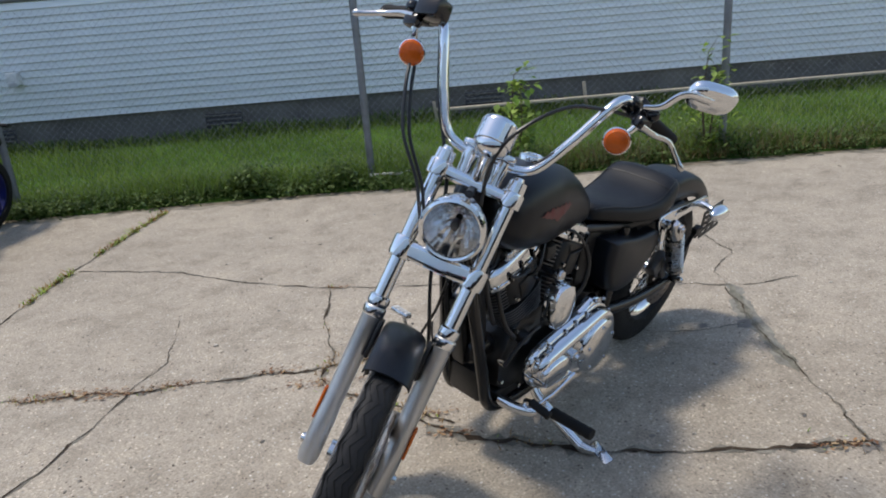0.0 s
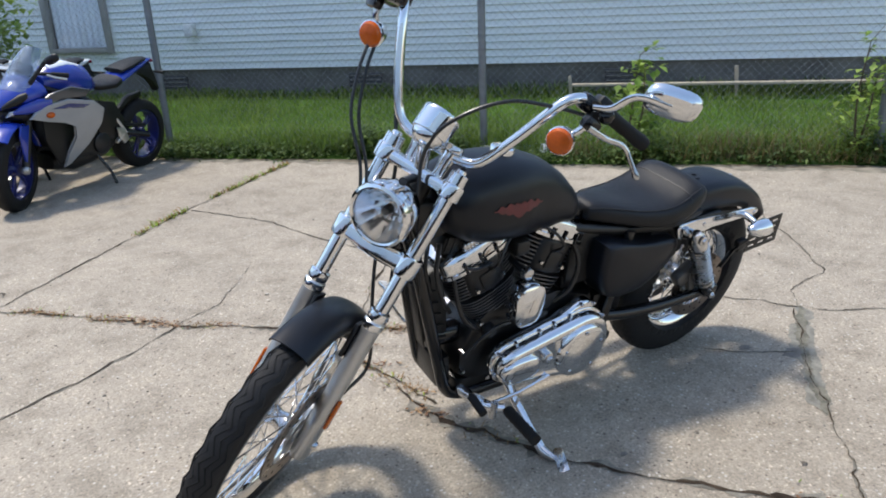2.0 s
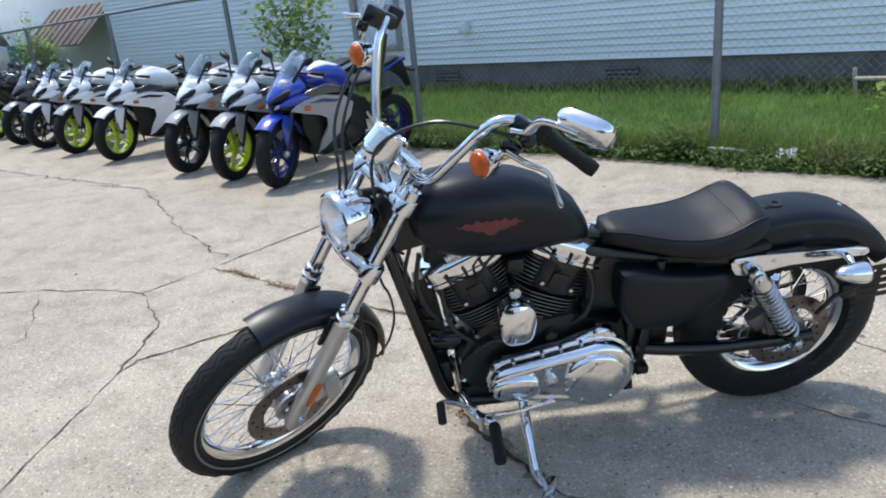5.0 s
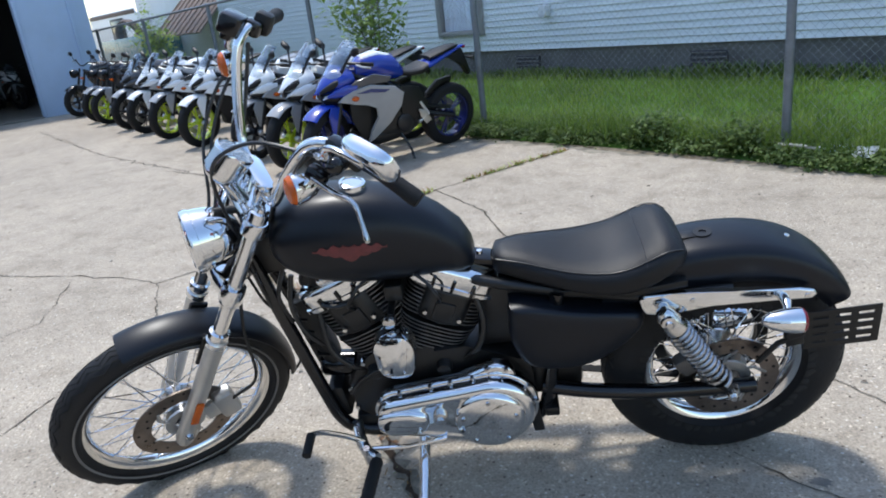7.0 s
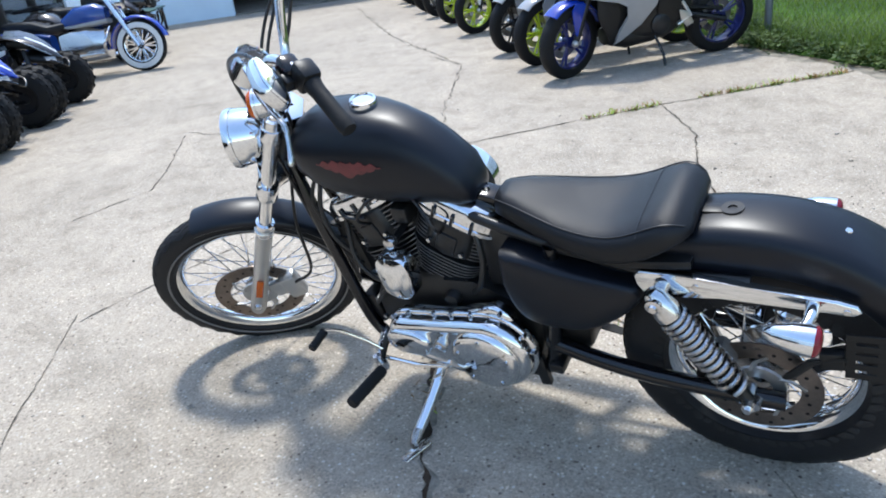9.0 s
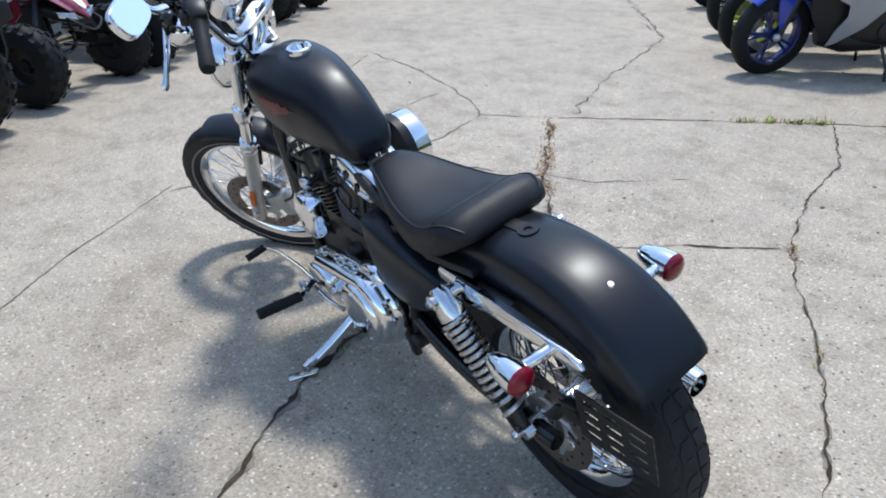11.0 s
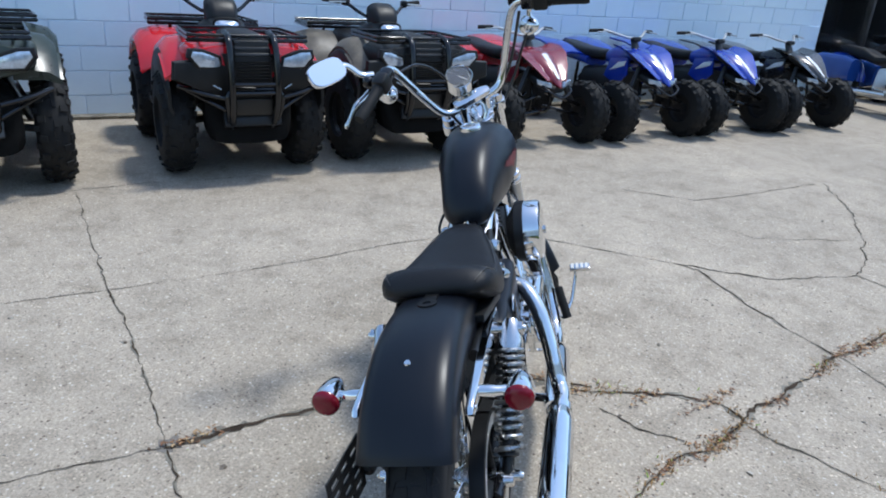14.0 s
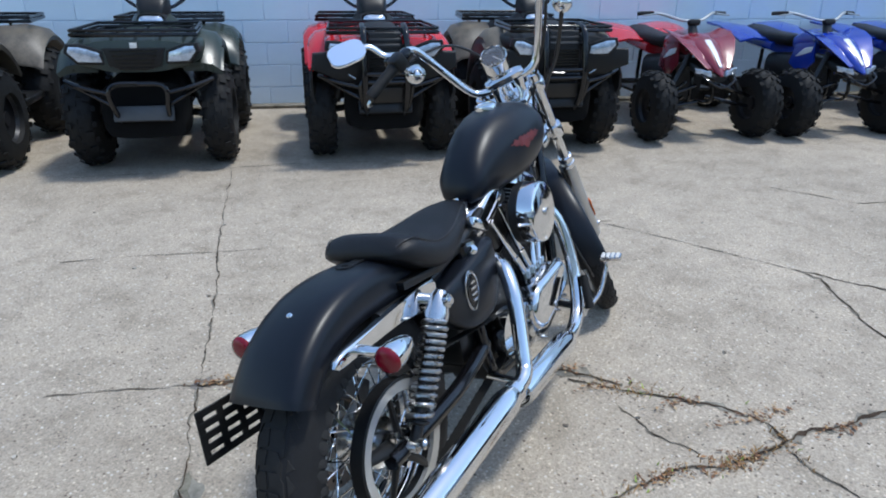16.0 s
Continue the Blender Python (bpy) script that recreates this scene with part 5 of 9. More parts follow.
# caliper
bm = bmesh.new()
box(bm, (0.06, 0.05, 0.11), FRONT @ pose(-0.10, 0.075, 0.075, 0, 35), 0.014)
box(bm, (0.05, 0.02, 0.07), FRONT @ pose(-0.06, 0.082, 0.06, 0, 35), 0.006)
P("front_caliper", bm, CAST, "cast front brake caliper")
# cables
def cable(pts, r=0.0045, parent=None, per=8):
    return P("cable", tube(bmesh.new(), smooth_path(pts, per), r, 8), CABLE, "black control cable", parent)


fk = lambda x, y, z: FORK @ Vector((x, y, z))
cable([fk(0.03, 0.27, 0.55), fk(0.07, 0.215, 0.532), fk(0.125, 0.13, 0.492), fk(0.158, 0.062, 0.415), fk(0.150, 0.022, 0.33), fk(0.09, 0.03, 0.22), (1.20, 0.06, 0.62), (1.12, 0.08, 0.35)], 0.0048)
cable([fk(0.05, -0.258, 0.455), fk(0.070, -0.234, 0.38), fk(0.080, -0.190, 0.28), fk(0.07, -0.118, 0.19), fk(0.05, -0.062, 0.10), (1.20, -0.03, 0.72)], 0.0045)
cable([fk(0.06, -0.270, 0.455), fk(0.085, -0.247, 0.38), fk(0.097, -0.205, 0.28), fk(0.085, -0.130, 0.19), fk(0.055, -0.066, 0.09), (1.18, -0.03, 0.70)], 0.0045)
cable([fk(0.04, -0.235, 0.55), fk(0.03, -0.17, 0.40), fk(0.035, -0.11, 0.30), fk(0.02, -0.06, 0.20), fk(-0.01, -0.01, 0.0), fk(-0.04, 0.05, -0.15), fk(-0.10, 0.10, -0.30), fk(-0.06, 0.09, AXLE_Z + 0.11)], 0.005)
cable([fk(-0.01, 0.035, 0.03), fk(-0.079, 0.04, -0.058), fk(-0.136, 0.04, -0.107), fk(-0.203, 0.031, -0.179), fk(-0.251, 0.025, -0.250), fk(-0.285, 0.016, -0.330), fk(-0.292, 0.011, -0.376), fk(-0.285, 0.008, -0.42)], 0.0042)
cable([fk(0.04, 0.22, 0.545), fk(0.055, 0.15, 0.40), fk(0.02, 0.09, 0.31), (1.15, 0.05, 0.9)], 0.005)

# tank
def tank_ring(x, hw, zb, zt, n=30):
    ring = []
    zc, hz = (zb + zt) / 2, (zt - zb) / 2
    for i in range(n):
        a = 2 * math.pi * i / n
        c, s = math.cos(a), math.sin(a)
        yy = hw * math.copysign(abs(c) ** 0.66, c)
        zz = math.copysign(abs(s) ** 0.86, s)
        yy *= 1 - 0.10 * max(0.0, zz) ** 2
        ring.append(Vector((x, yy, zc + hz * zz)))
    return ring


T = [(0.666, 0.030, 0.735, 0.752), (0.672, 0.058, 0.716, 0.778), (0.698, 0.081, 0.708, 0.826), (0.745, 0.090, 0.705, 0.873), (0.80, 0.102, 0.704, 0.911), (0.86, 0.113, 0.705, 0.936), (0.92, 0.128, 0.708, 0.950), (0.98, 0.134, 0.714, 0.957), (1.04, 0.137, 0.726, 0.956), (1.09, 0.134, 0.746, 0.949), (1.125, 0.124, 0.770, 0.934), (1.149, 0.102, 0.797, 0.912), (1.160, 0.06, 0.826, 0.880)]
bm = bmesh.new()
T = [(x, hw * 0.905, zb, zt) for x, hw, zb, zt in T]
ring_faces(bm, [tank_ring(*t) for t in T])
bmesh.ops.subdivide_edges(bm, edges=bm.edges, cuts=1, smooth=1.0, use_grid_fill=True)
tank = P("fuel_tank", bm, SATIN, "matte black teardrop fuel tank", sharp=180)
cap_m = axis_at((0.943, 0, 0.949), (-0.16, 0, 1))
bm = lathe(bmesh.new(), [(0.034, 0.0), (0.035, 0.010), (0.032, 0.018), (0.026, 0.020), (0.025, 0.017), (0.0, 0.017)], cap_m, 32)
P("fuel_cap", bm, CHROME, "chrome fuel cap", tank)

# tank graphic: a winged badge on each flank
def tank_y(x, z):
    """Half width of the tank's skin at a station and height."""
    for a, b in zip(T, T[1:]):
        if a[0] <= x <= b[0]:
            k = (x - a[0]) / (b[0] - a[0])
            hw, zb, zt = (a[i] + (b[i] - a[i]) * k for i in (1, 2, 3))
            zz = max(-0.98, min(0.98, (z - (zb + zt) / 2) / ((zt - zb) / 2)))
            s = abs(zz) ** (1 / 0.86)
            return hw * math.sqrt(1 - s * s) ** 0.66 * (1 - 0.10 * max(0.0, zz) ** 2)
    return 0.0


def wing(u):
    """Upper and lower edge of the badge at u from -1 to 1: spread feathers with ragged tips."""
    a = abs(u)
    hi = 0.021 * (1 - a ** 1.5) + 0.004 * math.sin(a * 19)
    lo = -0.012 * (1 - a ** 2.2) - 0.004 * abs(math.sin(a * 11)) - (0.012 * (1 - a / 0.2) if a < 0.2 else 0.0)
    return hi * (0.75 if a < 0.12 else 1.0), lo


for s in (1, -1):
    bm = bmesh.new()
    rows = []
    for i in range(57):
        u = -1 + i / 28
        x = 0.952 + 0.088 * u
        hi, lo = wing(u)
        row = []
        for k in range(6):
            z = 0.840 + 0.010 * abs(u) + 0.006 * u + lo + (hi - lo) * k / 5
            row.append(bm.verts.new((x, s * (tank_y(x, z) + 0.0025), z)))
        rows.append(row)
    for a, b in zip(rows, rows[1:]):
        for k in range(5):
            bm.faces.new((a[k], b[k], b[k + 1], a[k + 1]))
    P("tank_badge", bm, DECAL, "faded red winged graphic", tank)

# frame
for s in (1, -1):
    bm = tube(bmesh.new(), smooth_path([(1.235, 0.025 * s, 0.80), (1.20, 0.045 * s, 0.66), (1.13, 0.068 * s, 0.36), (1.10, 0.072 * s, 0.255), (1.05, 0.075 * s, 0.215), (0.95, 0.078 * s, 0.205), (0.62, 0.085 * s, 0.215), (0.53, 0.09 * s, 0.25), (0.50, 0.09 * s, 0.36), (0.48, 0.09 * s, 0.55), (0.47, 0.09 * s, 0.655)], 6), 0.0185, 14)
    P("frame_tube", bm, GLOSSBLACK, "black steel cradle tube")
    P("seat_rail", tube(bmesh.new(), smooth_path([(0.72, 0.05 * s, 0.70), (0.58, 0.070 * s, 0.672), (0.40, 0.082 * s, 0.640), (0.25, 0.092 * s, 0.622), (0.05, 0.098 * s, 0.63)], 5), 0.014, 12), POWDER)
P("backbone", tube(bmesh.new(), smooth_path([(1.22, 0, 0.86), (1.05, 0, 0.78), (0.85, 0, 0.72), (0.62, 0, 0.70)], 5), 0.026, 14), GLOSSBLACK)
bm = bmesh.new()
box(bm, (0.07, 0.06, 0.035), pose(0.655, 0, 0.715, 0, -12), 0.008)
P("tank_mount", bm, GLOSSBLACK)
bm = bmesh.new()
prism(bm, [(1.245, 0.865), (1.13, 0.86), (1.05, 0.80), (1.055, 0.772), (1.14, 0.755), (1.225, 0.735)], 0.060, XZ, 0.014, 3)
P("neck_gusset", bm, POWDER, "black frame neck gusset")
bm = bmesh.new()
box(bm, (0.085, 0.075, 0.055), pose(1.085, 0.0, 0.715, 0, -18), 0.012)
for k in range(4):
    box(bm, (0.004, 0.080, 0.048), pose(1.055 + 0.02 * k, 0.0, 0.708 + 0.0065 * k, 0, -18), 0.001, 1)
P("ignition_coil", bm, PLASTIC, "black ignition coil under the tank")
for pts, r0 in (([(1.14, 0.04, 0.74), (1.155, 0.06, 0.66), (1.135, 0.07, 0.58), (1.10, 0.06, 0.52)], 0.007), ([(1.10, 0.04, 0.69), (1.07, 0.075, 0.665), (1.03, 0.085, 0.66), (0.99, 0.08, 0.665)], 0.0045), ([(1.16, 0.02, 0.76), (1.185, 0.05, 0.68), (1.165, 0.055, 0.60)], 0.006)):
    P("wiring_loom", tube(bmesh.new(), smooth_path(pts, 5), r0, 8), CABLE, "black wiring loom")
# added black block that stands for the darkness between downtubes and cylinder
bm = bmesh.new()
prism(bm, [(1.165, 0.64), (1.125, 0.655), (1.105, 0.60), (1.09, 0.50), (1.078, 0.42), (1.10, 0.40), (1.125, 0.44), (1.15, 0.54)], 0.060, XZ, 0.012)
for k in range(5):
    box(bm, (0.035, 0.075, 0.006), pose(1.105 + 0.012 * k, 0, 0.42 + 0.042 * k, 0, -12))
P("front_gap_filler", bm, POWDER, "black ribbed filler in the dark gap behind the downtubes")
P("tank_bolt", lathe(bmesh.new(), [(0.0, 0.008), (0.007, 0.008), (0.009, 0.0), (0.0, 0.0)], Matrix.Translation((0.655, 0, 0.732)), 10), CHROME)

# engine
CRANK = Vector((0.874, 0, 0.36))
bm = bmesh.new()
prism(bm, [(0.60, 0.235), (1.00, 0.235), (1.055, 0.28), (1.06, 0.37), (1.02, 0.45), (0.96, 0.50), (0.80, 0.50), (0.72, 0.47), (0.56, 0.45), (0.53, 0.36), (0.55, 0.27)], 0.15, XZ, 0.02)
case = P("crankcase", bm, POWDER, "black engine crankcase")
for i, (x, z) in enumerate(((1.045, 0.30), (1.05, 0.37), (1.0, 0.46), (0.62, 0.245), (0.8, 0.24), (0.95, 0.24))):
    P("case_bolt", lathe(bmesh.new(), [(0.0, 0.084), (0.007, 0.084), (0.007, 0.06)], Matrix.Translation((x, 0, z)) @ SIDE, 8), CHROME_WORN, "", case)
for k, (sgn, tag) in enumerate(((1, "front"), (-1, "rear"))):
    ang = 24.5 * sgn
    CY = Matrix.Translation(CRANK) @ pose(0, 0, 0, 0, ang, 0)
    cyl = P(tag + "_cylinder", tube(bmesh.new(), [CY @ Vector((0, 0, 0.10)), CY @ Vector((0, 0, 0.335))], 0.058, 24), POWDER, "black finned engine cylinder")
    for i in range(21):
        head = i >= 13
        z = 0.0725 + 0.0125 * i
        wx, wy = (0.112, 0.060) if head else (0.072 + 0.0029 * i, 0.066 + 0.0008 * i)
        bm = bmesh.new()
        prism(bm, rounded(wx, wy, 3.0, 24), 0.0042, CY @ Matrix.Translation((0, 0, z)), 0.0012, 1)
        P("cooling_fin", bm, POWDER, "", cyl)
        rings = [[CY @ Vector((x, y, z + dz)) for x, y in rounded(wx + 0.0012 - inset, wy + 0.0012 - inset, 3.0, 32)] for inset, dz in ((0.0016, -0.0018), (0.0, -0.0013), (0.0, 0.0013), (0.0016, 0.0018))]
        bm = bmesh.new()
        ring_faces(bm, rings, caps=False)
        P("fin_edge", bm, FIN_EDGE, "", cyl)
    bm = bmesh.new()
    prism(bm, rounded(0.070, 0.076, 3.6, 28), 0.104, CY @ Matrix.Translation((0, 0, 0.284)), 0.010, 3)
    box(bm, (0.055, 0.016, 0.060), CY @ pose(0.0, 0.074, 0.275), 0.007)
    P("cylinder_head", bm, POWDER, "black cast cylinder head", cyl)
    for xx, zz in ((-0.046, 0.262), (0.046, 0.262)):
        P("head_bolt", lathe(bmesh.new(), [(0.0, 0.008), (0.006, 0.008), (0.007, 0.0), (0.0, -0.01)], CY @ Matrix.Translation((xx, 0.076, zz)) @ SIDE, 8), CHROME_WORN, "", cyl)
    bm = bmesh.new()
    ring_faces(bm, [[CY @ Vector((x, y, z)) for x, y in rounded(wx, wy, 3.4, 36)] for wx, wy, z in ((0.120, 0.072, 0.338), (0.126, 0.076, 0.339), (0.126, 0.076, 0.350), (0.121, 0.072, 0.352), (0.120, 0.0715, 0.376), (0.117, 0.069, 0.388), (0.109, 0.062, 0.396), (0.090, 0.048, 0.401), (0.05, 0.02, 0.402))])
    rk = P(tag + "_rocker_cover", bm, CHROME, "chrome rocker cover", sharp=30)
    for xx in (-0.052, 0.0, 0.052):
        P("rocker_bolt", tube(bmesh.new(), [CY @ Vector((xx, 0.0755, 0.340)), CY @ Vector((xx, 0.0745, 0.372))], 0.0048, 8), GLOSSBLACK, "", rk)
    # pushrod tubes on the far flank
    for xx, dx in ((-0.028, -0.02), (0.028, 0.02)):
        a = Vector((CRANK.x + sgn * 0.03 + dx, -0.105, 0.43))
        b = CY @ Vector((xx * 1.3, -0.075, 0.335))
        P("pushrod_tube", tube(bmesh.new(), [a, a.lerp(b, 0.35), a.lerp(b, 0.36), b], [0.0125, 0.0125, 0.0095, 0.0095], 12), CHROME, "chrome pushrod tube", rk)
# ribbed chrome coil cover between the front rocker box and the tank
bm = bmesh.new()
box(bm, (0.085, 0.040, 0.026), pose(1.035, 0.045, 0.735, 0, 24), 0.010, 3)
coil_cap = P("coil_cap", bm, CHROME, "ribbed chrome coil cover")
for k in range(7):
    P("rib", box(bmesh.new(), (0.004, 0.043, 0.028), pose(1.035, 0.045, 0.735, 0, 24) @ pose(-0.033 + 0.011 * k, 0, 0), 0.0015, 1), CHROME_WORN, "", coil_cap)
# spark leads
P("spark_lead", tube(bmesh.new(), smooth_path([(0.985, 0.075, 0.64), (0.99, 0.11, 0.68), (0.95, 0.09, 0.73), (0.88, 0.05, 0.74)], 5), 0.0045, 8), CABLE)
P("spark_lead", tube(bmesh.new(), smooth_path([(0.77, 0.075, 0.64), (0.76, 0.11, 0.68), (0.80, 0.09, 0.73), (0.86, 0.05, 0.74)], 5), 0.0045, 8), CABLE)
bm = bmesh.new()
box(bm, (0.09, 0.10, 0.10), pose(0.88, -0.02, 0.60), 0.02)
box(bm, (0.05, 0.12, 0.05), pose(0.88, 0.02, 0.68), 0.012)
P("carburettor", bm, POWDER, "black intake body between the cylinders")
for pts, r0 in (([(0.98, 0.06, 0.42), (1.03, 0.085, 0.46), (1.075, 0.08, 0.52), (1.09, 0.05, 0.62)], 0.007), ([(0.72, 0.07, 0.45), (0.68, 0.09, 0.50), (0.66, 0.085, 0.58), (0.68, 0.06, 0.66)], 0.008), ([(0.90, 0.09, 0.44), (0.95, 0.10, 0.45), (1.0, 0.095, 0.42), (1.05, 0.085, 0.36)], 0.006)):
    P("hose", tube(bmesh.new(), smooth_path(pts, 5), r0, 10), CABLE, "black rubber hose")
for x, z in ((0.78, 0.43), (0.97, 0.43)):
    P("case_boss", lathe(bmesh.new(), [(0.0, 0.100), (0.018, 0.098), (0.022, 0.085), (0.026, 0.06)], Matrix.Translation((x, 0, z)) @ SIDE, 16), POWDER, "", case)
# chrome horn cover on the left
rings = []
for g, dy in ((1.0, 0.0), (1.0, 0.03), (0.94, 0.045), (0.7, 0.055), (0.3, 0.060)):
    rings.append([Vector((0.892 + x * g * (1.0 + 0.06 * (y > 0)), 0.112 + dy, 0.535 + y * g)) for x, y in rounded(0.052, 0.071, 2.9, 30)])
bm = bmesh.new()
ring_faces(bm, rings)
horn = P("horn_cover", bm, CHROME, "chrome waterfall horn cover")
P("horn_nut", lathe(bmesh.new(), [(0.0, 0.0), (0.018, 0.0), (0.020, 0.01), (0.016, 0.022), (0.008, 0.026), (0.0, 0.027)], Matrix.Translation((0.894, 0.112, 0.630)) @ SIDE, 14), CHROME_WORN, "domed acorn nut", horn)
P("horn_bracket", bar(bmesh.new(), (0.894, 0.02, 0.635), (0.894, 0.118, 0.625), 0.010), POWDER, "", horn)


bm = bmesh.new()
box(bm, (0.20, 0.12, 0.20), pose(0.575, 0, 0.575), 0.02)
box(bm, (0.09, 0.15, 0.16), pose(0.455, 0, 0.40), 0.015)
box(bm, (0.12, 0.10, 0.05), pose(0.62, 0, 0.49), 0.012)
P("battery_box", bm, POWDER, "black battery and wiring box")
# added black box that darkens the gap between crankcase and lower frame
bm = bmesh.new()
box(bm, (0.50, 0.15, 0.07), pose(0.81, 0, 0.225), 0.015)
P("underside_filler", bm, POWDER, "", case)


# primary cover
def hull(c1, r1, c2, r2, n=22):
    """The outline round two discs."""
    d = (Vector(c2) - Vector(c1))
    base, L = math.atan2(d.y, d.x), d.length
    off = math.acos((r1 - r2) / L)
    out = []
    for i in range(n + 1):
        a = base + off + (2 * math.pi - 2 * off) * i / n
        out.append((c1[0] + r1 * math.cos(a), c1[1] + r1 * math.sin(a)))
    for i in range(n + 1):
        a = base - off + 2 * off * i / n
        out.append((c2[0] + r2 * math.cos(a), c2[1] + r2 * math.sin(a)))
    return out


def domed(outline, steps, y0):
    """A closed shell over an outline in x, z: each step is (inset, height along y)."""
    n = len(outline)
    cen = Vector((sum(p[0] for p in outline) / n, sum(p[1] for p in outline) / n))
    rings = []
    for inset, y in steps:
        ring = []
        for i in range(n):
            p, a, b = Vector(outline[i]), Vector(outline[i - 1]), Vector(outline[(i + 1) % n])
            t = (b - a).normalized()
            nrm = Vector((t.y, -t.x))
            nrm = -nrm if nrm.dot(cen - p) < 0 else nrm
            q = p + nrm * inset
            ring.append(Vector((q.x, y0 + y, q.y)))
        rings.append(ring)
    bm = bmesh.new()
    ring_faces(bm, rings)
    return bm


bm = domed(hull((0.655, 0.322), 0.119, (0.910, 0.325), 0.073, 34), ((0.004, 0.0), (0.0, 0.002), (0.0, 0.026), (0.003, 0.029), (0.008, 0.030), (0.009, 0.046), (0.012, 0.056), (0.018, 0.063), (0.026, 0.067), (0.034, 0.068), (0.038, 0.066), (0.046, 0.064)), 0.105)
prim = P("primary_cover", bm, CHROME, "chrome primary drive cover", sharp=45)
bm = domed(hull((0.640, 0.412), 0.050, (0.715, 0.385), 0.045, 20), ((0.0, 0.0), (0.0, 0.022), (0.004, 0.029), (0.010, 0.032), (0.020, 0.033)), 0.098)
P("starter_housing", bm, CHROME, "chrome starter housing behind the cover", prim, sharp=45)
DERBY = Vector((0.668, 0.166, 0.314))
bm = lathe(bmesh.new(), [(0.096, -0.02), (0.096, 0.006), (0.092, 0.015), (0.085, 0.020), (0.070, 0.0235), (0.04, 0.027), (0.0, 0.029)], Matrix.Translation(DERBY) @ SIDE, 56)
derby = P("derby_cover", bm, CHROME, "round chrome derby cover", prim)
bm = domed([(0.902 + x, 0.320 + z) for x, z in rounded(0.070, 0.043, 2.6, 40)], ((0.0, 0.0), (0.0, 0.014), (0.003, 0.020), (0.009, 0.024), (0.020, 0.0265), (0.034, 0.0275)), 0.160)
P("inspection_cover", bm, CHROME, "oval chrome inspection cover", prim, sharp=50)
for i in range(5):
    a = 2 * math.pi * i / 5 + 0.3
    P("cover_screw", lathe(bmesh.new(), [(0.0, 0.004), (0.006, 0.004), (0.006, -0.006)], Matrix.Translation(DERBY + Vector((0.074 * math.cos(a), 0.0225, 0.074 * math.sin(a)))) @ SIDE, 8), CHROME_WORN, "", derby)
for x, z in ((0.962, 0.374), (0.905, 0.396), (0.82, 0.413), (0.765, 0.423), (0.705, 0.432), (0.665, 0.462), (0.615, 0.455), (0.560, 0.392), (0.541, 0.340), (0.975, 0.300), (0.93, 0.258)):
    P("cover_bolt", lathe(bmesh.new(), [(0.0, 0.011), (0.0045, 0.011), (0.006, 0.006), (0.0065, 0.0), (0.0, -0.01)], Matrix.Translation((x, 0.134, z)) @ SIDE, 10), CHROME_WORN, "", prim)
P("clutch_adjuster", lathe(bmesh.new(), [(0.0, 0.022), (0.010, 0.022), (0.012, 0.012), (0.020, 0.010), (0.021, 0.0), (0.0, -0.01)], Matrix.Translation((0.800, 0.168, 0.330)) @ SIDE, 12), CHROME_WORN, "", prim)

# right flank: gear case, air cleaner
bm = bmesh.new()
prism(bm, hull((0.80, 0.32), 0.085, (0.96, 0.36), 0.065), 0.05, Matrix.Translation((0, -0.125, 0)) @ XZ, 0.012, 3)
gear = P("gear_case_cover", bm, CHROME, "chrome gear case cover")
P("timer_cover", lathe(bmesh.new(), [(0.052, 0.0), (0.052, -0.012), (0.044, -0.022), (0.0, -0.024)], Matrix.Translation((0.84, -0.148, 0.335)) @ SIDE, 28), CHROME, "", gear)
bm = bmesh.new()
prism(bm, hull((0.62, 0.33), 0.075, (0.74, 0.31), 0.07), 0.04, Matrix.Translation((0, -0.118, 0)) @ XZ, 0.012, 3)
P("sprocket_cover", bm, CHROME, "chrome sprocket cover", gear)
for i in range(4):
    bm = lathe(bmesh.new(), [(0.0, 0.0), (0.016, 0.0), (0.017, 0.04), (0.014, 0.045), (0.0, 0.046)], Matrix.Translation((0.82 + 0.04 * i, -0.105, 0.41)), 12)
    P("tappet_block", bm, CHROME_WORN, "", gear)
for x, z in ((0.735, 0.395), (0.80, 0.415), (0.90, 0.445), (0.985, 0.425), (1.015, 0.36), (0.99, 0.295), (0.92, 0.27), (0.79, 0.235)):
    P("cover_bolt", lathe(bmesh.new(), [(0.0, -0.012), (0.0045, -0.012), (0.0065, -0.004), (0.0065, 0.01)], Matrix.Translation((x, -0.148, z)) @ SIDE, 10), CHROME_WORN, "", gear)
bm = domed(hull((0.79, 0.345), 0.075, (0.955, 0.375), 0.055, 24), ((0.0, 0.0), (0.0, -0.018), (0.004, -0.026), (0.012, -0.031), (0.024, -0.033)), -0.140)
P("cam_cover", bm, CHROME, "polished cam cover", gear, sharp=45)
AC = Matrix.Translation((0.814, 0, 0.642)) @ SIDE
bm = lathe(bmesh.new(), [(0.0, -0.095), (0.05, -0.098), (0.094, -0.125), (0.096, -0.15), (0.09, -0.152), (0.0, -0.152)], AC, 36)
air = P("air_cleaner", bm, PLASTIC, "round air cleaner with chrome lid")
bm = lathe(bmesh.new(), [(0.090, -0.150), (0.093, -0.152), (0.093, -0.190), (0.090, -0.198), (0.082, -0.202), (0.03, -0.206), (0.0, -0.206)], AC, 44)
P("air_cleaner_lid", bm, CHROME, "chrome air cleaner lid", air)
P("lid_bolt", lathe(bmesh.new(), [(0.012, -0.205), (0.012, -0.213), (0.0, -0.215)], AC, 10), CHROME_WORN, "", air)

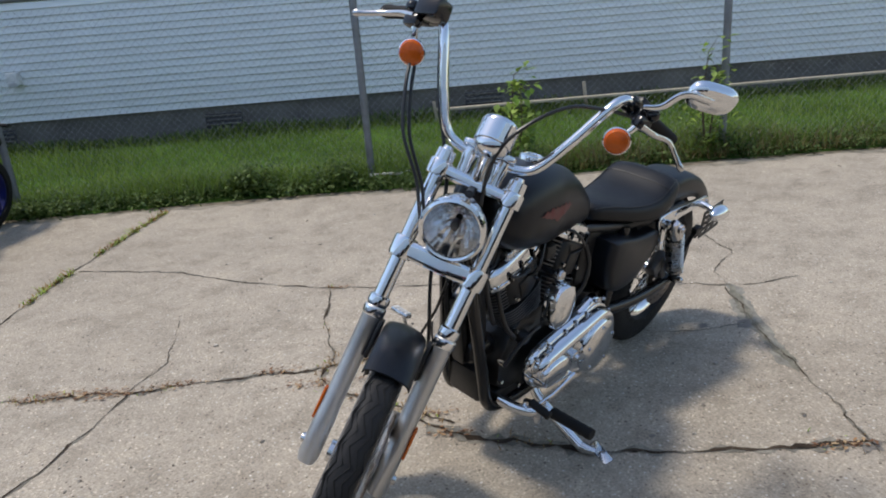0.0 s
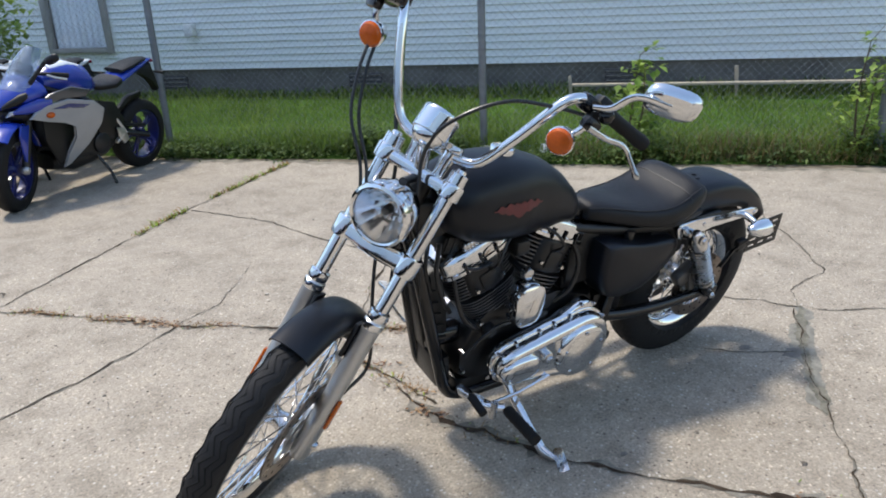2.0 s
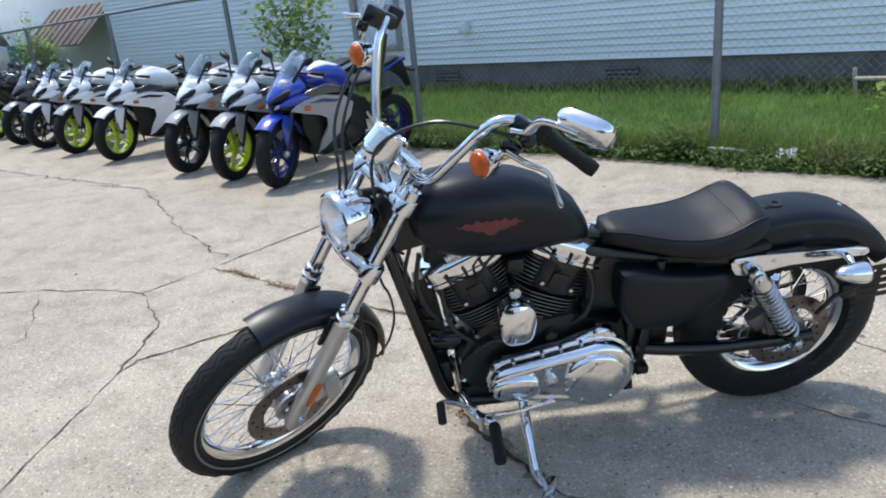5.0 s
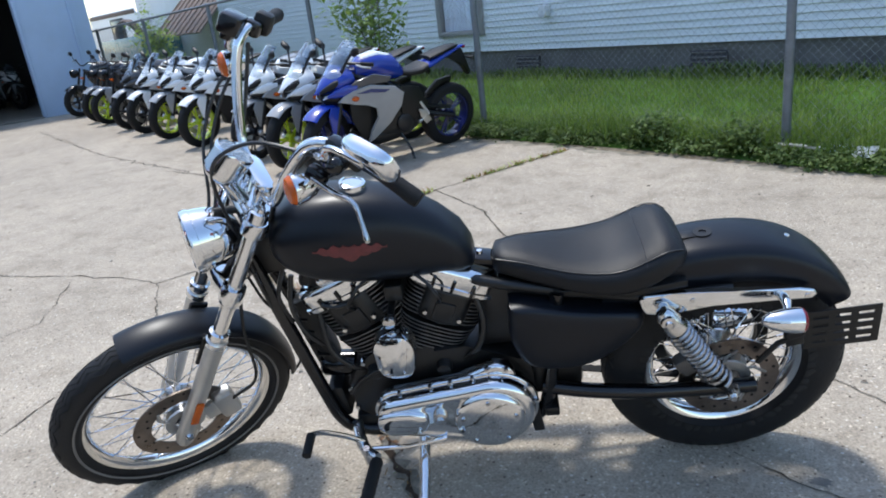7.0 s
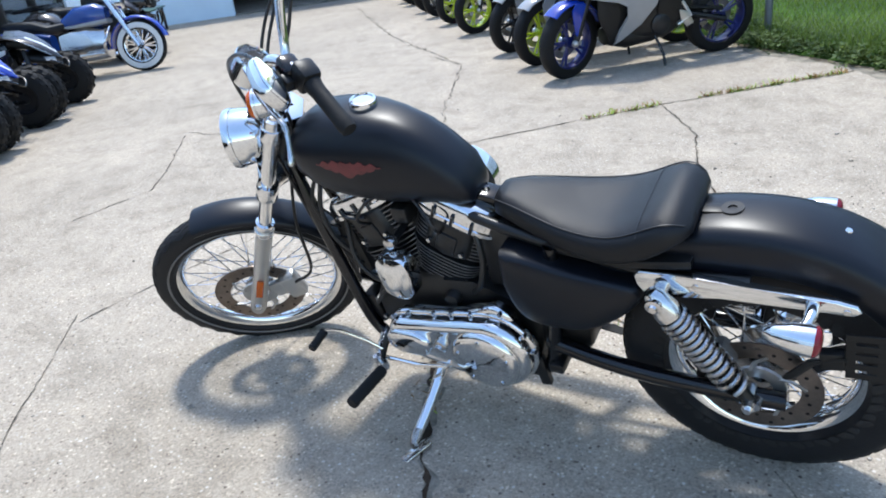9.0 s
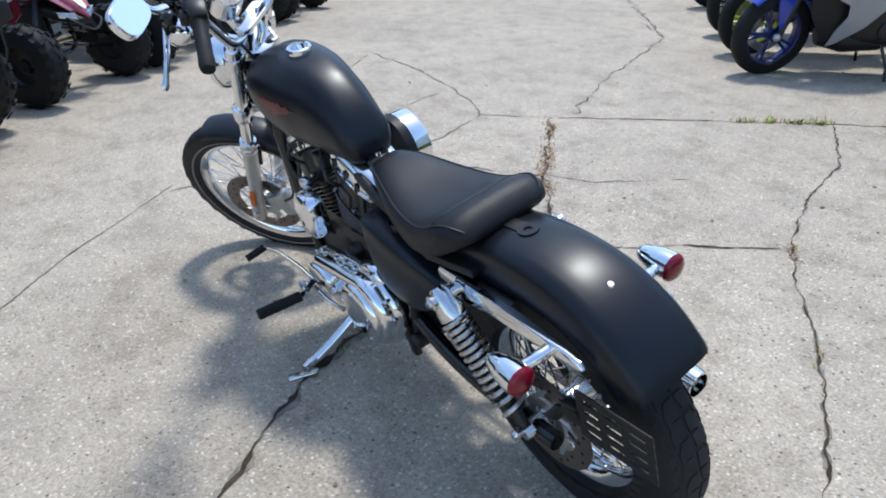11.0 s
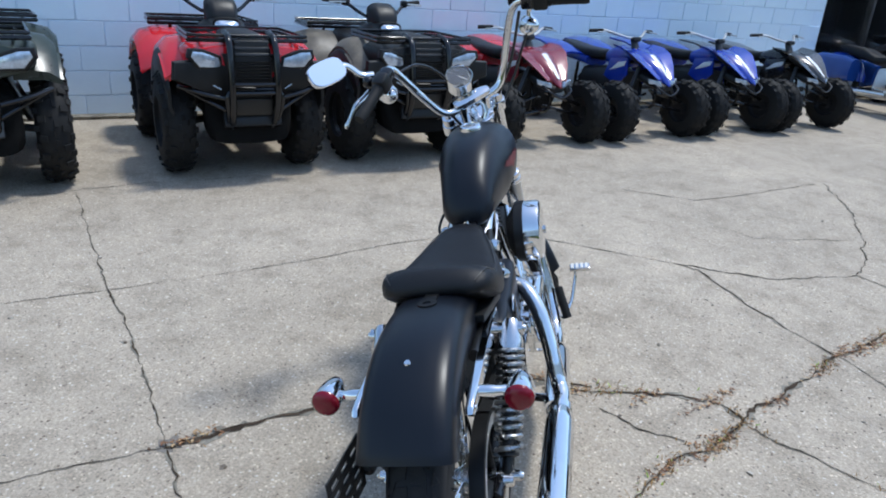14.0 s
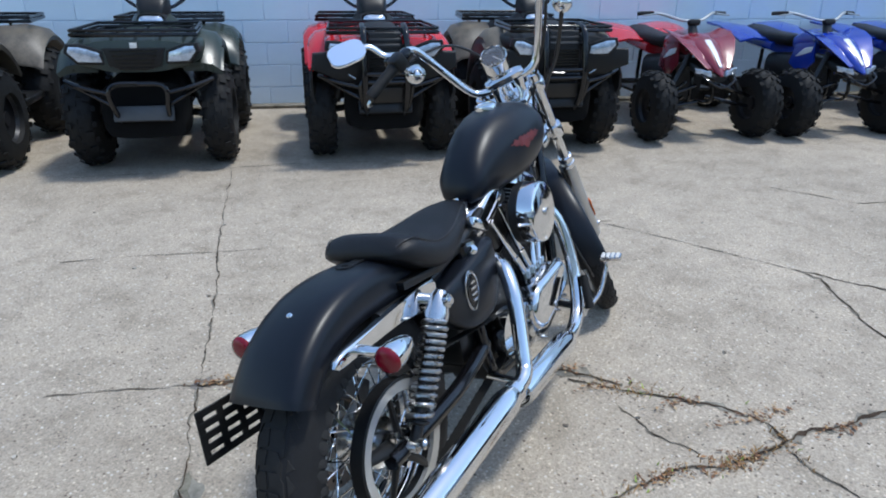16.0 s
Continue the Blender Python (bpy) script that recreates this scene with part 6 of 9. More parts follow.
# exhausts
pipe = tube(bmesh.new(), smooth_path([(0.66, -0.05, 0.56), (0.625, -0.100, 0.562), (0.578, -0.156, 0.548), (0.535, -0.192, 0.498), (0.505, -0.211, 0.435), (0.475, -0.224, 0.370), (0.45, -0.234, 0.317), (0.42, -0.242, 0.300), (0.385, -0.242, 0.292), (0.33, -0.24, 0.288)], 6), 0.0225, 18)
up = P("upper_exhaust_pipe", pipe, CHROME, "chrome upper exhaust pipe")
for name, a, b, lab, par in (("upper_muffler", (0.345, -0.24, 0.289), (-0.115, -0.232, 0.272), "slim chrome muffler", up),):
    a, b = Vector(a), Vector(b)
    m = axis_at(a, b - a)
    L = (b - a).length
    P(name, lathe(bmesh.new(), [(0.0225, -0.004), (0.028, 0.0), (0.0355, 0.03), (0.038, 0.06), (0.038, L - 0.10), (0.036, L - 0.02), (0.035, L), (0.029, L), (0.028, L - 0.06), (0.0, L - 0.08)], m, 28), CHROME, lab, par)
    P("muffler_clamp", lathe(bmesh.new(), [(0.028, -0.02), (0.031, -0.018), (0.031, 0.004), (0.028, 0.006)], m, 20), CHROME, "", par)
pipe = tube(bmesh.new(), smooth_path([(0.99, -0.070, 0.605), (1.03, -0.110, 0.595), (1.058, -0.142, 0.53), (1.058, -0.165, 0.42), (1.035, -0.182, 0.32), (0.99, -0.192, 0.248), (0.93, -0.200, 0.216), (0.87, -0.205, 0.208), (0.80, -0.21, 0.212)], 6), 0.0225, 18)
lo = P("lower_exhaust_pipe", pipe, CHROME, "chrome front exhaust pipe")
a, b = Vector((0.84, -0.208, 0.209)), Vector((0.42, -0.222, 0.243))
m = axis_at(a, b - a)
L = (b - a).length
P("lower_muffler", lathe(bmesh.new(), [(0.0225, -0.004), (0.028, 0.0), (0.0355, 0.03), (0.038, 0.06), (0.038, L - 0.05), (0.036, L), (0.029, L), (0.028, L - 0.06), (0.0, L - 0.08)], m, 28), CHROME, "slim chrome muffler", lo)
P("muffler_bracket", tube(bmesh.new(), [(0.50, -0.09, 0.25), (0.46, -0.20, 0.26)], 0.012, 8, flat=0.4), CHROME_WORN, "", lo)

# seat
def seat_ring(x, hw, zb, zt, dish, n=30):
    ring = []
    for i in range(n):
        a = 2 * math.pi * i / n
        c, s = math.cos(a), math.sin(a)
        y = hw * math.copysign(abs(c) ** 0.72, c)
        if s >= 0:
            z = zb + (zt - zb) * (0.30 + 0.70 * abs(s) ** 0.60) - dish * (1 - abs(y / hw) ** 2) if hw else zb
        else:
            z = zb + (zt - zb) * 0.30 * (1 - abs(s) ** 0.7)
        ring.append(Vector((x, y, z)))
    return ring


S = [(0.624, 0.030, 0.697, 0.730, 0.0), (0.614, 0.050, 0.690, 0.746, 0.0), (0.56, 0.074, 0.680, 0.748, 0.0), (0.50, 0.096, 0.668, 0.741, 0.003), (0.44, 0.116, 0.656, 0.735, 0.009), (0.38, 0.131, 0.648, 0.735, 0.014), (0.328, 0.140, 0.646, 0.742, 0.017), (0.286, 0.142, 0.652, 0.756, 0.016), (0.248, 0.141, 0.666, 0.773, 0.010), (0.218, 0.137, 0.684, 0.781, 0.004), (0.193, 0.129, 0.702, 0.776, 0.0), (0.172, 0.114, 0.718, 0.761, 0.0), (0.160, 0.088, 0.726, 0.746, 0.0)]
bm = bmesh.new()
ring_faces(bm, [seat_ring(*t) for t in S])
bmesh.ops.subdivide_edges(bm, edges=bm.edges, cuts=1, smooth=1.0, use_grid_fill=True)
seat = P("seat", bm, VINYL, "black vinyl solo seat", sharp=180)
SEAM = plain("seam_thread", (0.022, 0.022, 0.023), 0.45)
cross = [(a * 0.35 + b * 0.65) + Vector((0, 0, 0.0008)) for a, b in zip(seat_ring(*S[7])[2:14], seat_ring(*S[8])[2:14])]
P("seat_seam", tube(bmesh.new(), smooth_path(cross, 3), 0.0012, 5), SEAM, "", seat)
for s in (1, -1):
    edge = []
    for t in S[1:-1]:
        ring = seat_ring(*t)
        edge.append((ring[3] if s > 0 else ring[12]) + Vector((0, 0.0012 * s, 0.001)))
    P("seat_seam", tube(bmesh.new(), smooth_path(edge, 4), 0.0017, 6), SEAM, "piped seat seam", seat)
bm = bmesh.new()
prism(bm, [(0.60, -0.05), (0.45, -0.10), (0.30, -0.13), (0.16, -0.11), (0.16, 0.11), (0.30, 0.13), (0.45, 0.10), (0.60, 0.05)], 0.02, pose(0, 0, 0.668, 0, 2), 0.004)
P("seat_pan", bm, PLASTIC, "", seat)

# rear mudguard, struts, lamps
G = [(0.34, 0.668), (0.26, 0.695), (0.18, 0.716), (0.10, 0.727), (0.02, 0.727), (-0.05, 0.716), (-0.12, 0.690), (-0.185, 0.648), (-0.232, 0.598), (-0.246, 0.574)]
gp = smooth_path([(x, 0, z) for x, z in G], 4)
rings = []
for i, p in enumerate(gp):
    t = (gp[min(i + 1, len(gp) - 1)] - gp[max(i - 1, 0)]).normalized()
    nrm = Vector((-abs(t.z), 0, abs(t.x)))
    f = i / (len(gp) - 1)
    hw = 0.086 + 0.011 * f
    drop = 0.105 - 0.045 * f
    ring = []
    for sc, inn in ((1, 0.0), (-1, 0.0035)):
        seq = [(-1, -1.0), (-1, -0.66), (-0.99, -0.38), (-0.94, -0.18), (-0.82, -0.04), (-0.6, 0.03), (-0.3, 0.07), (0, 0.08), (0.3, 0.07), (0.6, 0.03), (0.82, -0.04), (0.94, -0.18), (0.99, -0.38), (1, -0.66), (1, -1.0)]
        for yy, d in (seq if sc > 0 else reversed(seq)):
            ring.append(p + Vector((0, yy * (hw - inn), 0)) + nrm * (d * drop - inn))
    rings.append(ring)
bm = bmesh.new()
ring_faces(bm, rings)
rf = P("rear_mudguard", bm, SATIN, "matte black bobbed rear mudguard", sharp=50)
bolt_m = axis_at((-0.102, 0.0, 0.701), (-0.35, 0, 1))
P("mudguard_bolt", lathe(bmesh.new(), [(0.0, 0.006), (0.006, 0.006), (0.009, 0.0), (0.0, -0.003)], bolt_m, 10), CHROME, "small bright bolt", rf)
rg = pose(0.098, 0.0, 0.735, 0, 4)
bm = lathe(bmesh.new(), [(0.009, -0.002), (0.022, -0.002), (0.022, 0.003), (0.009, 0.003)], rg @ Matrix.Translation((0.004, 0, -0.001)), 24, loop=True)
box(bm, (0.052, 0.032, 0.004), rg @ pose(0.046, 0, -0.001), 0.0015)
P("seat_tab", bm, PLASTIC, "black slotted seat mounting tab", rf)
for s in (1, -1):
    bm = bmesh.new()
    prism(bm, [(0.272, 0.606), (0.276, 0.628), (0.262, 0.645), (0.20, 0.645), (0.05, 0.638), (-0.10, 0.630), (-0.134, 0.622), (-0.142, 0.610), (-0.130, 0.598), (0.0, 0.601), (0.10, 0.600), (0.18, 0.588), (0.23, 0.580), (0.26, 0.586)], 0.018, Matrix.Translation((0, 0.115 * s, 0)) @ XZ, 0.006, 3)
    st = P("mudguard_strut", bm, CHROME, "chrome mudguard strut")
    for x, z in ((0.15, 0.622), (-0.118, 0.610)):
        P("strut_bolt", lathe(bmesh.new(), [(0.0, 0.007 * s), (0.006, 0.007 * s), (0.008, 0.0)], Matrix.Translation((x, 0.1195 * s, z)) @ SIDE, 10), CHROME_WORN, "", st)
    # rear indicator
    c = Vector((-0.060, 0.203 * s, 0.602))
    stalk = P("rear_indicator", tube(bmesh.new(), smooth_path([(-0.062, 0.11 * s, 0.612), (-0.060, 0.15 * s, 0.610), (-0.050, 0.185 * s, 0.606)], 4), [0.013] * 5 + [0.011] * 4, 14), CHROME, "chrome bullet turn signal with red lens")
    face = Matrix.Translation(c) @ pose(0, 0, 0, 0, -94)
    P("indicator_housing", lathe(bmesh.new(), [(0.0, -0.076), (0.010, -0.072), (0.020, -0.055), (0.028, -0.025), (0.0305, 0.0), (0.0305, 0.012)], face, 24), CHROME, "", stalk)
    P("red_lens", lathe(bmesh.new(), [(0.0305, 0.012), (0.029, 0.018), (0.023, 0.023), (0.012, 0.026), (0.0, 0.027)], face, 24), RED_LENS, "dark red turn signal lens", stalk)
    # shock absorber
    a, b = Vector((0.040, 0.136 * s, 0.328)), Vector((0.219, 0.158 * s, 0.605))
    d = (b - a).normalized()
    L = (b - a).length
    m = axis_at(a, d)
    body = P("shock_absorber", lathe(bmesh.new(), [(0.0, -0.018), (0.012, -0.016), (0.014, 0.0), (0.014, 0.04), (0.025, 0.045), (0.025, 0.05), (0.016, 0.052), (0.018, 0.20), (0.018, 0.25)], m, 18), POWDER, "chrome coil spring shock absorber")
    coil = []
    turns, n = 12.5, 12 * 15
    for i in range(n + 1):
        f = i / n
        h = 0.052 + (L - 0.102) * (f ** 0.85)
        an = 2 * math.pi * turns * f
        coil.append(m @ Vector((0.0285 * math.cos(an), 0.0285 * math.sin(an), h)))
    P("spring", tube(bmesh.new(), coil, 0.0060, 7), SPRING, "chrome coil spring", body)
    P("shock_shroud", lathe(bmesh.new(), [(0.026, L - 0.050), (0.030, L - 0.047), (0.030, L - 0.030), (0.026, L - 0.014), (0.023, L + 0.010), (0.014, L + 0.024), (0.0, L + 0.026)], m, 24), CHROME_WORN, "cast alloy upper shroud", body)
    for q, r0 in ((b, 0.017), (a, 0.013)):
        P("shock_bolt", lathe(bmesh.new(), [(0.0, 0.036 * s), (0.008, 0.036 * s), (0.010, 0.030 * s), (r0, 0.028 * s), (r0, -0.04 * s)], Matrix.Translation(q) @ SIDE, 14), CHROME_WORN, "", body)
    # swingarm
    P("swingarm", tube(bmesh.new(), smooth_path([(-0.03, 0.112 * s, 0.318), (0.06, 0.113 * s, 0.318), (0.25, 0.112 * s, 0.318), (0.40, 0.10 * s, 0.325), (0.52, 0.085 * s, 0.34)], 4), 0.021, 12), GLOSSBLACK, "black steel swingarm tube")
    P("rear_axle_nut", lathe(bmesh.new(), [(0.0, 0.150 * s), (0.014, 0.150 * s), (0.016, 0.138 * s), (0.018, 0.128 * s), (0.0, 0.12 * s)], Matrix.Translation(REAR) @ SIDE, 10), CHROME_WORN)
# pulley and belt on the right
PL = Matrix.Translation(REAR) @ SIDE
bm = lathe(bmesh.new(), [(0.130, -0.082), (0.160, -0.080), (0.160, -0.112), (0.155, -0.114), (0.150, -0.108), (0.130, -0.106)], PL, 56, loop=True)
pul = P("belt_pulley", bm, PLASTIC, "black rear belt pulley with alloy ring")
P("pulley_ring", lathe(bmesh.new(), [(0.128, -0.100), (0.152, -0.108), (0.153, -0.114), (0.128, -0.112)], PL, 56, loop=True), ALU_RING, "dull alloy pulley ring", pul)
for i in range(5):
    a0 = 2 * math.pi * i / 5 + 0.2
    bm = tube(bmesh.new(), [Vector((0.03 + 0.03 * math.cos(a0), -0.098, 0.323 + 0.03 * math.sin(a0))), Vector((0.03 + 0.132 * math.cos(a0 + 0.15), -0.10, 0.323 + 0.132 * math.sin(a0 + 0.15)))], [0.020, 0.013], 10, flat=0.5)
    P("pulley_spoke", bm, PLASTIC, "", pul)
    P("pulley_bolt", lathe(bmesh.new(), [(0.0, -0.118), (0.008, -0.118), (0.009, -0.095)], Matrix.Translation((0.03 + 0.045 * math.cos(a0 + 0.6), 0, 0.323 + 0.045 * math.sin(a0 + 0.6))) @ SIDE, 8), CHROME, "", pul)
for z0, z1 in ((0.323 + 0.160, 0.385), (0.323 - 0.160, 0.275)):
    bm = bmesh.new()
    n = 46
    verts = []
    for i in range(n):
        f = i / (n - 1)
        x, z = 0.06 + (0.66 - 0.06) * f, z0 + (z1 - z0) * f
        off = 0.0028 if i % 2 else -0.0015
        sg = -1 if z0 > 0.323 else 1
        verts.append([bm.verts.new((x, y, z + (off * sg if k else -0.002 * sg))) for k in (0, 1) for y in (-0.112, -0.084)])
    for a, b in zip(verts, verts[1:]):
        for i, j in ((0, 1), (1, 3), (3, 2), (2, 0)):
            bm.faces.new((a[i], a[j], b[j], b[i]))
    P("drive_belt", bm, RUBBER, "black toothed drive belt")
# rear caliper
bm = bmesh.new()
box(bm, (0.10, 0.045, 0.06), pose(0.125, 0.088, 0.40, 0, 35), 0.014)
box(bm, (0.03, 0.02, 0.12), pose(0.10, 0.105, 0.36, 0, 20), 0.006)
P("rear_caliper", bm, DARK_CAST, "dark cast rear brake caliper")
# side panels
for s, lab in ((1, "matte black side cover"), (-1, "matte black oil tank cover")):
    out = [(0.592, 0.640), (0.597, 0.55), (0.575, 0.475), (0.54, 0.442), (0.47, 0.432), (0.39, 0.445), (0.32, 0.49), (0.27, 0.545), (0.262, 0.585), (0.30, 0.602), (0.42, 0.615), (0.54, 0.640)]
    rings = []
    cx, cz = 0.43, 0.54
    for g, y in ((1.0, 0.05), (1.0, 0.106), (0.992, 0.116), (0.97, 0.125), (0.93, 0.132), (0.86, 0.136), (0.6, 0.141), (0.2, 0.143)):
        rings.append([Vector((cx + (x - cx) * g, y * s, cz + (z - cz) * g)) for x, _, z in smooth_path([(x, 0, z) for x, z in out + out[:1]], 3)[:-1]])
    bm = bmesh.new()
    ring_faces(bm, rings)
    sc = P("side_cover", bm, SATIN, lab, sharp=60)
    if s < 0:
        bm = bmesh.new()
        prism(bm, rounded(0.034, 0.055, 2.0, 30), 0.006, Matrix.Translation((0.40, -0.145, 0.555)) @ XZ, 0.002)
        P("oval_badge", bm, CHROME_WORN, "oval chrome badge", sc)
        bm = bmesh.new()
        prism(bm, rounded(0.026, 0.046, 2.0, 30), 0.003, Matrix.Translation((0.40, -0.1495, 0.555)) @ XZ, 0.001)
        P("badge_centre", bm, GLOSSBLACK, "", sc)
        for zz in (-0.024, -0.008, 0.008, 0.024):
            P("badge_bar", box(bmesh.new(), (0.032 - abs(zz) * 0.5, 0.003, 0.006), pose(0.40, -0.152, 0.555 + zz)), CHROME_WORN, "", sc)
        P("oil_cap", lathe(bmesh.new(), [(0.0, 0.02), (0.018, 0.018), (0.02, 0.0)], Matrix.Translation((0.50, -0.10, 0.64)), 16), CHROME, "chrome oil filler cap", sc)
        P("ignition_switch", lathe(bmesh.new(), [(0.0, 0.0), (0.014, 0.0), (0.016, 0.02), (0.010, 0.03), (0.0, 0.03)], axis_at((0.487, -0.105, 0.622), (0, -0.7, 0.7)), 14), CHROME, "", sc)
# coil cover and chrome bracket by the rear cylinder
bm = bmesh.new()
box(bm, (0.10, 0.03, 0.035), pose(0.60, -0.085, 0.675, 0, 25), 0.010)
P("coil_cover", bm, CHROME, "chrome coil cover")
bm = bmesh.new()
box(bm, (0.05, 0.05, 0.12), pose(0.52, 0.05, 0.36), 0.01)
box(bm, (0.04, 0.14, 0.03), pose(0.50, 0.05, 0.27), 0.006)
P("gearbox_bracket", bm, POWDER, "black mounting bracket")
bm = bmesh.new()
box(bm, (0.03, 0.02, 0.10), pose(0.545, 0.105, 0.245, 0, 8), 0.004)
P("frame_lug", bm, POWDER)
# plate bracket: slotted black plate on the left
pm = Matrix.Translation((0, 0.128, 0)) @ XZ
root_arm = P("plate_bracket", tube(bmesh.new(), [(-0.03, 0.115, 0.40), (-0.07, 0.118, 0.46), (-0.13, 0.122, 0.49)], 0.018, 8, flat=0.4), PLASTIC, "black slotted plate bracket")
x0, x1, zc = -0.300, -0.125, 0.508
TILT_4 = pose((x0 + x1) / 2, 0.128, zc, 0, 4)
for k in range(5):
    bm = box(bmesh.new(), (x1 - x0, 0.004, 0.0165), TILT_4 @ pose(0, 0, (k - 2) * 0.0250), 0.001, 1)
    P("plate_bar", bm, PLASTIC, "", root_arm)
for k in range(4):
    for j in range(4):
        bm = box(bmesh.new(), (0.0168, 0.0036, 0.0095), TILT_4 @ pose((j - 1.5) * 0.0527, 0, (k - 1.5) * 0.0250))
        P("plate_web", bm, PLASTIC, "", root_arm)
bm = bmesh.new()
box(bm, (0.045, 0.024, 0.045), pose(-0.105, 0.120, 0.480, 0, 10), 0.006)
P("plate_lamp_box", bm, PLASTIC, "", root_arm)

# foot controls and stand
def peg(a, b, r=0.0155):
    bm = bmesh.new()
    a, b = Vector(a), Vector(b)
    line = [a.lerp(b, i / 12) for i in range(13)]
    tube(bm, line, [r * (1.0 if i % 2 else 0.92) for i in range(13)], 12)
    return bm


for s in (1, -1):
    mount = P("footrest_mount", tube(bmesh.new(), smooth_path([(1.055, 0.085 * s, 0.245), (1.04, 0.14 * s, 0.238), (1.015, 0.19 * s, 0.240), (0.982, 0.217 * s, 0.243)], 4), [0.017] * 9 + [0.014] * 4, 12), CHROME, "chrome footrest mount")
    P("footrest", peg((0.982, 0.232 * s, 0.246), (0.991, 0.372 * s, 0.258), 0.018) if s > 0 else peg((0.985, -0.240, 0.250), (1.03, -0.215, 0.350)), RUBBER, "black rubber footrest", mount)
    P("footrest_pin", lathe(bmesh.new(), [(0.0, 0.006), (0.011, 0.006), (0.011, -0.05)], Matrix.Translation((1.012, 0.205 * s, 0.262)), 10), CHROME_WORN, "", mount)
lev = P("shift_lever", tube(bmesh.new(), smooth_path([(1.025, 0.165, 0.25), (1.06, 0.18, 0.29), (1.11, 0.212, 0.345), (1.132, 0.240, 0.370)], 4), 0.008, 10, flat=0.7), CHROME, "chrome gear shift lever")
P("shift_peg", peg((1.132, 0.243, 0.372), (1.134, 0.306, 0.364), 0.0125), RUBBER, "black rubber shift peg", lev)
P("shift_rod", tube(bmesh.new(), [(1.02, 0.172, 0.228), (0.90, 0.178, 0.236), (0.79, 0.18, 0.262)], 0.0065, 8), CHROME, "chrome shift linkage", lev)
lev = P("brake_pedal", tube(bmesh.new(), smooth_path([(1.00, -0.215, 0.235), (1.06, -0.25, 0.27), (1.10, -0.27, 0.34), (1.108, -0.278, 0.377)], 5), 0.007, 10), CHROME, "chrome brake pedal")
bm = bmesh.new()
box(bm, (0.028, 0.070, 0.014), pose(1.107, -0.292, 0.387, 0, -20), 0.003)
P("pedal_pad", bm, CHROME_WORN, "", lev)
for k in range(4):
    P("pad_rib", box(bmesh.new(), (0.024, 0.009, 0.004), pose(1.105, -0.316 + k * 0.0165, 0.3955, 0, -20)), WHITE_MARK, "", lev)
stand = P("side_stand", tube(bmesh.new(), smooth_path([(0.868, 0.075, 0.205), (0.868, 0.12, 0.165), (0.870, 0.21, 0.120), (0.873, 0.298, 0.086)], 5), [0.018] * 8 + [0.0165] * 8, 12), CHROME, "chrome side stand")
P("stand_heel", tube(bmesh.new(), [(0.873, 0.292, 0.090), (0.869, 0.315, 0.0885), (0.862, 0.338, 0.0905)], [0.0175, 0.0165, 0.012], 12), CHROME_WORN, "worn chrome stand heel", stand)
P("stand_foot", prism(bmesh.new(), [(0.035, -0.018), (0.030, 0.016), (-0.055, 0.020), (-0.062, 0.0), (-0.050, -0.016)], 0.008, pose(0.853, 0.362, 0.0865, 12.74, 0, 68), 0.003), CHROME_WORN, "flat steel stand foot", stand)
P("stand_pivot", lathe(bmesh.new(), [(0.0, 0.10), (0.018, 0.10), (0.02, 0.06), (0.02, 0.0)], Matrix.Translation((0.868, 0, 0.205)) @ SIDE, 12), CHROME_WORN, "", stand)
# regulator and oil filter seen between the downtubes
bm = bmesh.new()
box(bm, (0.05, 0.12, 0.11), pose(1.10, 0, 0.30, 0, 6), 0.012)
box(bm, (0.03, 0.05, 0.24), pose(1.15, -0.02, 0.48, 0, 12), 0.010)
P("regulator", bm, POWDER, "black finned regulator")
P("oil_filter", lathe(bmesh.new(), [(0.0, 0.10), (0.03, 0.098), (0.037, 0.09), (0.037, 0.0)], axis_at((1.04, 0, 0.40), (1, 0, 0.05)), 20), GLOSSBLACK)

# ---- parked machines ----
def paint(name, c, rough=0.22, vary=0.06, metal=0.0):
    return plain(name, c, rough, metal, vary=vary, bump=0.0, rough_vary=0.05, coat=0.6)


PAINT = {k: paint(k + "_paint", c) for k, c in {
    "blue": (0.008, 0.035, 0.33), "white": (0.80, 0.82, 0.83), "silver": (0.30, 0.305, 0.31), "black": (0.012, 0.012, 0.014),
    "grey": (0.055, 0.058, 0.065), "red": (0.52, 0.012, 0.018), "maroon": (0.20, 0.016, 0.03), "neon": (0.50, 0.62, 0.03), "navy": (0.012, 0.025, 0.13), "teal": (0.02, 0.16, 0.22)}.items()}
OLIVE = plain("dark_olive_green_plastic", (0.024, 0.034, 0.027), 0.34, vary=0.15, scale=5, bump=0.1)
TAN = plain("tan_camouflage", (0.125, 0.105, 0.078), 0.5, vary=0.5, scale=9, bump=0.08)
BLACK_WHEEL = plain("black_wheel", (0.02, 0.02, 0.022), 0.35, 0.3, vary=0.2)
LAMP = plain("lamp_lens", (0.55, 0.63, 0.74), 0.12, 0.6, vary=0.35, scale=22, bump=0.06, fine=80)
SMOKE = glassy("smoked_screen", (0.62, 0.70, 0.78), 0.04, 0.9)
TREAD = plain("knobbly_tread", (0.010, 0.010, 0.010), 0.75, vary=0.3, bump=0.2, spec=0.3)


def loft(sections, p=2.6, n=20, tilt=0.0):
    """A rounded body along x from (x, half width, bottom, top)."""
    bm = bmesh.new()
    rings = []
    for x, hw, zb, zt in sections:
        rings.append([Vector((x + tilt * (z0 - zb), y0, z0)) for y0, z0 in ((y, (zb + zt) / 2 + z) for y, z in rounded(hw, (zt - zb) / 2, p, n))])
    ring_faces(bm, rings)
    return bm


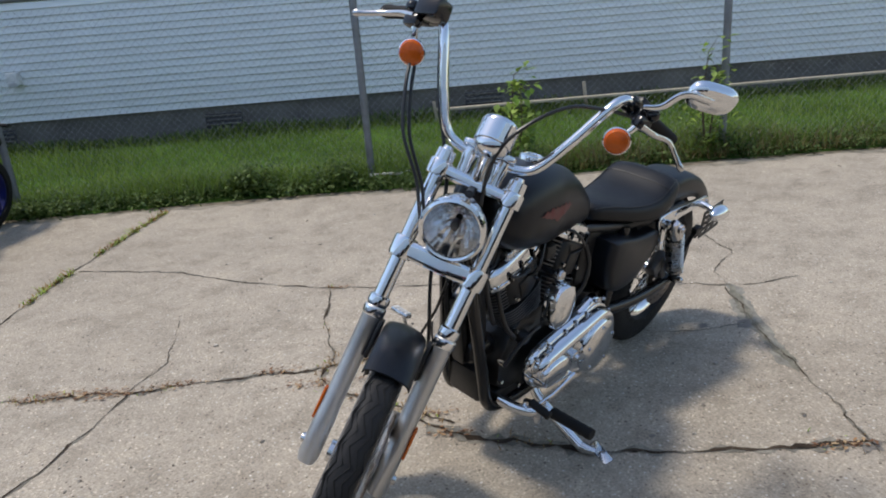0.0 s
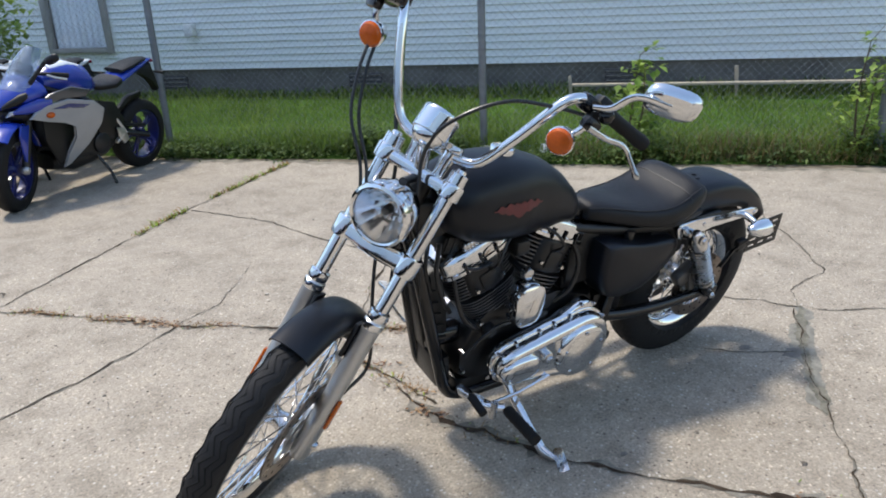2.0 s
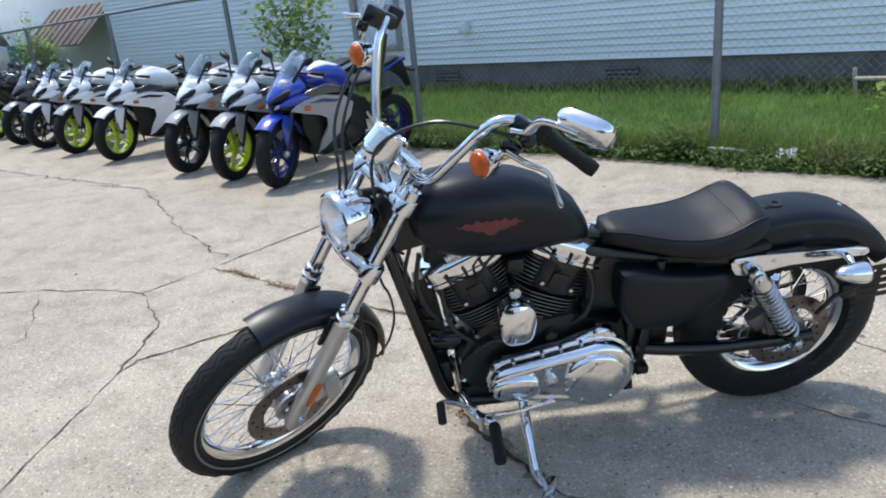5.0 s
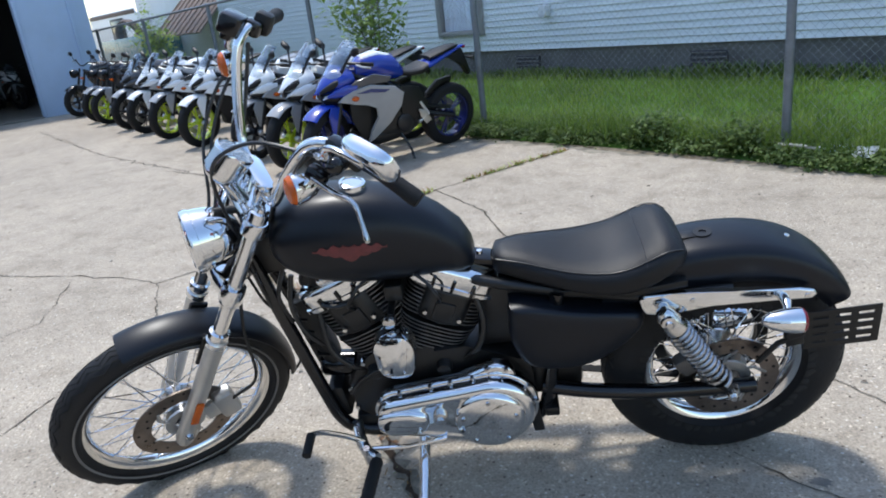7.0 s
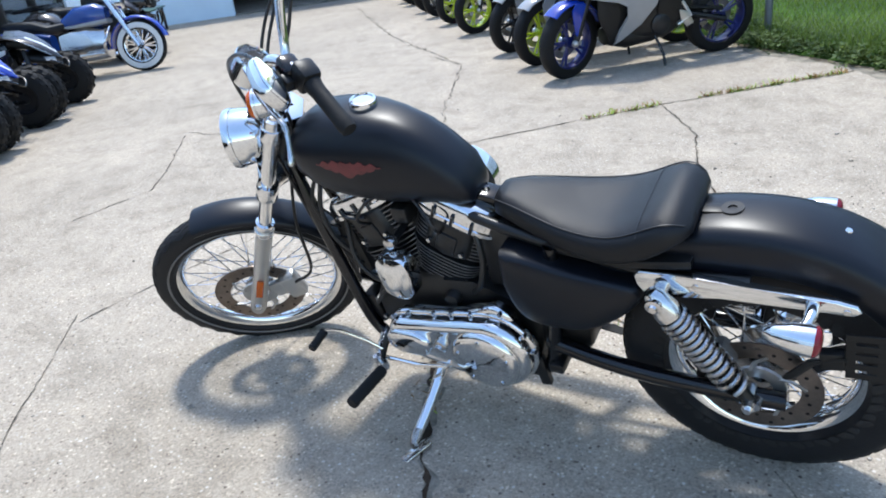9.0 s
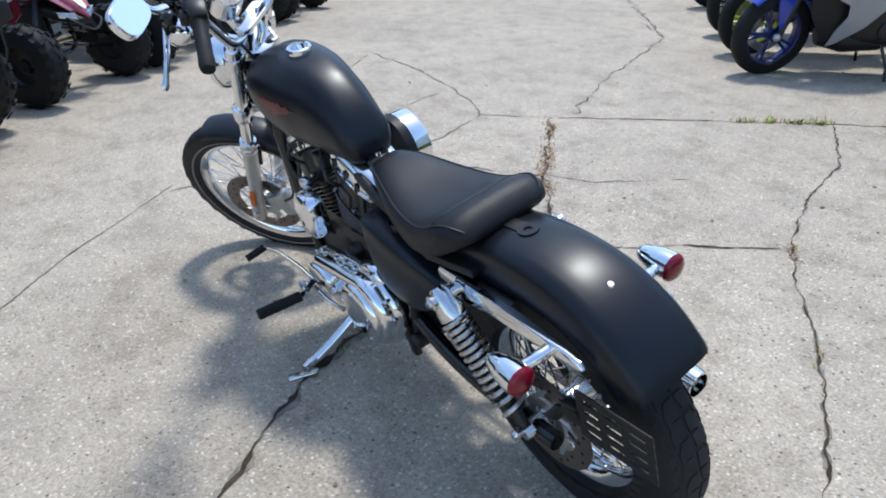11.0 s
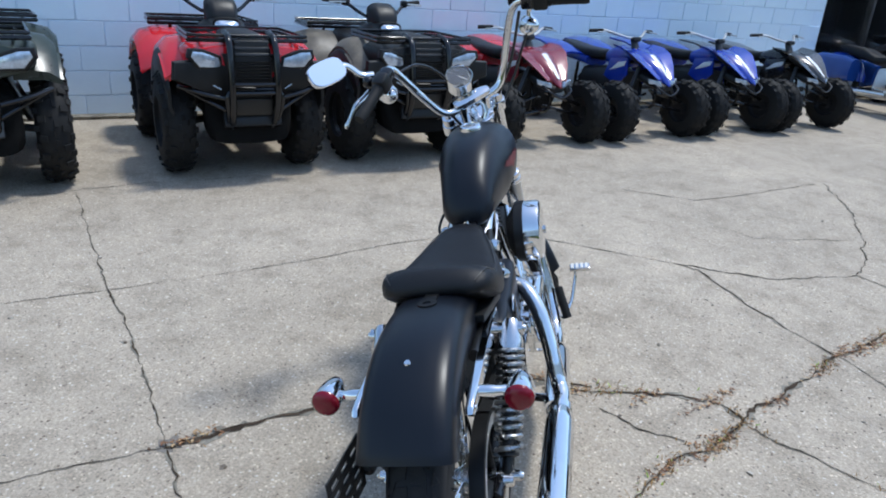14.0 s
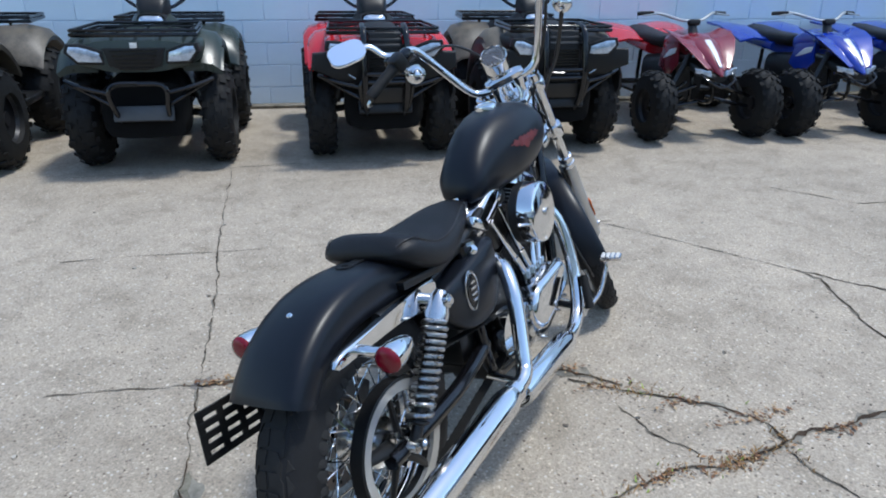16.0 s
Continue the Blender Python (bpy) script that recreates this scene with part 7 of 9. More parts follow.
def plain_tyre(r, w, rim):
    rw = w / 2
    prof = []
    for i in range(11):
        a = math.pi * i / 10
        prof.append((rim + (r - rim) * math.sin(a) ** 0.6, -rw * math.copysign(abs(math.cos(a)) ** 0.6, math.cos(a))))
    prof += [(rim - 0.01, rw * 0.6), (rim - 0.01, -rw * 0.6)]
    return lathe(bmesh.new(), prof, SIDE, 36, loop=True)


def cast_rim(r, w, spokes):
    bm = lathe(bmesh.new(), [(r + 0.004, -w / 2), (r + 0.004, w / 2), (r - 0.016, w / 2 - 0.004), (r - 0.022, 0), (r - 0.016, -w / 2 + 0.004)], SIDE, 36, loop=True)
    lathe(bm, [(0.0, -w * 0.4), (0.045, -w * 0.4), (0.045, w * 0.4), (0.0, w * 0.4)], SIDE, 14)
    for i in range(spokes):
        a = 2 * math.pi * i / spokes
        for da in (-0.13, 0.13):
            tube(bm, [Vector((0.03 * math.cos(a), 0, 0.03 * math.sin(a))), Vector(((r - 0.015) * math.cos(a + da), 0, (r - 0.015) * math.sin(a + da)))], [0.014, 0.010], 6)
    return bm


# bodywork blue darkened for rims, their shade put into the colour
BLUE_WHEEL = paint("blue_wheel_paint", (0.006, 0.012, 0.11), 0.35)


def sport_bike(x, y, turn, label, main, side, guard, rim, naked=False, accent="black", group="row of parked sport bikes"):
    """A faired sport bike on its side stand, bars on left lock; x, y is where the front tyre stands."""
    root = empty("sport_bike", at_lot(x, y, 0, turn) @ pose(-0.674, -0.066, 0, -8), label, "motorcycle", group)
    rim_mat = BLUE_WHEEL if rim == "blue" else PAINT[rim] if rim in PAINT else BLACK_WHEEL
    turned = pose(0.55, 0, 0, 0, 0, 23) @ Matrix.Translation((-0.55, 0, 0))

    def steered(name, bm, mat, lab="", parent=None):
        bmesh.ops.transform(bm, matrix=turned, verts=bm.verts)
        return part(name, bm, mat, parent or root, lab)

    for name, wx, w in (("front_wheel", 0.69, 0.11), ("rear_wheel", -0.69, 0.14)):
        m = turned @ pose(wx, 0, 0.30) if wx > 0 else pose(wx, 0, 0.30)
        bm = plain_tyre(0.30, w, 0.215)
        bmesh.ops.transform(bm, matrix=m, verts=bm.verts)
        ty = part(name, bm, RUBBER, root, "black road tyre")
        bm = cast_rim(0.215, w * 0.8, 5)
        bmesh.ops.transform(bm, matrix=m, verts=bm.verts)
        part("rim", bm, rim_mat, ty, "cast wheel")
        part("brake_disc", lathe(bmesh.new(), [(0.09, -0.058), (0.145, -0.058), (0.145, -0.052), (0.09, -0.052)], m @ SIDE, 24, loop=True), STEEL, ty)
    for s in (1, -1):
        leg = steered("fork_leg", tube(bmesh.new(), [(0.69, 0.075 * s, 0.28), (0.60, 0.08 * s, 0.52), (0.46, 0.09 * s, 0.90)], [0.026, 0.026, 0.021], 10), BLACK_WHEEL)
        part("axle_clamp", ball(bmesh.new(), 0.032, turned @ Matrix.Translation((0.69, 0.08 * s, 0.30)), 10, 6), CAST, leg)
    # front mudguard
    rings = []
    for i in range(13):
        a = radians(50 + 112 * i / 12)
        rings.append([Vector((0.69 + (0.316 + 0.022 * math.sin(b)) * math.cos(a), -0.078 * math.cos(b), 0.30 + (0.316 + 0.022 * math.sin(b)) * math.sin(a))) for b in (math.pi * j / 8 for j in range(9))] +
                     [Vector((0.69 + (0.309 + 0.020 * math.sin(b)) * math.cos(a), -0.075 * math.cos(b), 0.30 + (0.309 + 0.020 * math.sin(b)) * math.sin(a))) for b in (math.pi * j / 8 for j in range(8, -1, -1))])
    bm = bmesh.new()
    ring_faces(bm, rings)
    for s in (1, -1):
        prism(bm, [(0.56, 0.60), (0.70, 0.62), (0.74, 0.56), (0.70, 0.38), (0.66, 0.33), (0.62, 0.45)], 0.014, Matrix.Translation((0, 0.088 * s, 0)) @ XZ, 0.004)
    steered("front_mudguard", bm, PAINT[guard])
    # engine and frame
    block = part("engine", loft([(0.30, 0.13, 0.28, 0.60), (0.15, 0.15, 0.22, 0.66), (-0.15, 0.15, 0.22, 0.66), (-0.32, 0.11, 0.30, 0.60)], 4), POWDER, root)
    for s in (1, -1):
        part("clutch_cover", lathe(bmesh.new(), [(0.0, 0.022), (0.07, 0.020), (0.085, 0.010), (0.088, -0.02)], Matrix.Translation((-0.08, 0.150 * s, 0.36)) @ SIDE @ Matrix.Diagonal((1, 1, s, 1)), 20), BLACK_WHEEL, block)
        part("heel_plate", prism(bmesh.new(), [(-0.22, 0.46), (-0.30, 0.44), (-0.36, 0.34), (-0.30, 0.31), (-0.24, 0.38)], 0.012, Matrix.Translation((0, 0.178 * s, 0)) @ XZ, 0.004), CAST, root, "alloy heel plate")
    part("radiator", box(bmesh.new(), (0.03, 0.24, 0.26), pose(0.33, 0, 0.52, 0, -14), 0.006), PLASTIC, root)
    for s in (1, -1):
        part("frame_spar", tube(bmesh.new(), [(0.45, 0.07 * s, 0.86), (0.1, 0.15 * s, 0.74), (-0.28, 0.13 * s, 0.55), (-0.30, 0.12 * s, 0.40)], 0.026, 8), GLOSSBLACK, root)
        part("swingarm", tube(bmesh.new(), [(-0.25, 0.10 * s, 0.42), (-0.69, 0.10 * s, 0.30)], 0.028, 8), GLOSSBLACK, root)
        part("footrest_bracket", tube(bmesh.new(), [(-0.25, 0.15 * s, 0.52), (-0.33, 0.17 * s, 0.40), (-0.22, 0.17 * s, 0.34)], 0.018, 8), CAST, root)
        part("frame_cover", prism(bmesh.new(), [(-0.05, 0.70), (-0.24, 0.66), (-0.34, 0.50), (-0.30, 0.40), (-0.16, 0.36), (-0.04, 0.46)], 0.02, Matrix.Translation((0, 0.155 * s, 0)) @ XZ, 0.006), PLASTIC, root)
    part("muffler", tube(bmesh.new(), [(-0.2, -0.15, 0.30), (-0.45, -0.19, 0.36), (-0.80, -0.20, 0.44)], [0.03, 0.055, 0.05], 14), STEEL, root)
    if not naked:
        bm = loft([(0.865, 0.010, 0.715, 0.730), (0.83, 0.045, 0.712, 0.772), (0.75, 0.095, 0.705, 0.838), (0.65, 0.140, 0.705, 0.888), (0.55, 0.165, 0.72, 0.915), (0.46, 0.160, 0.74, 0.91)], 1.75, 24)
        cowl = part("nose_cowl", bm, PAINT[main], root, "pointed nose cowl")
        part("headlight_unit", loft([(0.835, 0.03, 0.675, 0.715), (0.77, 0.095, 0.635, 0.72), (0.64, 0.135, 0.62, 0.74), (0.48, 0.125, 0.64, 0.75)], 2.2, 20), PLASTIC, root, "black headlight surround")
        part("beak", loft([(0.885, 0.006, 0.716, 0.724), (0.84, 0.022, 0.722, 0.765), (0.75, 0.040, 0.765, 0.838), (0.64, 0.050, 0.815, 0.892)], 1.7, 14), PAINT[main], cowl, "raised pointed beak")
        for s in (1, -1):
            # solid black patch gives the nose recess its dark look
            slot = loft([(0.845, 0.010, 0.716, 0.742), (0.79, 0.024, 0.728, 0.778), (0.70, 0.032, 0.752, 0.822), (0.64, 0.022, 0.790, 0.836)], 2.0, 14)
            bmesh.ops.transform(slot, matrix=Matrix.Translation((0.008, 0.078 * s, 0.0)) @ Matrix.Translation((0.74, 0, 0)) @ Matrix.Rotation(radians(-24 * s), 4, "Z") @ Matrix.Translation((-0.74, 0, 0)), verts=slot.verts)
            part("nose_dark_patch", slot, PLASTIC, cowl, "black patch painting the dark recess beside the beak")
            cheek = loft([(0.80, 0.010, 0.690, 0.712), (0.72, 0.026, 0.688, 0.752), (0.58, 0.030, 0.690, 0.790), (0.46, 0.018, 0.720, 0.790)], 2.2, 14)
            bmesh.ops.transform(cheek, matrix=Matrix.Translation((0.0, 0.150 * s, 0.0)) @ Matrix.Translation((0.60, 0, 0)) @ Matrix.Rotation(radians(-16 * s), 4, "Z") @ Matrix.Translation((-0.60, 0, 0)), verts=cheek.verts)
            part("cheek_panel", cheek, PAINT[main], cowl, "pointed cheek panel")
        bm = bmesh.new()
        prism(bm, [(0.0, 0.0), (0.10, 0.05), (0.135, 0.05), (0.03, -0.012)], 0.012, Matrix.Translation((0.853, 0, 0.728)) @ Matrix.Rotation(radians(180), 4, "Z") @ XZ, 0.003)
        part("nose_vent", bm, PAINT["black"], cowl)
        for s in (1, -1):
            bm = bmesh.new()
            prism(bm, [(0.0, 0.0), (0.12, 0.035), (0.135, 0.062), (0.03, 0.040)], 0.03, Matrix.Translation((0.825, 0.045 * s, 0.668)) @ Matrix.Rotation(radians(180 - 30 * s), 4, "Z") @ XZ, 0.006)
            part("headlight", bm, LAMP, cowl, "slanted twin headlight")
            mir = part("mirror_stem", tube(bmesh.new(), [(0.60, 0.12 * s, 0.89), (0.57, 0.18 * s, 0.98), (0.54, 0.235 * s, 1.055)], [0.018, 0.012, 0.016], 6), PLASTIC, root)
            bm = loft([(0.045, 0.022, -0.014, 0.010), (0.026, 0.056, -0.027, 0.022), (0.0, 0.068, -0.034, 0.029), (-0.014, 0.064, -0.031, 0.026)], 3.2, 16)
            bmesh.ops.transform(bm, matrix=Matrix.Translation((0.535, 0.285 * s, 1.075)) @ pose(0, 0, 0, 24 * s, 0, -14 * s), verts=bm.verts)
            part("mirror", bm, PLASTIC, mir, "black mirror housing")
            # side fairing: dark upper wing, swept panel with a blade to the belly
            lean = Matrix.Translation((0.30, 0.205 * s, 0)) @ Matrix.Rotation(radians(-9 * s), 4, "Z") @ pose(0, 0, 0.6, -8 * s) @ Matrix.Translation((-0.30, 0, -0.6)) @ XZ
            bm = bmesh.new()
            prism(bm, [(0.70, 0.655), (0.64, 0.70), (0.52, 0.745), (0.30, 0.775), (0.08, 0.735), (-0.01, 0.665), (0.01, 0.55), (0.12, 0.40), (0.28, 0.27), (0.345, 0.245), (0.30, 0.35), (0.225, 0.47), (0.235, 0.565), (0.34, 0.61), (0.52, 0.625)], 0.026, lean, 0.010, 3)
            fr = part("side_fairing", bm, PAINT[side], root, "swept side fairing")
            bm = bmesh.new()
            prism(bm, [(0.62, 0.735), (0.48, 0.815), (0.26, 0.86), (0.10, 0.82), (0.14, 0.77), (0.36, 0.785), (0.52, 0.755)], 0.03, Matrix.Translation((0, -0.022 * s, 0)) @ lean, 0.008)
            part("upper_wing", bm, PAINT["grey"], fr, "dark grey upper wing")
            bm = bmesh.new()
            prism(bm, [(0.50, 0.715), (0.30, 0.745), (0.12, 0.715), (0.18, 0.695), (0.36, 0.71)], 0.031, lean, 0.004)
            part("fairing_stripe", bm, PAINT[accent], fr)
            part("side_indicator", ball(bmesh.new(), 0.030, lean @ Matrix.Translation((0.50, 0.675, 0.016 * -s)), 12, 8, (1.5, 0.75, 0.6)), AMBER, fr, "amber indicator")
            bm = bmesh.new()
            prism(bm, [(0.48, 0.64), (0.24, 0.62), (0.20, 0.50), (0.26, 0.36), (0.36, 0.28), (0.47, 0.48)], 0.02, Matrix.Translation((0, 0.150 * s, 0)) @ XZ, 0.006)
            part("air_duct", bm, PLASTIC, root)
        part("belly_pan", loft([(0.36, 0.09, 0.22, 0.34), (0.20, 0.15, 0.18, 0.36), (-0.05, 0.13, 0.20, 0.34)], 3, 18), PLASTIC, root)
        bm = bmesh.new()
        rings = []
        for i in range(11):
            f = i / 10
            px, pz, hw = 0.735 - 0.31 * f, 0.845 + 0.34 * f - 0.06 * f * f, 0.115 - 0.055 * f * f
            rings.append([Vector((px - 0.11 * (1 - math.sin(b)), hw * math.cos(b), pz - 0.02 * (1 - math.sin(b)))) for b in (math.pi * j / 10 for j in range(11))])
        ring_faces(bm, rings, closed=False, caps=False)
        bmesh.ops.solidify(bm, geom=list(bm.faces), thickness=0.004)
        part("windscreen", bm, SMOKE, root, "smoked windscreen").visible_shadow = False
        part("instrument_panel", box(bmesh.new(), (0.03, 0.14, 0.09), pose(0.50, 0, 0.96, 0, -30), 0.01), PLASTIC, root)
    else:
        steered("headlight", lathe(bmesh.new(), [(0.0, 0.05), (0.07, 0.04), (0.085, 0.0), (0.06, -0.08), (0.0, -0.1)], axis_at((0.66, 0, 0.84), (1, 0, -0.1)), 20), GLOSSBLACK)
        for s in (1, -1):
            mir = steered("mirror_stem", tube(bmesh.new(), [(0.42, 0.25 * s, 0.99), (0.42, 0.33 * s, 1.12)], 0.007, 6), PLASTIC)
            steered("mirror", ball(bmesh.new(), 0.065, Matrix.Translation((0.41, 0.37 * s, 1.15)), 12, 8, (0.3, 1.1, 0.65)), PLASTIC, "", mir)
            bm = bmesh.new()
            prism(bm, [(0.42, 0.84), (0.10, 0.78), (0.08, 0.62), (0.26, 0.56), (0.40, 0.66)], 0.03, Matrix.Translation((0, 0.16 * s, 0)) @ XZ, 0.01)
            part("side_panel", bm, PAINT[side], root)
            steered("indicator", tube(bmesh.new(), [(0.60, 0.09 * s, 0.76), (0.60, 0.19 * s, 0.76)], [0.008, 0.022], 8), AMBER)
    bars = [(0.36, 0.31, 0.93), (0.43, 0.12, 0.94), (0.43, -0.12, 0.94), (0.36, -0.31, 0.93)] if not naked else [(0.34, 0.36, 1.02), (0.42, 0.20, 1.03), (0.45, 0.05, 0.96), (0.45, -0.05, 0.96), (0.42, -0.20, 1.03), (0.34, -0.36, 1.02)]
    hb = steered("handlebar", tube(bmesh.new(), bars, 0.013, 8), PLASTIC)
    for s in (1, -1):
        a, b = Vector(bars[0 if s > 0 else -1]), Vector(bars[1 if s > 0 else -2])
        steered("grip", tube(bmesh.new(), [a, a.lerp(b, 0.55)], 0.018, 8), RUBBER, "", hb)
        steered("hand_lever", tube(bmesh.new(), [a.lerp(b, 0.6) + Vector((0.05, 0, 0)), a.lerp(b, 0.3) + Vector((0.065, 0, -0.01)), a + Vector((0.04, 0, -0.02))], 0.0075, 6), CAST, "", hb)
    part("fuel_tank", loft([(0.34, 0.07, 0.78, 0.91), (0.28, 0.115, 0.76, 0.97), (0.12, 0.145, 0.74, 1.0), (-0.04, 0.13, 0.73, 0.96), (-0.14, 0.08, 0.73, 0.86), (-0.17, 0.045, 0.74, 0.80)], 2.2, 22), PAINT[main if not naked else "black"], root)
    part("tank_cover", loft([(0.27, 0.06, 0.92, 0.978), (0.12, 0.085, 0.94, 1.007), (-0.02, 0.07, 0.91, 0.967)], 2.2, 18), PAINT["white" if main == "blue" else side], root)
    part("rider_seat", loft([(-0.10, 0.07, 0.76, 0.81), (-0.20, 0.11, 0.74, 0.80), (-0.32, 0.135, 0.74, 0.81), (-0.40, 0.12, 0.76, 0.84)], 2.8, 20), VINYL, root)
    part("tail_cowl", loft([(-0.34, 0.115, 0.74, 0.82), (-0.48, 0.11, 0.79, 0.885), (-0.66, 0.08, 0.86, 0.945), (-0.84, 0.035, 0.93, 0.975), (-0.90, 0.012, 0.955, 0.97)], 2.2, 18), PAINT[main], root)
    part("pillion_seat", loft([(-0.44, 0.09, 0.875, 0.915), (-0.58, 0.095, 0.905, 0.965), (-0.72, 0.07, 0.945, 0.995), (-0.80, 0.04, 0.965, 0.995)], 2.8, 16), VINYL, root)
    bm = bmesh.new()
    prism(bm, [(-0.66, 0.86), (-0.86, 0.93), (-0.97, 0.66), (-0.94, 0.64), (-0.86, 0.76), (-0.74, 0.82)], 0.07, XZ, 0.012)
    hang = part("tail_hanger", bm, PLASTIC, root)
    part("tail_lamp", ball(bmesh.new(), 0.03, Matrix.Translation((-0.89, 0, 0.945)), 10, 6, (0.6, 1.3, 0.7)), RED_LENS, hang)
    for s in (1, -1):
        part("rear_indicator", tube(bmesh.new(), [(-0.89, 0.02 * s, 0.83), (-0.91, 0.13 * s, 0.83)], [0.009, 0.020], 8), PLASTIC, hang)
    part("rear_hugger", tube(bmesh.new(), [(-0.44, 0.0, 0.52), (-0.56, 0, 0.60), (-0.72, 0, 0.63)], [0.05, 0.07, 0.05], 10, flat=0.5), PLASTIC, root)
    part("side_stand", tube(bmesh.new(), [(-0.05, 0.12, 0.26), (-0.10, 0.20, 0.12), (-0.10, 0.245, 0.032)], 0.012, 8), GLOSSBLACK, root)
    part("chain_guard", tube(bmesh.new(), [(-0.30, 0.08, 0.45), (-0.66, 0.09, 0.39)], 0.018, 6), PLASTIC, root)
    # the nose ends above the front axle
    for ob in root.children_recursive:
        top = ob
        while top.parent is not root:
            top = top.parent
        if top.name.startswith(("nose_cowl", "headlight_unit", "mirror_stem", "windscreen", "side_fairing", "instrument_panel")) and not naked:
            for v in ob.data.vertices:
                v.co.x = v.co.x if v.co.x < 0.30 else 0.30 + (v.co.x - 0.30) * 0.72
        if ob.name.startswith(("tail_", "pillion_seat", "rear_indicator")):
            for v in ob.data.vertices:
                v.co.z = v.co.z if v.co.z < 0.76 else 0.76 + (v.co.z - 0.76) * 0.80
    return root


ROW = [
    (4.55, 90, "blue sport bike with silver side fairing and blue wheels", "blue", "silver", "blue", "blue", False, "navy"),
    (5.25, 88, "white sport bike with silver fairing and neon yellow wheels", "white", "silver", "silver", "neon", False, "neon"),
    (6.10, 88, "white sport bike with silver fairing and black wheels", "white", "silver", "silver", "dark", False, "neon"),
    (7.76, 87, "white and silver sport bike with yellow wheels", "white", "white", "white", "neon", False, "black"),
    (8.98, 87, "white sport bike with yellow wheels parked in the row", "white", "white", "silver", "neon", False, "black"),
    (10.06, 86, "white and silver sport bike with dark wheels", "white", "silver", "white", "dark", False, "black"),
    (10.95, 85, "grey sport bike with dark wheels", "grey", "grey", "silver", "dark", False, "black"),
    (12.35, 85, "black naked motorcycle with yellow wheels", "black", "black", "silver", "neon", True, "black"),
    (13.05, 85, "dark naked motorcycle with bright yellow wheels", "black", "grey", "silver", "neon", True, "black"),
    (14.7, 86, "black naked motorcycle with dark wheels", "black", "black", "black", "dark", True, "black"),
]
for x, turn, label, main, side, guard, rim, naked, accent in ROW:
    sport_bike(x, -1.27, turn, label, main, side, guard, rim, naked=naked, accent=accent)


sport_bike(19.9, -0.85, 190, "white and green motorcycle standing inside the dark bay", "white", "silver", "silver", "dark", group="motorcycles inside the bay")
crate = empty("crate", at_lot(22.4, 2.05, 0, 6), "pale grey crate on the workshop floor", "crate")
bm = box(bmesh.new(), (0.7, 0.95, 0.74), pose(0, 0, 0.40), 0.02)
part("crate_body", bm, plain("grey_crate", (0.55, 0.57, 0.58), 0.6, vary=0.12, scale=4), crate)
for sy in (-1, 1):
    part("crate_skid", box(bmesh.new(), (0.7, 0.10, 0.05), pose(0, 0.36 * sy, 0.025), 0.005), WOOD, crate)
part("crate_lid", box(bmesh.new(), (0.74, 0.99, 0.05), pose(0, 0, 0.785), 0.01), plain("grey_crate_lid", (0.6, 0.62, 0.63), 0.6, vary=0.12, scale=4), crate)


def lug_tyre(root, x, y, r, w, rim_r, rim_mat, lugs=18, steer=0.0, name="wheel"):
    m = pose(x, y, r, 0, 0, steer)
    bm = plain_tyre(r - 0.012, w, rim_r)
    bmesh.ops.transform(bm, matrix=m, verts=bm.verts)
    ty = part(name, bm, RUBBER, root, "black knobbly tyre")
    bm = bmesh.new()
    for i in range(lugs):
        a = 2 * math.pi * i / lugs
        for k, (yy, da) in enumerate(((-0.30, 0.0), (0.30, 0.5), (-0.06, 0.25), (0.06, 0.75), (-0.445, 0.5), (0.445, 0.0))):
            b = a + da * 2 * math.pi / lugs
            rr = r - 0.008 - (0.035 if abs(yy) > 0.4 else 0.004)
            q = pose(0, 0, 0, 0, -math.degrees(b)) @ pose(rr, yy * w, 0, 0, 0, 24 * (1 if yy > 0 else -1))
            box(bm, (0.009, w * (0.13 if abs(yy) > 0.4 else 0.21 if abs(yy) > 0.2 else 0.13), 0.033), m @ q)
    part("tread", bm, TREAD, ty)
    for s in (1, -1):
        bm = lathe(bmesh.new(), [(rim_r + 0.004, w * 0.34 * s), (rim_r - 0.008, w * 0.36 * s), (rim_r - 0.02, w * 0.25 * s), (0.05, w * 0.20 * s), (0.045, w * 0.28 * s), (0.0, w * 0.29 * s)], m @ SIDE, 24)
        part("rim", bm, rim_mat, ty)
    return ty


# matte near-black: paints the shaded void under the quads
UNDERSIDE = plain("grimy_underside", (0.006, 0.006, 0.006), 0.85, vary=0.4, scale=12, bump=0.3, spec=0.12)


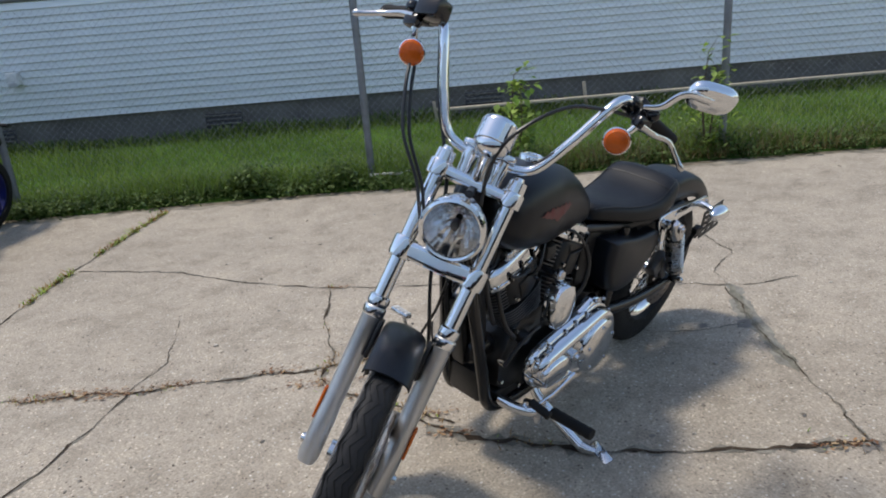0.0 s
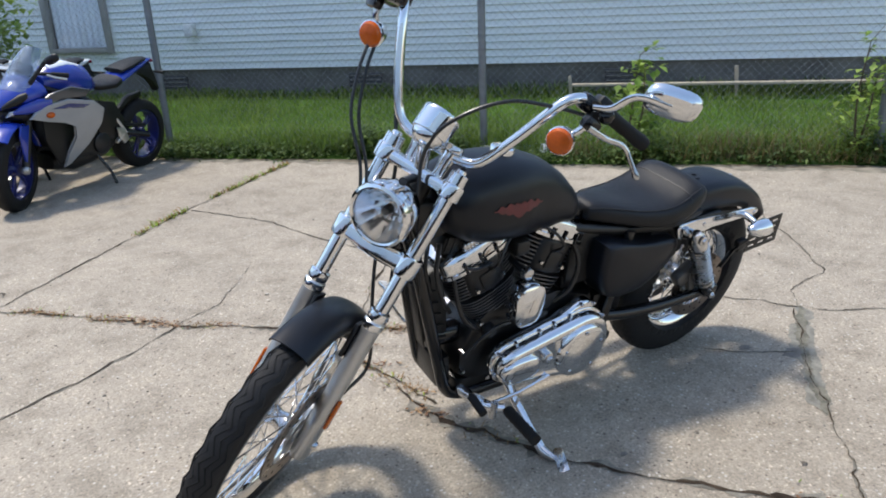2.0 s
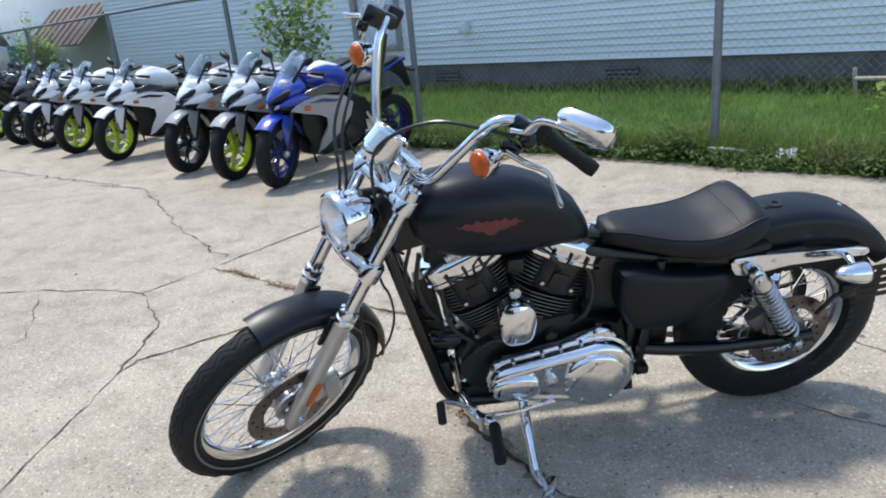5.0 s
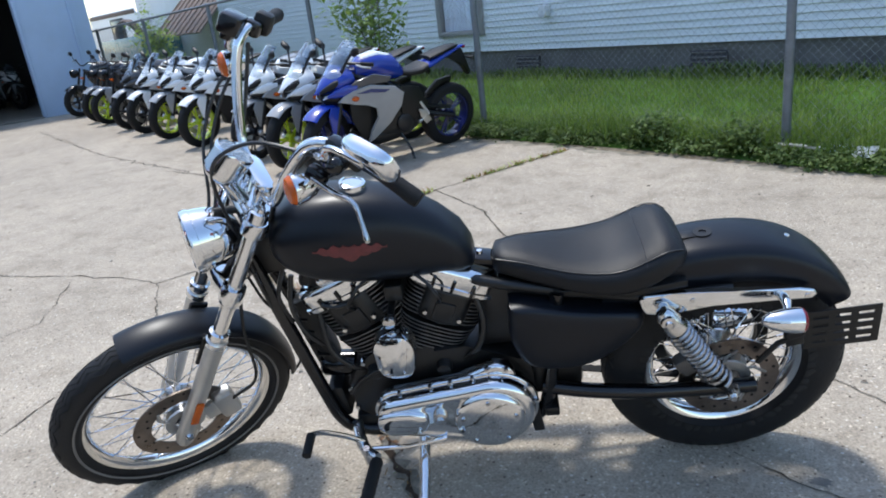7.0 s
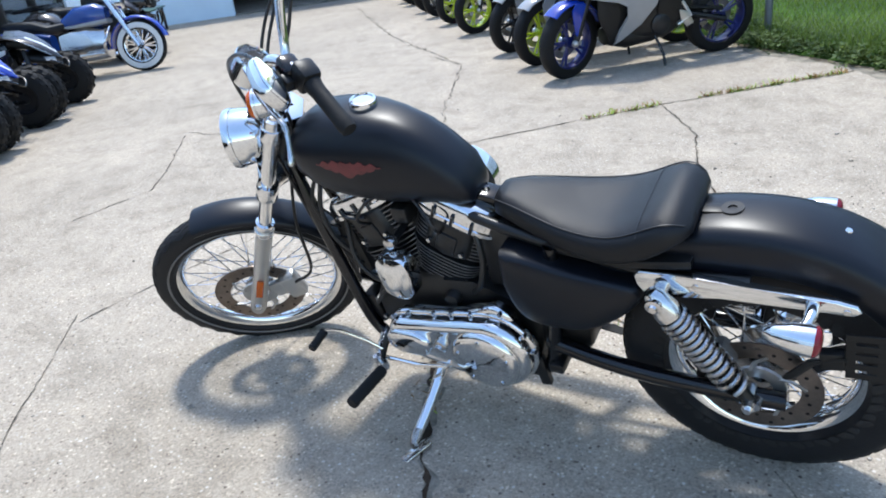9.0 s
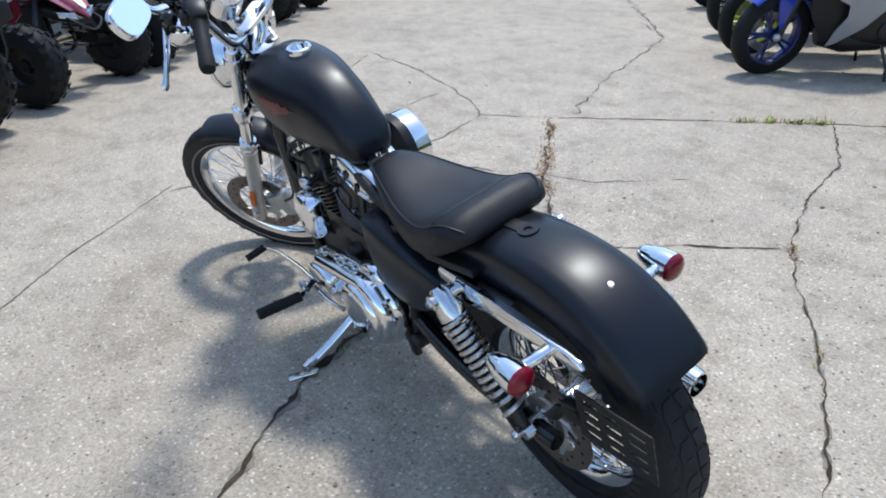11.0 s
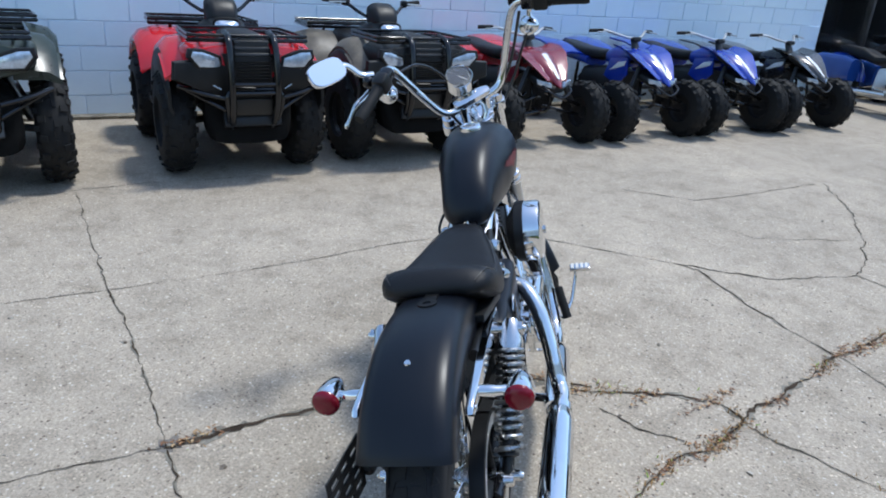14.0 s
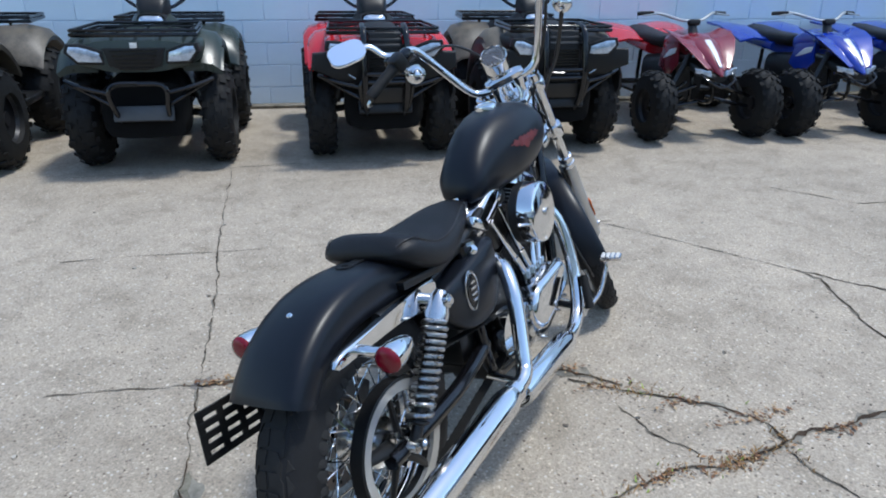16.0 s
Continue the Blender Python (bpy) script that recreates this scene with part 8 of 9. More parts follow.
def utility_quad(x, y, turn, label, body_mat, trim_mat, style=0):
    """A utility quad with racks and bumper; x, y is midway between the front tyres."""
    root = empty("utility_quad", at_lot(x, y, 0, turn) @ Matrix.Scale(1.08, 4) @ Matrix.Translation((-0.62, 0, 0)), label, "quad bike", "row of parked quad bikes")
    for s in (1, -1):
        lug_tyre(root, 0.62, 0.395 * s, 0.315, 0.185, 0.155, BLACK_WHEEL, 18, 0, "front_wheel")
        lug_tyre(root, -0.62, 0.395 * s, 0.315, 0.22, 0.155, BLACK_WHEEL, 16, 0, "rear_wheel")
        part("suspension_arm", tube(bmesh.new(), [(0.60, 0.14 * s, 0.33), (0.62, 0.36 * s, 0.30)], 0.022, 8), POWDER, root)
        part("suspension_arm", tube(bmesh.new(), [(0.54, 0.14 * s, 0.46), (0.60, 0.36 * s, 0.38)], 0.018, 8), POWDER, root)
        part("shock", tube(bmesh.new(), [(0.56, 0.18 * s, 0.66), (0.60, 0.30 * s, 0.36)], 0.032, 10), STEEL, root)
        # arched front mudguard
        rings = []
        for i in range(9):
            a = radians(42 + 112 * i / 8)
            rr = 0.405
            rings.append([Vector((0.60 + rr * math.cos(a) * 0.98, yy * s, 0.36 + (rr + dz) * math.sin(a))) for yy, dz in ((0.17, 0.085), (0.32, 0.095), (0.41, 0.075), (0.455, 0.025), (0.445, -0.01), (0.40, 0.035), (0.32, 0.065), (0.17, 0.055))])
        bm = bmesh.new()
        ring_faces(bm, rings)
        guard = part("front_mudguard", bm, body_mat, root)
        if style:
            rings = []
            for i in range(11):
                a = radians(34 + 124 * i / 10)
                rings.append([Vector((0.60 + 0.40 * math.cos(a), yy * s, 0.36 + (0.405 + dz) * math.sin(a) - dr)) for yy, dz, dr in ((0.448, 0.012, 0.0), (0.462, 0.008, 0.02), (0.466, 0.0, 0.11), (0.440, -0.01, 0.15), (0.430, -0.01, 0.14), (0.448, 0.0, 0.10), (0.445, 0.002, 0.02))])
            bm = bmesh.new()
            ring_faces(bm, rings)
            part("mudguard_skirt", bm, PLASTIC, guard, "black lower mudguard skirt")
        rings = []
        for i in range(9):
            a = radians(30 + 120 * i / 8)
            rr = 0.385
            rings.append([Vector((-0.62 + rr * math.cos(a), yy * s, 0.345 + (rr + dz) * math.sin(a))) for yy, dz in ((0.14, 0.07), (0.32, 0.085), (0.44, 0.055), (0.485, 0.0), (0.475, -0.03), (0.43, 0.025), (0.32, 0.055), (0.14, 0.04))])
        bm = bmesh.new()
        ring_faces(bm, rings)
        part("rear_mudguard", bm, body_mat, root)
        bm = bmesh.new()
        box(bm, (0.62, 0.24, 0.05), pose(-0.02, 0.33 * s, 0.34), 0.015)
        part("footwell", bm, PLASTIC, root)
        bm = bmesh.new()
        prism(bm, [(0.0, 0.000), (0.13, 0.008), (0.178, 0.066), (0.165, 0.098), (0.11, 0.094), (0.012, 0.058)], 0.05, Matrix.Translation((0.99, 0.180 * s, 0.690)) @ Matrix.Rotation(radians(90 * s - 14 * s), 4, "Z") @ XZ, 0.012)
        lamp = part("headlight", bm, LAMP, root, "clear slanted headlight")
        bm = bmesh.new()
        prism(bm, [(-0.014, -0.012), (0.135, -0.004), (0.192, 0.062), (0.180, 0.110), (0.10, 0.106), (-0.006, 0.066)], 0.044, Matrix.Translation((0.988, 0.180 * s, 0.690)) @ Matrix.Rotation(radians(90 * s - 14 * s), 4, "Z") @ XZ, 0.010)
        part("lamp_surround", bm, PLASTIC, lamp, "black lamp surround")
        part("bulb", ball(bmesh.new(), 0.018, Matrix.Translation((1.010 - 0.006, 0.262 * s, 0.735)), 10, 6), REFLECTOR, lamp)
        part("grip", tube(bmesh.new(), [(0.10, 0.27 * s, 1.035), (0.05, 0.39 * s, 1.045)], 0.018, 8), RUBBER, root)
        part("hand_lever", tube(bmesh.new(), [(0.16, 0.25 * s, 1.035), (0.14, 0.37 * s, 1.03)], 0.007, 6), CAST, root)
        part("switch_block", box(bmesh.new(), (0.05, 0.05, 0.05), pose(0.115, 0.235 * s, 1.035, 0, 0, -20 * s), 0.01), PLASTIC, root)
    # hood and nose
    bm = loft([(1.005, 0.22, 0.635, 0.755), (0.985, 0.315, 0.64, 0.81), (0.91, 0.36, 0.65, 0.835), (0.76, 0.37, 0.67, 0.83), (0.55, 0.34, 0.68, 0.835), (0.36, 0.22, 0.66, 0.845), (0.24, 0.15, 0.64, 0.87)], 3.2, 26)
    part("hood", bm, PLASTIC if body_mat is TAN and style else body_mat, root)
    bm = bmesh.new()
    prism(bm, [(-0.17, 0.055), (0.17, 0.055), (0.145, -0.045), (0.06, -0.07), (-0.06, -0.07), (-0.145, -0.045)], 0.03, pose(1.0, 0, 0.715) @ Matrix(((0, 0, 1, 0), (1, 0, 0, 0), (0, 1, 0, 0), (0, 0, 0, 1))), 0.008)
    grille = part("grille", bm, PLASTIC, root, "dark mesh grille")
    for k in range(5):
        part("grille_slat", box(bmesh.new(), (0.008, 0.26 - 0.02 * k, 0.006), pose(1.017, 0, 0.755 - 0.025 * k)), GLOSSBLACK, grille)
    part("badge", box(bmesh.new(), (0.006, 0.04, 0.03), pose(1.010, 0, 0.785), 0.002), WHITE_MARK, root)
    for s in (1, -1):
        rings = []
        for i in range(7):
            a = radians(44 + 30 * i / 6)
            rings.append([Vector((0.60 + 0.405 * math.cos(a), yy * s, 0.36 + 0.42 * math.sin(a) + dz)) for yy, dz in ((0.24, 0.02), (0.38, 0.02), (0.47, -0.01), (0.46, -0.035), (0.38, -0.01), (0.24, -0.01))])
        bm = bmesh.new()
        ring_faces(bm, rings)
        part("mudguard_flare", bm, body_mat, root)
        if style:
            FACE = Matrix(((0, 0, 1, 0), (1, 0, 0, 0), (0, 1, 0, 0), (0, 0, 0, 1)))
            bm = bmesh.new()
            prism(bm, [(0.125 * s, 0.50), (0.125 * s, 0.70), (0.34 * s, 0.735), (0.445 * s, 0.73), (0.455 * s, 0.63), (0.37 * s, 0.60), (0.22 * s, 0.52)], 0.05, pose(0.965, 0, 0) @ Matrix.Rotation(radians(-8 * s), 4, "Z") @ FACE, 0.014, 3)
            part("bumper_skirt", bm, PLASTIC, root, "black bumper skirt")
            part("bumper_edge", tube(bmesh.new(), [(1.022, 0.185 * s, 0.572), (1.012, 0.27 * s, 0.618), (0.985, 0.37 * s, 0.655)], [0.006, 0.007, 0.004], 6), STEEL, root, "silver bumper edge")
            part("bumper_upright", tube(bmesh.new(), smooth_path([(0.90, 0.128 * s, 0.875), (1.01, 0.130 * s, 0.845), (1.055, 0.132 * s, 0.74), (1.075, 0.132 * s, 0.56), (1.04, 0.128 * s, 0.42), (0.97, 0.12 * s, 0.34)], 4), 0.020, 10), GLOSSBLACK, root, "black bumper upright")
    if style:
        bm = loft([(1.030, 0.105, 0.50, 0.74), (1.01, 0.115, 0.46, 0.84), (0.88, 0.120, 0.46, 0.875), (0.60, 0.12, 0.62, 0.875)], 5, 22)
        part("front_fascia", bm, PLASTIC, root, "black plastic front fascia")
        for k in range(3):
            part("grille_slat", box(bmesh.new(), (0.016, 0.20, 0.020), pose(1.022 - 0.010 * k, 0, 0.765 + 0.034 * k, 0, -20), 0.005), POWDER, grille)
        for k in range(6):
            part("grille_slat", box(bmesh.new(), (0.010, 0.19, 0.006), pose(1.036, 0, 0.635 + 0.018 * k)), GLOSSBLACK, grille)
        for zz in (0.605, 0.555):
            part("bumper_bar", tube(bmesh.new(), [(1.068, -0.135, zz), (1.076, 0, zz), (1.068, 0.135, zz)], 0.013, 8), GLOSSBLACK, root)
        part("winch_plate", box(bmesh.new(), (0.02, 0.22, 0.10), pose(1.03, 0, 0.47, 0, 8), 0.006), POWDER, root)
    bm = loft([(0.96, 0.22, 0.24, 0.34), (0.90, 0.26, 0.22, 0.56), (0.70, 0.24, 0.22, 0.60), (0.3, 0.17, 0.24, 0.62), (-0.4, 0.17, 0.26, 0.62), (-0.8, 0.2, 0.30, 0.55)], 4, 20)
    part("chassis", bm, UNDERSIDE, root, "dark chassis and engine")
    bm = bmesh.new()
    box(bm, (0.03, 0.34, 0.09), pose(0.985, 0, 0.39, 0, -18), 0.008)
    part("skid_plate", bm, POWDER if style else plain("grey_skid_plate", (0.06, 0.066, 0.072), 0.5, vary=0.2), root)
    # bumper
    for s in (1, -1):
        part("bumper_tube", tube(bmesh.new(), smooth_path([(0.96, 0.14 * s, 0.34), (1.04, 0.15 * s, 0.44), (1.06, 0.16 * s, 0.53), (1.05, 0.12 * s, 0.57), (1.05, 0.0, 0.575)], 4), 0.016, 8), GLOSSBLACK, root)
        part("bumper_tube", tube(bmesh.new(), smooth_path([(1.05, 0.155 * s, 0.52), (1.03, 0.30 * s, 0.555), (0.96, 0.41 * s, 0.585)], 4), 0.014, 8), GLOSSBLACK, root)
        part("bumper_tube", tube(bmesh.new(), [(0.97, 0.40 * s, 0.58), (1.03, 0.16 * s, 0.45)], 0.012, 8), GLOSSBLACK, root)
    # racks
    for tag, cx, lx, hw, z in (("front_rack", 0.70, 0.50, 0.34, 0.838), ("rear_rack", -0.72, 0.62, 0.38, 0.815)):
        rim_pts = [(cx + lx / 2, -hw, z), (cx + lx / 2 + 0.02, 0, z), (cx + lx / 2, hw, z), (cx - lx / 2, hw * 0.92, z), (cx - lx / 2, -hw * 0.92, z)]
        rk = part(tag, tube(bmesh.new(), rim_pts, 0.013, 8, loop=True), GLOSSBLACK, root, "black tubular cargo rack")
        up = [(px, py, pz + 0.025) for px, py, pz in rim_pts]
        part("rack_rail", tube(bmesh.new(), up, 0.010, 8, loop=True), GLOSSBLACK, rk)
        for k in range(5):
            yy = -hw * 0.8 + hw * 1.6 * k / 4
            part("rack_bar", bar(bmesh.new(), (cx - lx / 2, yy, z), (cx + lx / 2, yy, z), 0.008, 8), GLOSSBLACK, rk)
        for yy in (-hw * 0.6, hw * 0.6):
            part("rack_leg", bar(bmesh.new(), (cx + lx * 0.35, yy, z), (cx + lx * 0.25, yy, z - 0.13), 0.012, 8), GLOSSBLACK, rk)
    part("seat", loft([(0.16, 0.10, 0.68, 0.80), (0.02, 0.14, 0.66, 0.78), (-0.25, 0.17, 0.66, 0.79), (-0.45, 0.17, 0.68, 0.82), (-0.52, 0.14, 0.72, 0.81)], 3, 20), VINYL, root, "black vinyl seat")
    part("tank_cover", loft([(0.40, 0.12, 0.70, 0.88), (0.28, 0.15, 0.68, 0.92), (0.10, 0.14, 0.68, 0.88)], 3, 18), trim_mat, root)
    part("steering_column", tube(bmesh.new(), [(0.30, 0, 0.80), (0.20, 0, 0.98)], 0.03, 10), POWDER, root)
    part("handlebar", tube(bmesh.new(), smooth_path([(0.05, 0.39, 1.045), (0.11, 0.25, 1.035), (0.19, 0.12, 0.95), (0.21, 0, 0.93), (0.19, -0.12, 0.95), (0.11, -0.25, 1.035), (0.05, -0.39, 1.045)], 3), 0.012, 8), GLOSSBLACK, root)
    part("instrument_pod", loft([(0.36, 0.07, 0.87, 0.94), (0.31, 0.095, 0.86, 1.01), (0.22, 0.105, 0.87, 1.04), (0.14, 0.08, 0.90, 1.02)], 4, 20), PLASTIC, root, "black instrument pod")
    part("pod_lamp", loft([(0.425, 0.05, 0.845, 0.885), (0.405, 0.075, 0.835, 0.905), (0.34, 0.085, 0.83, 0.915)], 3.4, 16), LAMP, root, "clear pod lamp")
    part("pod_shroud", loft([(0.40, 0.088, 0.82, 0.918), (0.30, 0.10, 0.80, 0.93), (0.20, 0.09, 0.80, 0.92)], 3.4, 16), PLASTIC, root)
    # the rear axle sits close behind the seat
    for ob in root.children_recursive:
        top = ob
        while top.parent is not root:
            top = top.parent
        far = top.name.startswith(("rear_wheel", "rear_mudguard"))
        for v in ob.data.vertices:
            if far:
                v.co.x += 0.22
            elif v.co.x < -0.1:
                v.co.x = -0.1 + (v.co.x + 0.1) * 0.66
            if top.name.startswith(("handlebar", "grip", "hand_lever", "switch_block", "instrument_pod", "pod_", "steering_column")):
                v.co.z -= 0.005
            elif top.name.startswith(("rear_mudguard", "front_mudguard", "mudguard_flare")):
                v.co.z -= 0.022
    return root


utility_quad(-2.32, 3.78, -92, "camouflage utility quad with black racks", TAN, PLASTIC)
utility_quad(-0.89, 3.76, -92, "olive green utility quad with black racks and bumper", OLIVE, OLIVE)
utility_quad(0.67, 3.74, -92, "red utility quad with black racks and bumper", PAINT["red"], PLASTIC, style=1)
utility_quad(1.93, 3.73, -92, "tan camouflage utility quad with silver edged bumper", TAN, PLASTIC, style=1)
utility_quad(10.75, 3.42, -92, "black utility quad parked beyond the blue cruiser", PAINT["black"], PLASTIC)


def sport_quad(x, y, turn, label, body, rear):
    """A sport quad with open suspension; x, y is midway between the front tyres."""
    root = empty("sport_quad", at_lot(x, y, 0, turn) @ Matrix.Scale(1.04, 4) @ Matrix.Translation((-0.64, 0, 0)), label, "quad bike", "row of parked quad bikes")
    for s in (1, -1):
        lug_tyre(root, 0.64, 0.44 * s, 0.272, 0.17, 0.13, BLACK_WHEEL, 18, 0, "front_wheel")
        lug_tyre(root, -0.62, 0.42 * s, 0.255, 0.24, 0.125, BLACK_WHEEL, 16, 0, "rear_wheel")
        for dx, z0, z1 in ((0.10, 0.30, 0.25), (-0.12, 0.30, 0.25), (0.06, 0.42, 0.33), (-0.10, 0.42, 0.33)):
            part("suspension_arm", bar(bmesh.new(), (0.58 + dx, 0.10 * s, z0), (0.64, 0.37 * s, z1), 0.013, 8), GLOSSBLACK, root)
        part("shock", tube(bmesh.new(), [(0.54, 0.13 * s, 0.64), (0.62, 0.33 * s, 0.32)], 0.022, 10), POWDER, root)
        # front wing
        bm = bmesh.new()
        rings = []
        for f in (0.0, 0.25, 0.5, 0.75, 1.0):
            xx, zz = 0.94 - 0.66 * f, 0.60 + 0.24 * math.sin(math.pi * 0.5 * min(1.0, 1.25 * f))
            hw = 0.08 + 0.19 * math.sin(math.pi * (0.03 + 0.62 * f))
            rings.append([Vector((xx, yy * s, zz + dz)) for yy, dz in ((0.04, -0.01), (hw * 0.65, 0.02), (hw, 0.01 + 0.05 * f), (hw - 0.008, -0.005 + 0.05 * f), (hw * 0.65, 0.005), (0.04, -0.03))])
        ring_faces(bm, rings)
        part("front_wing", bm, body, root)
        bm = bmesh.new()
        rings = []
        for f in (0.0, 0.3, 0.6, 1.0):
            xx, zz = -0.28 - 0.60 * f, 0.66 + 0.14 * math.sin(math.pi * 0.5 * f + 0.25)
            rings.append([Vector((xx, yy * s, zz + dz)) for yy, dz in ((0.10, 0.03), (0.26, 0.05), (0.40, 0.02 + 0.03 * f), (0.395, 0.0 + 0.03 * f), (0.26, 0.03), (0.10, 0.01))])
        ring_faces(bm, rings)
        part("rear_wing", bm, rear, root)
        bm = bmesh.new()
        prism(bm, [(0.45, 0.78), (0.18, 0.74), (0.12, 0.55), (0.30, 0.46), (0.48, 0.60)], 0.02, Matrix.Translation((0, 0.16 * s, 0)) @ XZ, 0.008)
        shroud = part("radiator_shroud", bm, body, root)
        part("shroud_graphic", prism(bmesh.new(), [(0.44, 0.74), (0.30, 0.715), (0.20, 0.62), (0.26, 0.64), (0.42, 0.69)], 0.005, Matrix.Translation((0, 0.172 * s, 0)) @ XZ, 0.001), PAINT["white"], shroud, "pale shroud graphic")
        bm = bmesh.new()
        prism(bm, [(0.0, 0.0), (0.14, 0.03), (0.15, 0.075), (0.02, 0.055)], 0.04, Matrix.Translation((0.955, 0.045 * s, 0.535)) @ Matrix.Rotation(radians(125 * s), 4, "Z") @ XZ, 0.01)
        part("headlight", bm, LAMP, root, "small slanted headlight")
        part("footrest", box(bmesh.new(), (0.30, 0.16, 0.03), pose(-0.05, 0.28 * s, 0.30), 0.008), POWDER, root)
        part("grip", tube(bmesh.new(), [(0.14, 0.27 * s, 1.02), (0.09, 0.39 * s, 1.01)], 0.018, 8), RUBBER, root)
        part("hand_lever", tube(bmesh.new(), [(0.20, 0.25 * s, 1.02), (0.18, 0.38 * s, 1.0)], 0.007, 6), CAST, root)
    # nose: pointed beak
    bm = loft([(1.02, 0.012, 0.545, 0.565), (0.95, 0.040, 0.555, 0.635), (0.82, 0.080, 0.61, 0.735), (0.64, 0.125, 0.68, 0.825), (0.44, 0.150, 0.72, 0.865), (0.32, 0.12, 0.72, 0.865)], 1.8, 20)
    nose = part("nose", bm, body, root, "pointed glossy nose plastic")
    part("lamp_mask", loft([(0.985, 0.05, 0.50, 0.555), (0.90, 0.105, 0.50, 0.60), (0.78, 0.14, 0.52, 0.64), (0.62, 0.15, 0.56, 0.68)], 2.6, 16), PLASTIC, nose, "black lamp mask")
    for s in (1, -1):
        part("nose_vent", prism(bmesh.new(), [(0.80, 0.70), (0.60, 0.80), (0.46, 0.81), (0.52, 0.76), (0.70, 0.70)], 0.012, Matrix.Translation((0, 0.125 * s, 0)) @ Matrix.Translation((0.63, 0, 0)) @ Matrix.Rotation(radians(-14 * s), 4, "Z") @ Matrix.Translation((-0.63, 0, 0)) @ XZ, 0.003), PLASTIC, nose, "black side vent")
    part("nose_stripe", loft([(0.97, 0.012, 0.62, 0.632), (0.82, 0.022, 0.724, 0.738), (0.64, 0.03, 0.812, 0.828)], 2.2, 10), PAINT["white"], nose)
    part("tank", loft([(0.34, 0.10, 0.66, 0.86), (0.18, 0.13, 0.64, 0.88), (0.04, 0.10, 0.66, 0.82)], 2.6, 18), body, root)
    part("seat", loft([(0.14, 0.06, 0.74, 0.84), (-0.05, 0.10, 0.68, 0.80), (-0.35, 0.13, 0.68, 0.80), (-0.66, 0.11, 0.72, 0.84), (-0.74, 0.06, 0.76, 0.82)], 3, 18), VINYL, root, "black vinyl seat")
    part("rear_body", loft([(-0.20, 0.14, 0.60, 0.72), (-0.55, 0.17, 0.64, 0.76), (-0.80, 0.12, 0.72, 0.80)], 3, 16), rear, root)
    part("engine", loft([(0.36, 0.12, 0.26, 0.62), (0.1, 0.15, 0.24, 0.64), (-0.25, 0.13, 0.26, 0.60)], 4, 16), POWDER, root)
    for s in (1, -1):
        part("frame_tube", tube(bmesh.new(), smooth_path([(0.62, 0.09 * s, 0.62), (0.66, 0.10 * s, 0.30), (0.3, 0.11 * s, 0.24), (-0.3, 0.11 * s, 0.26), (-0.36, 0.10 * s, 0.62)], 4), 0.016, 8), GLOSSBLACK, root)
    part("rear_axle", bar(bmesh.new(), (-0.62, -0.40, 0.255), (-0.62, 0.40, 0.255), 0.025, 10), POWDER, root)
    part("front_bumper", tube(bmesh.new(), smooth_path([(0.86, 0.13, 0.58), (1.02, 0.11, 0.52), (1.06, 0.0, 0.46), (1.02, -0.11, 0.52), (0.86, -0.13, 0.58)], 4), 0.010, 8), GLOSSBLACK, root, "black tubular bumper")
    part("handlebar", tube(bmesh.new(), smooth_path([(0.09, 0.39, 1.01), (0.15, 0.25, 1.02), (0.26, 0.10, 0.97), (0.27, 0, 0.96), (0.26, -0.10, 0.97), (0.15, -0.25, 1.02), (0.09, -0.39, 1.01)], 3), 0.013, 8), CAST, root)
    part("steering_column", tube(bmesh.new(), [(0.38, 0, 0.72), (0.33, 0, 0.84), (0.27, 0, 0.96)], [0.07, 0.045, 0.028], 10), POWDER, root)
    part("instrument_pod", box(bmesh.new(), (0.06, 0.10, 0.05), pose(0.31, 0, 0.95, 0, -20), 0.015), PLASTIC, root)
    # short overhang: the bodywork ends above the front axle
    for ob in root.children_recursive:
        if ob.name.split(".")[0] not in ("front_wheel", "rear_wheel", "tread", "rim", "suspension_arm", "shock", "rear_axle"):
            for v in ob.data.vertices:
                v.co.x = v.co.x if v.co.x < 0.3 else 0.3 + (v.co.x - 0.3) * 0.72
                v.co.z = 0.25 + (v.co.z - 0.25) * 0.87
    return root


sport_quad(3.34, 3.68, -92, "red and maroon sport quad with black seat", PAINT["maroon"], PAINT["red"])
sport_quad(4.58, 3.60, -92, "bright blue sport quad with black seat", PAINT["blue"], PAINT["blue"])
sport_quad(5.75, 3.55, -92, "blue sport quad with white nose stripe", PAINT["blue"], PAINT["blue"])
sport_quad(6.85, 3.48, -92, "black and silver sport quad", PAINT["black"], PAINT["grey"])


CRUISER_BLUE = paint("deep_blue_paint", (0.012, 0.05, 0.24))


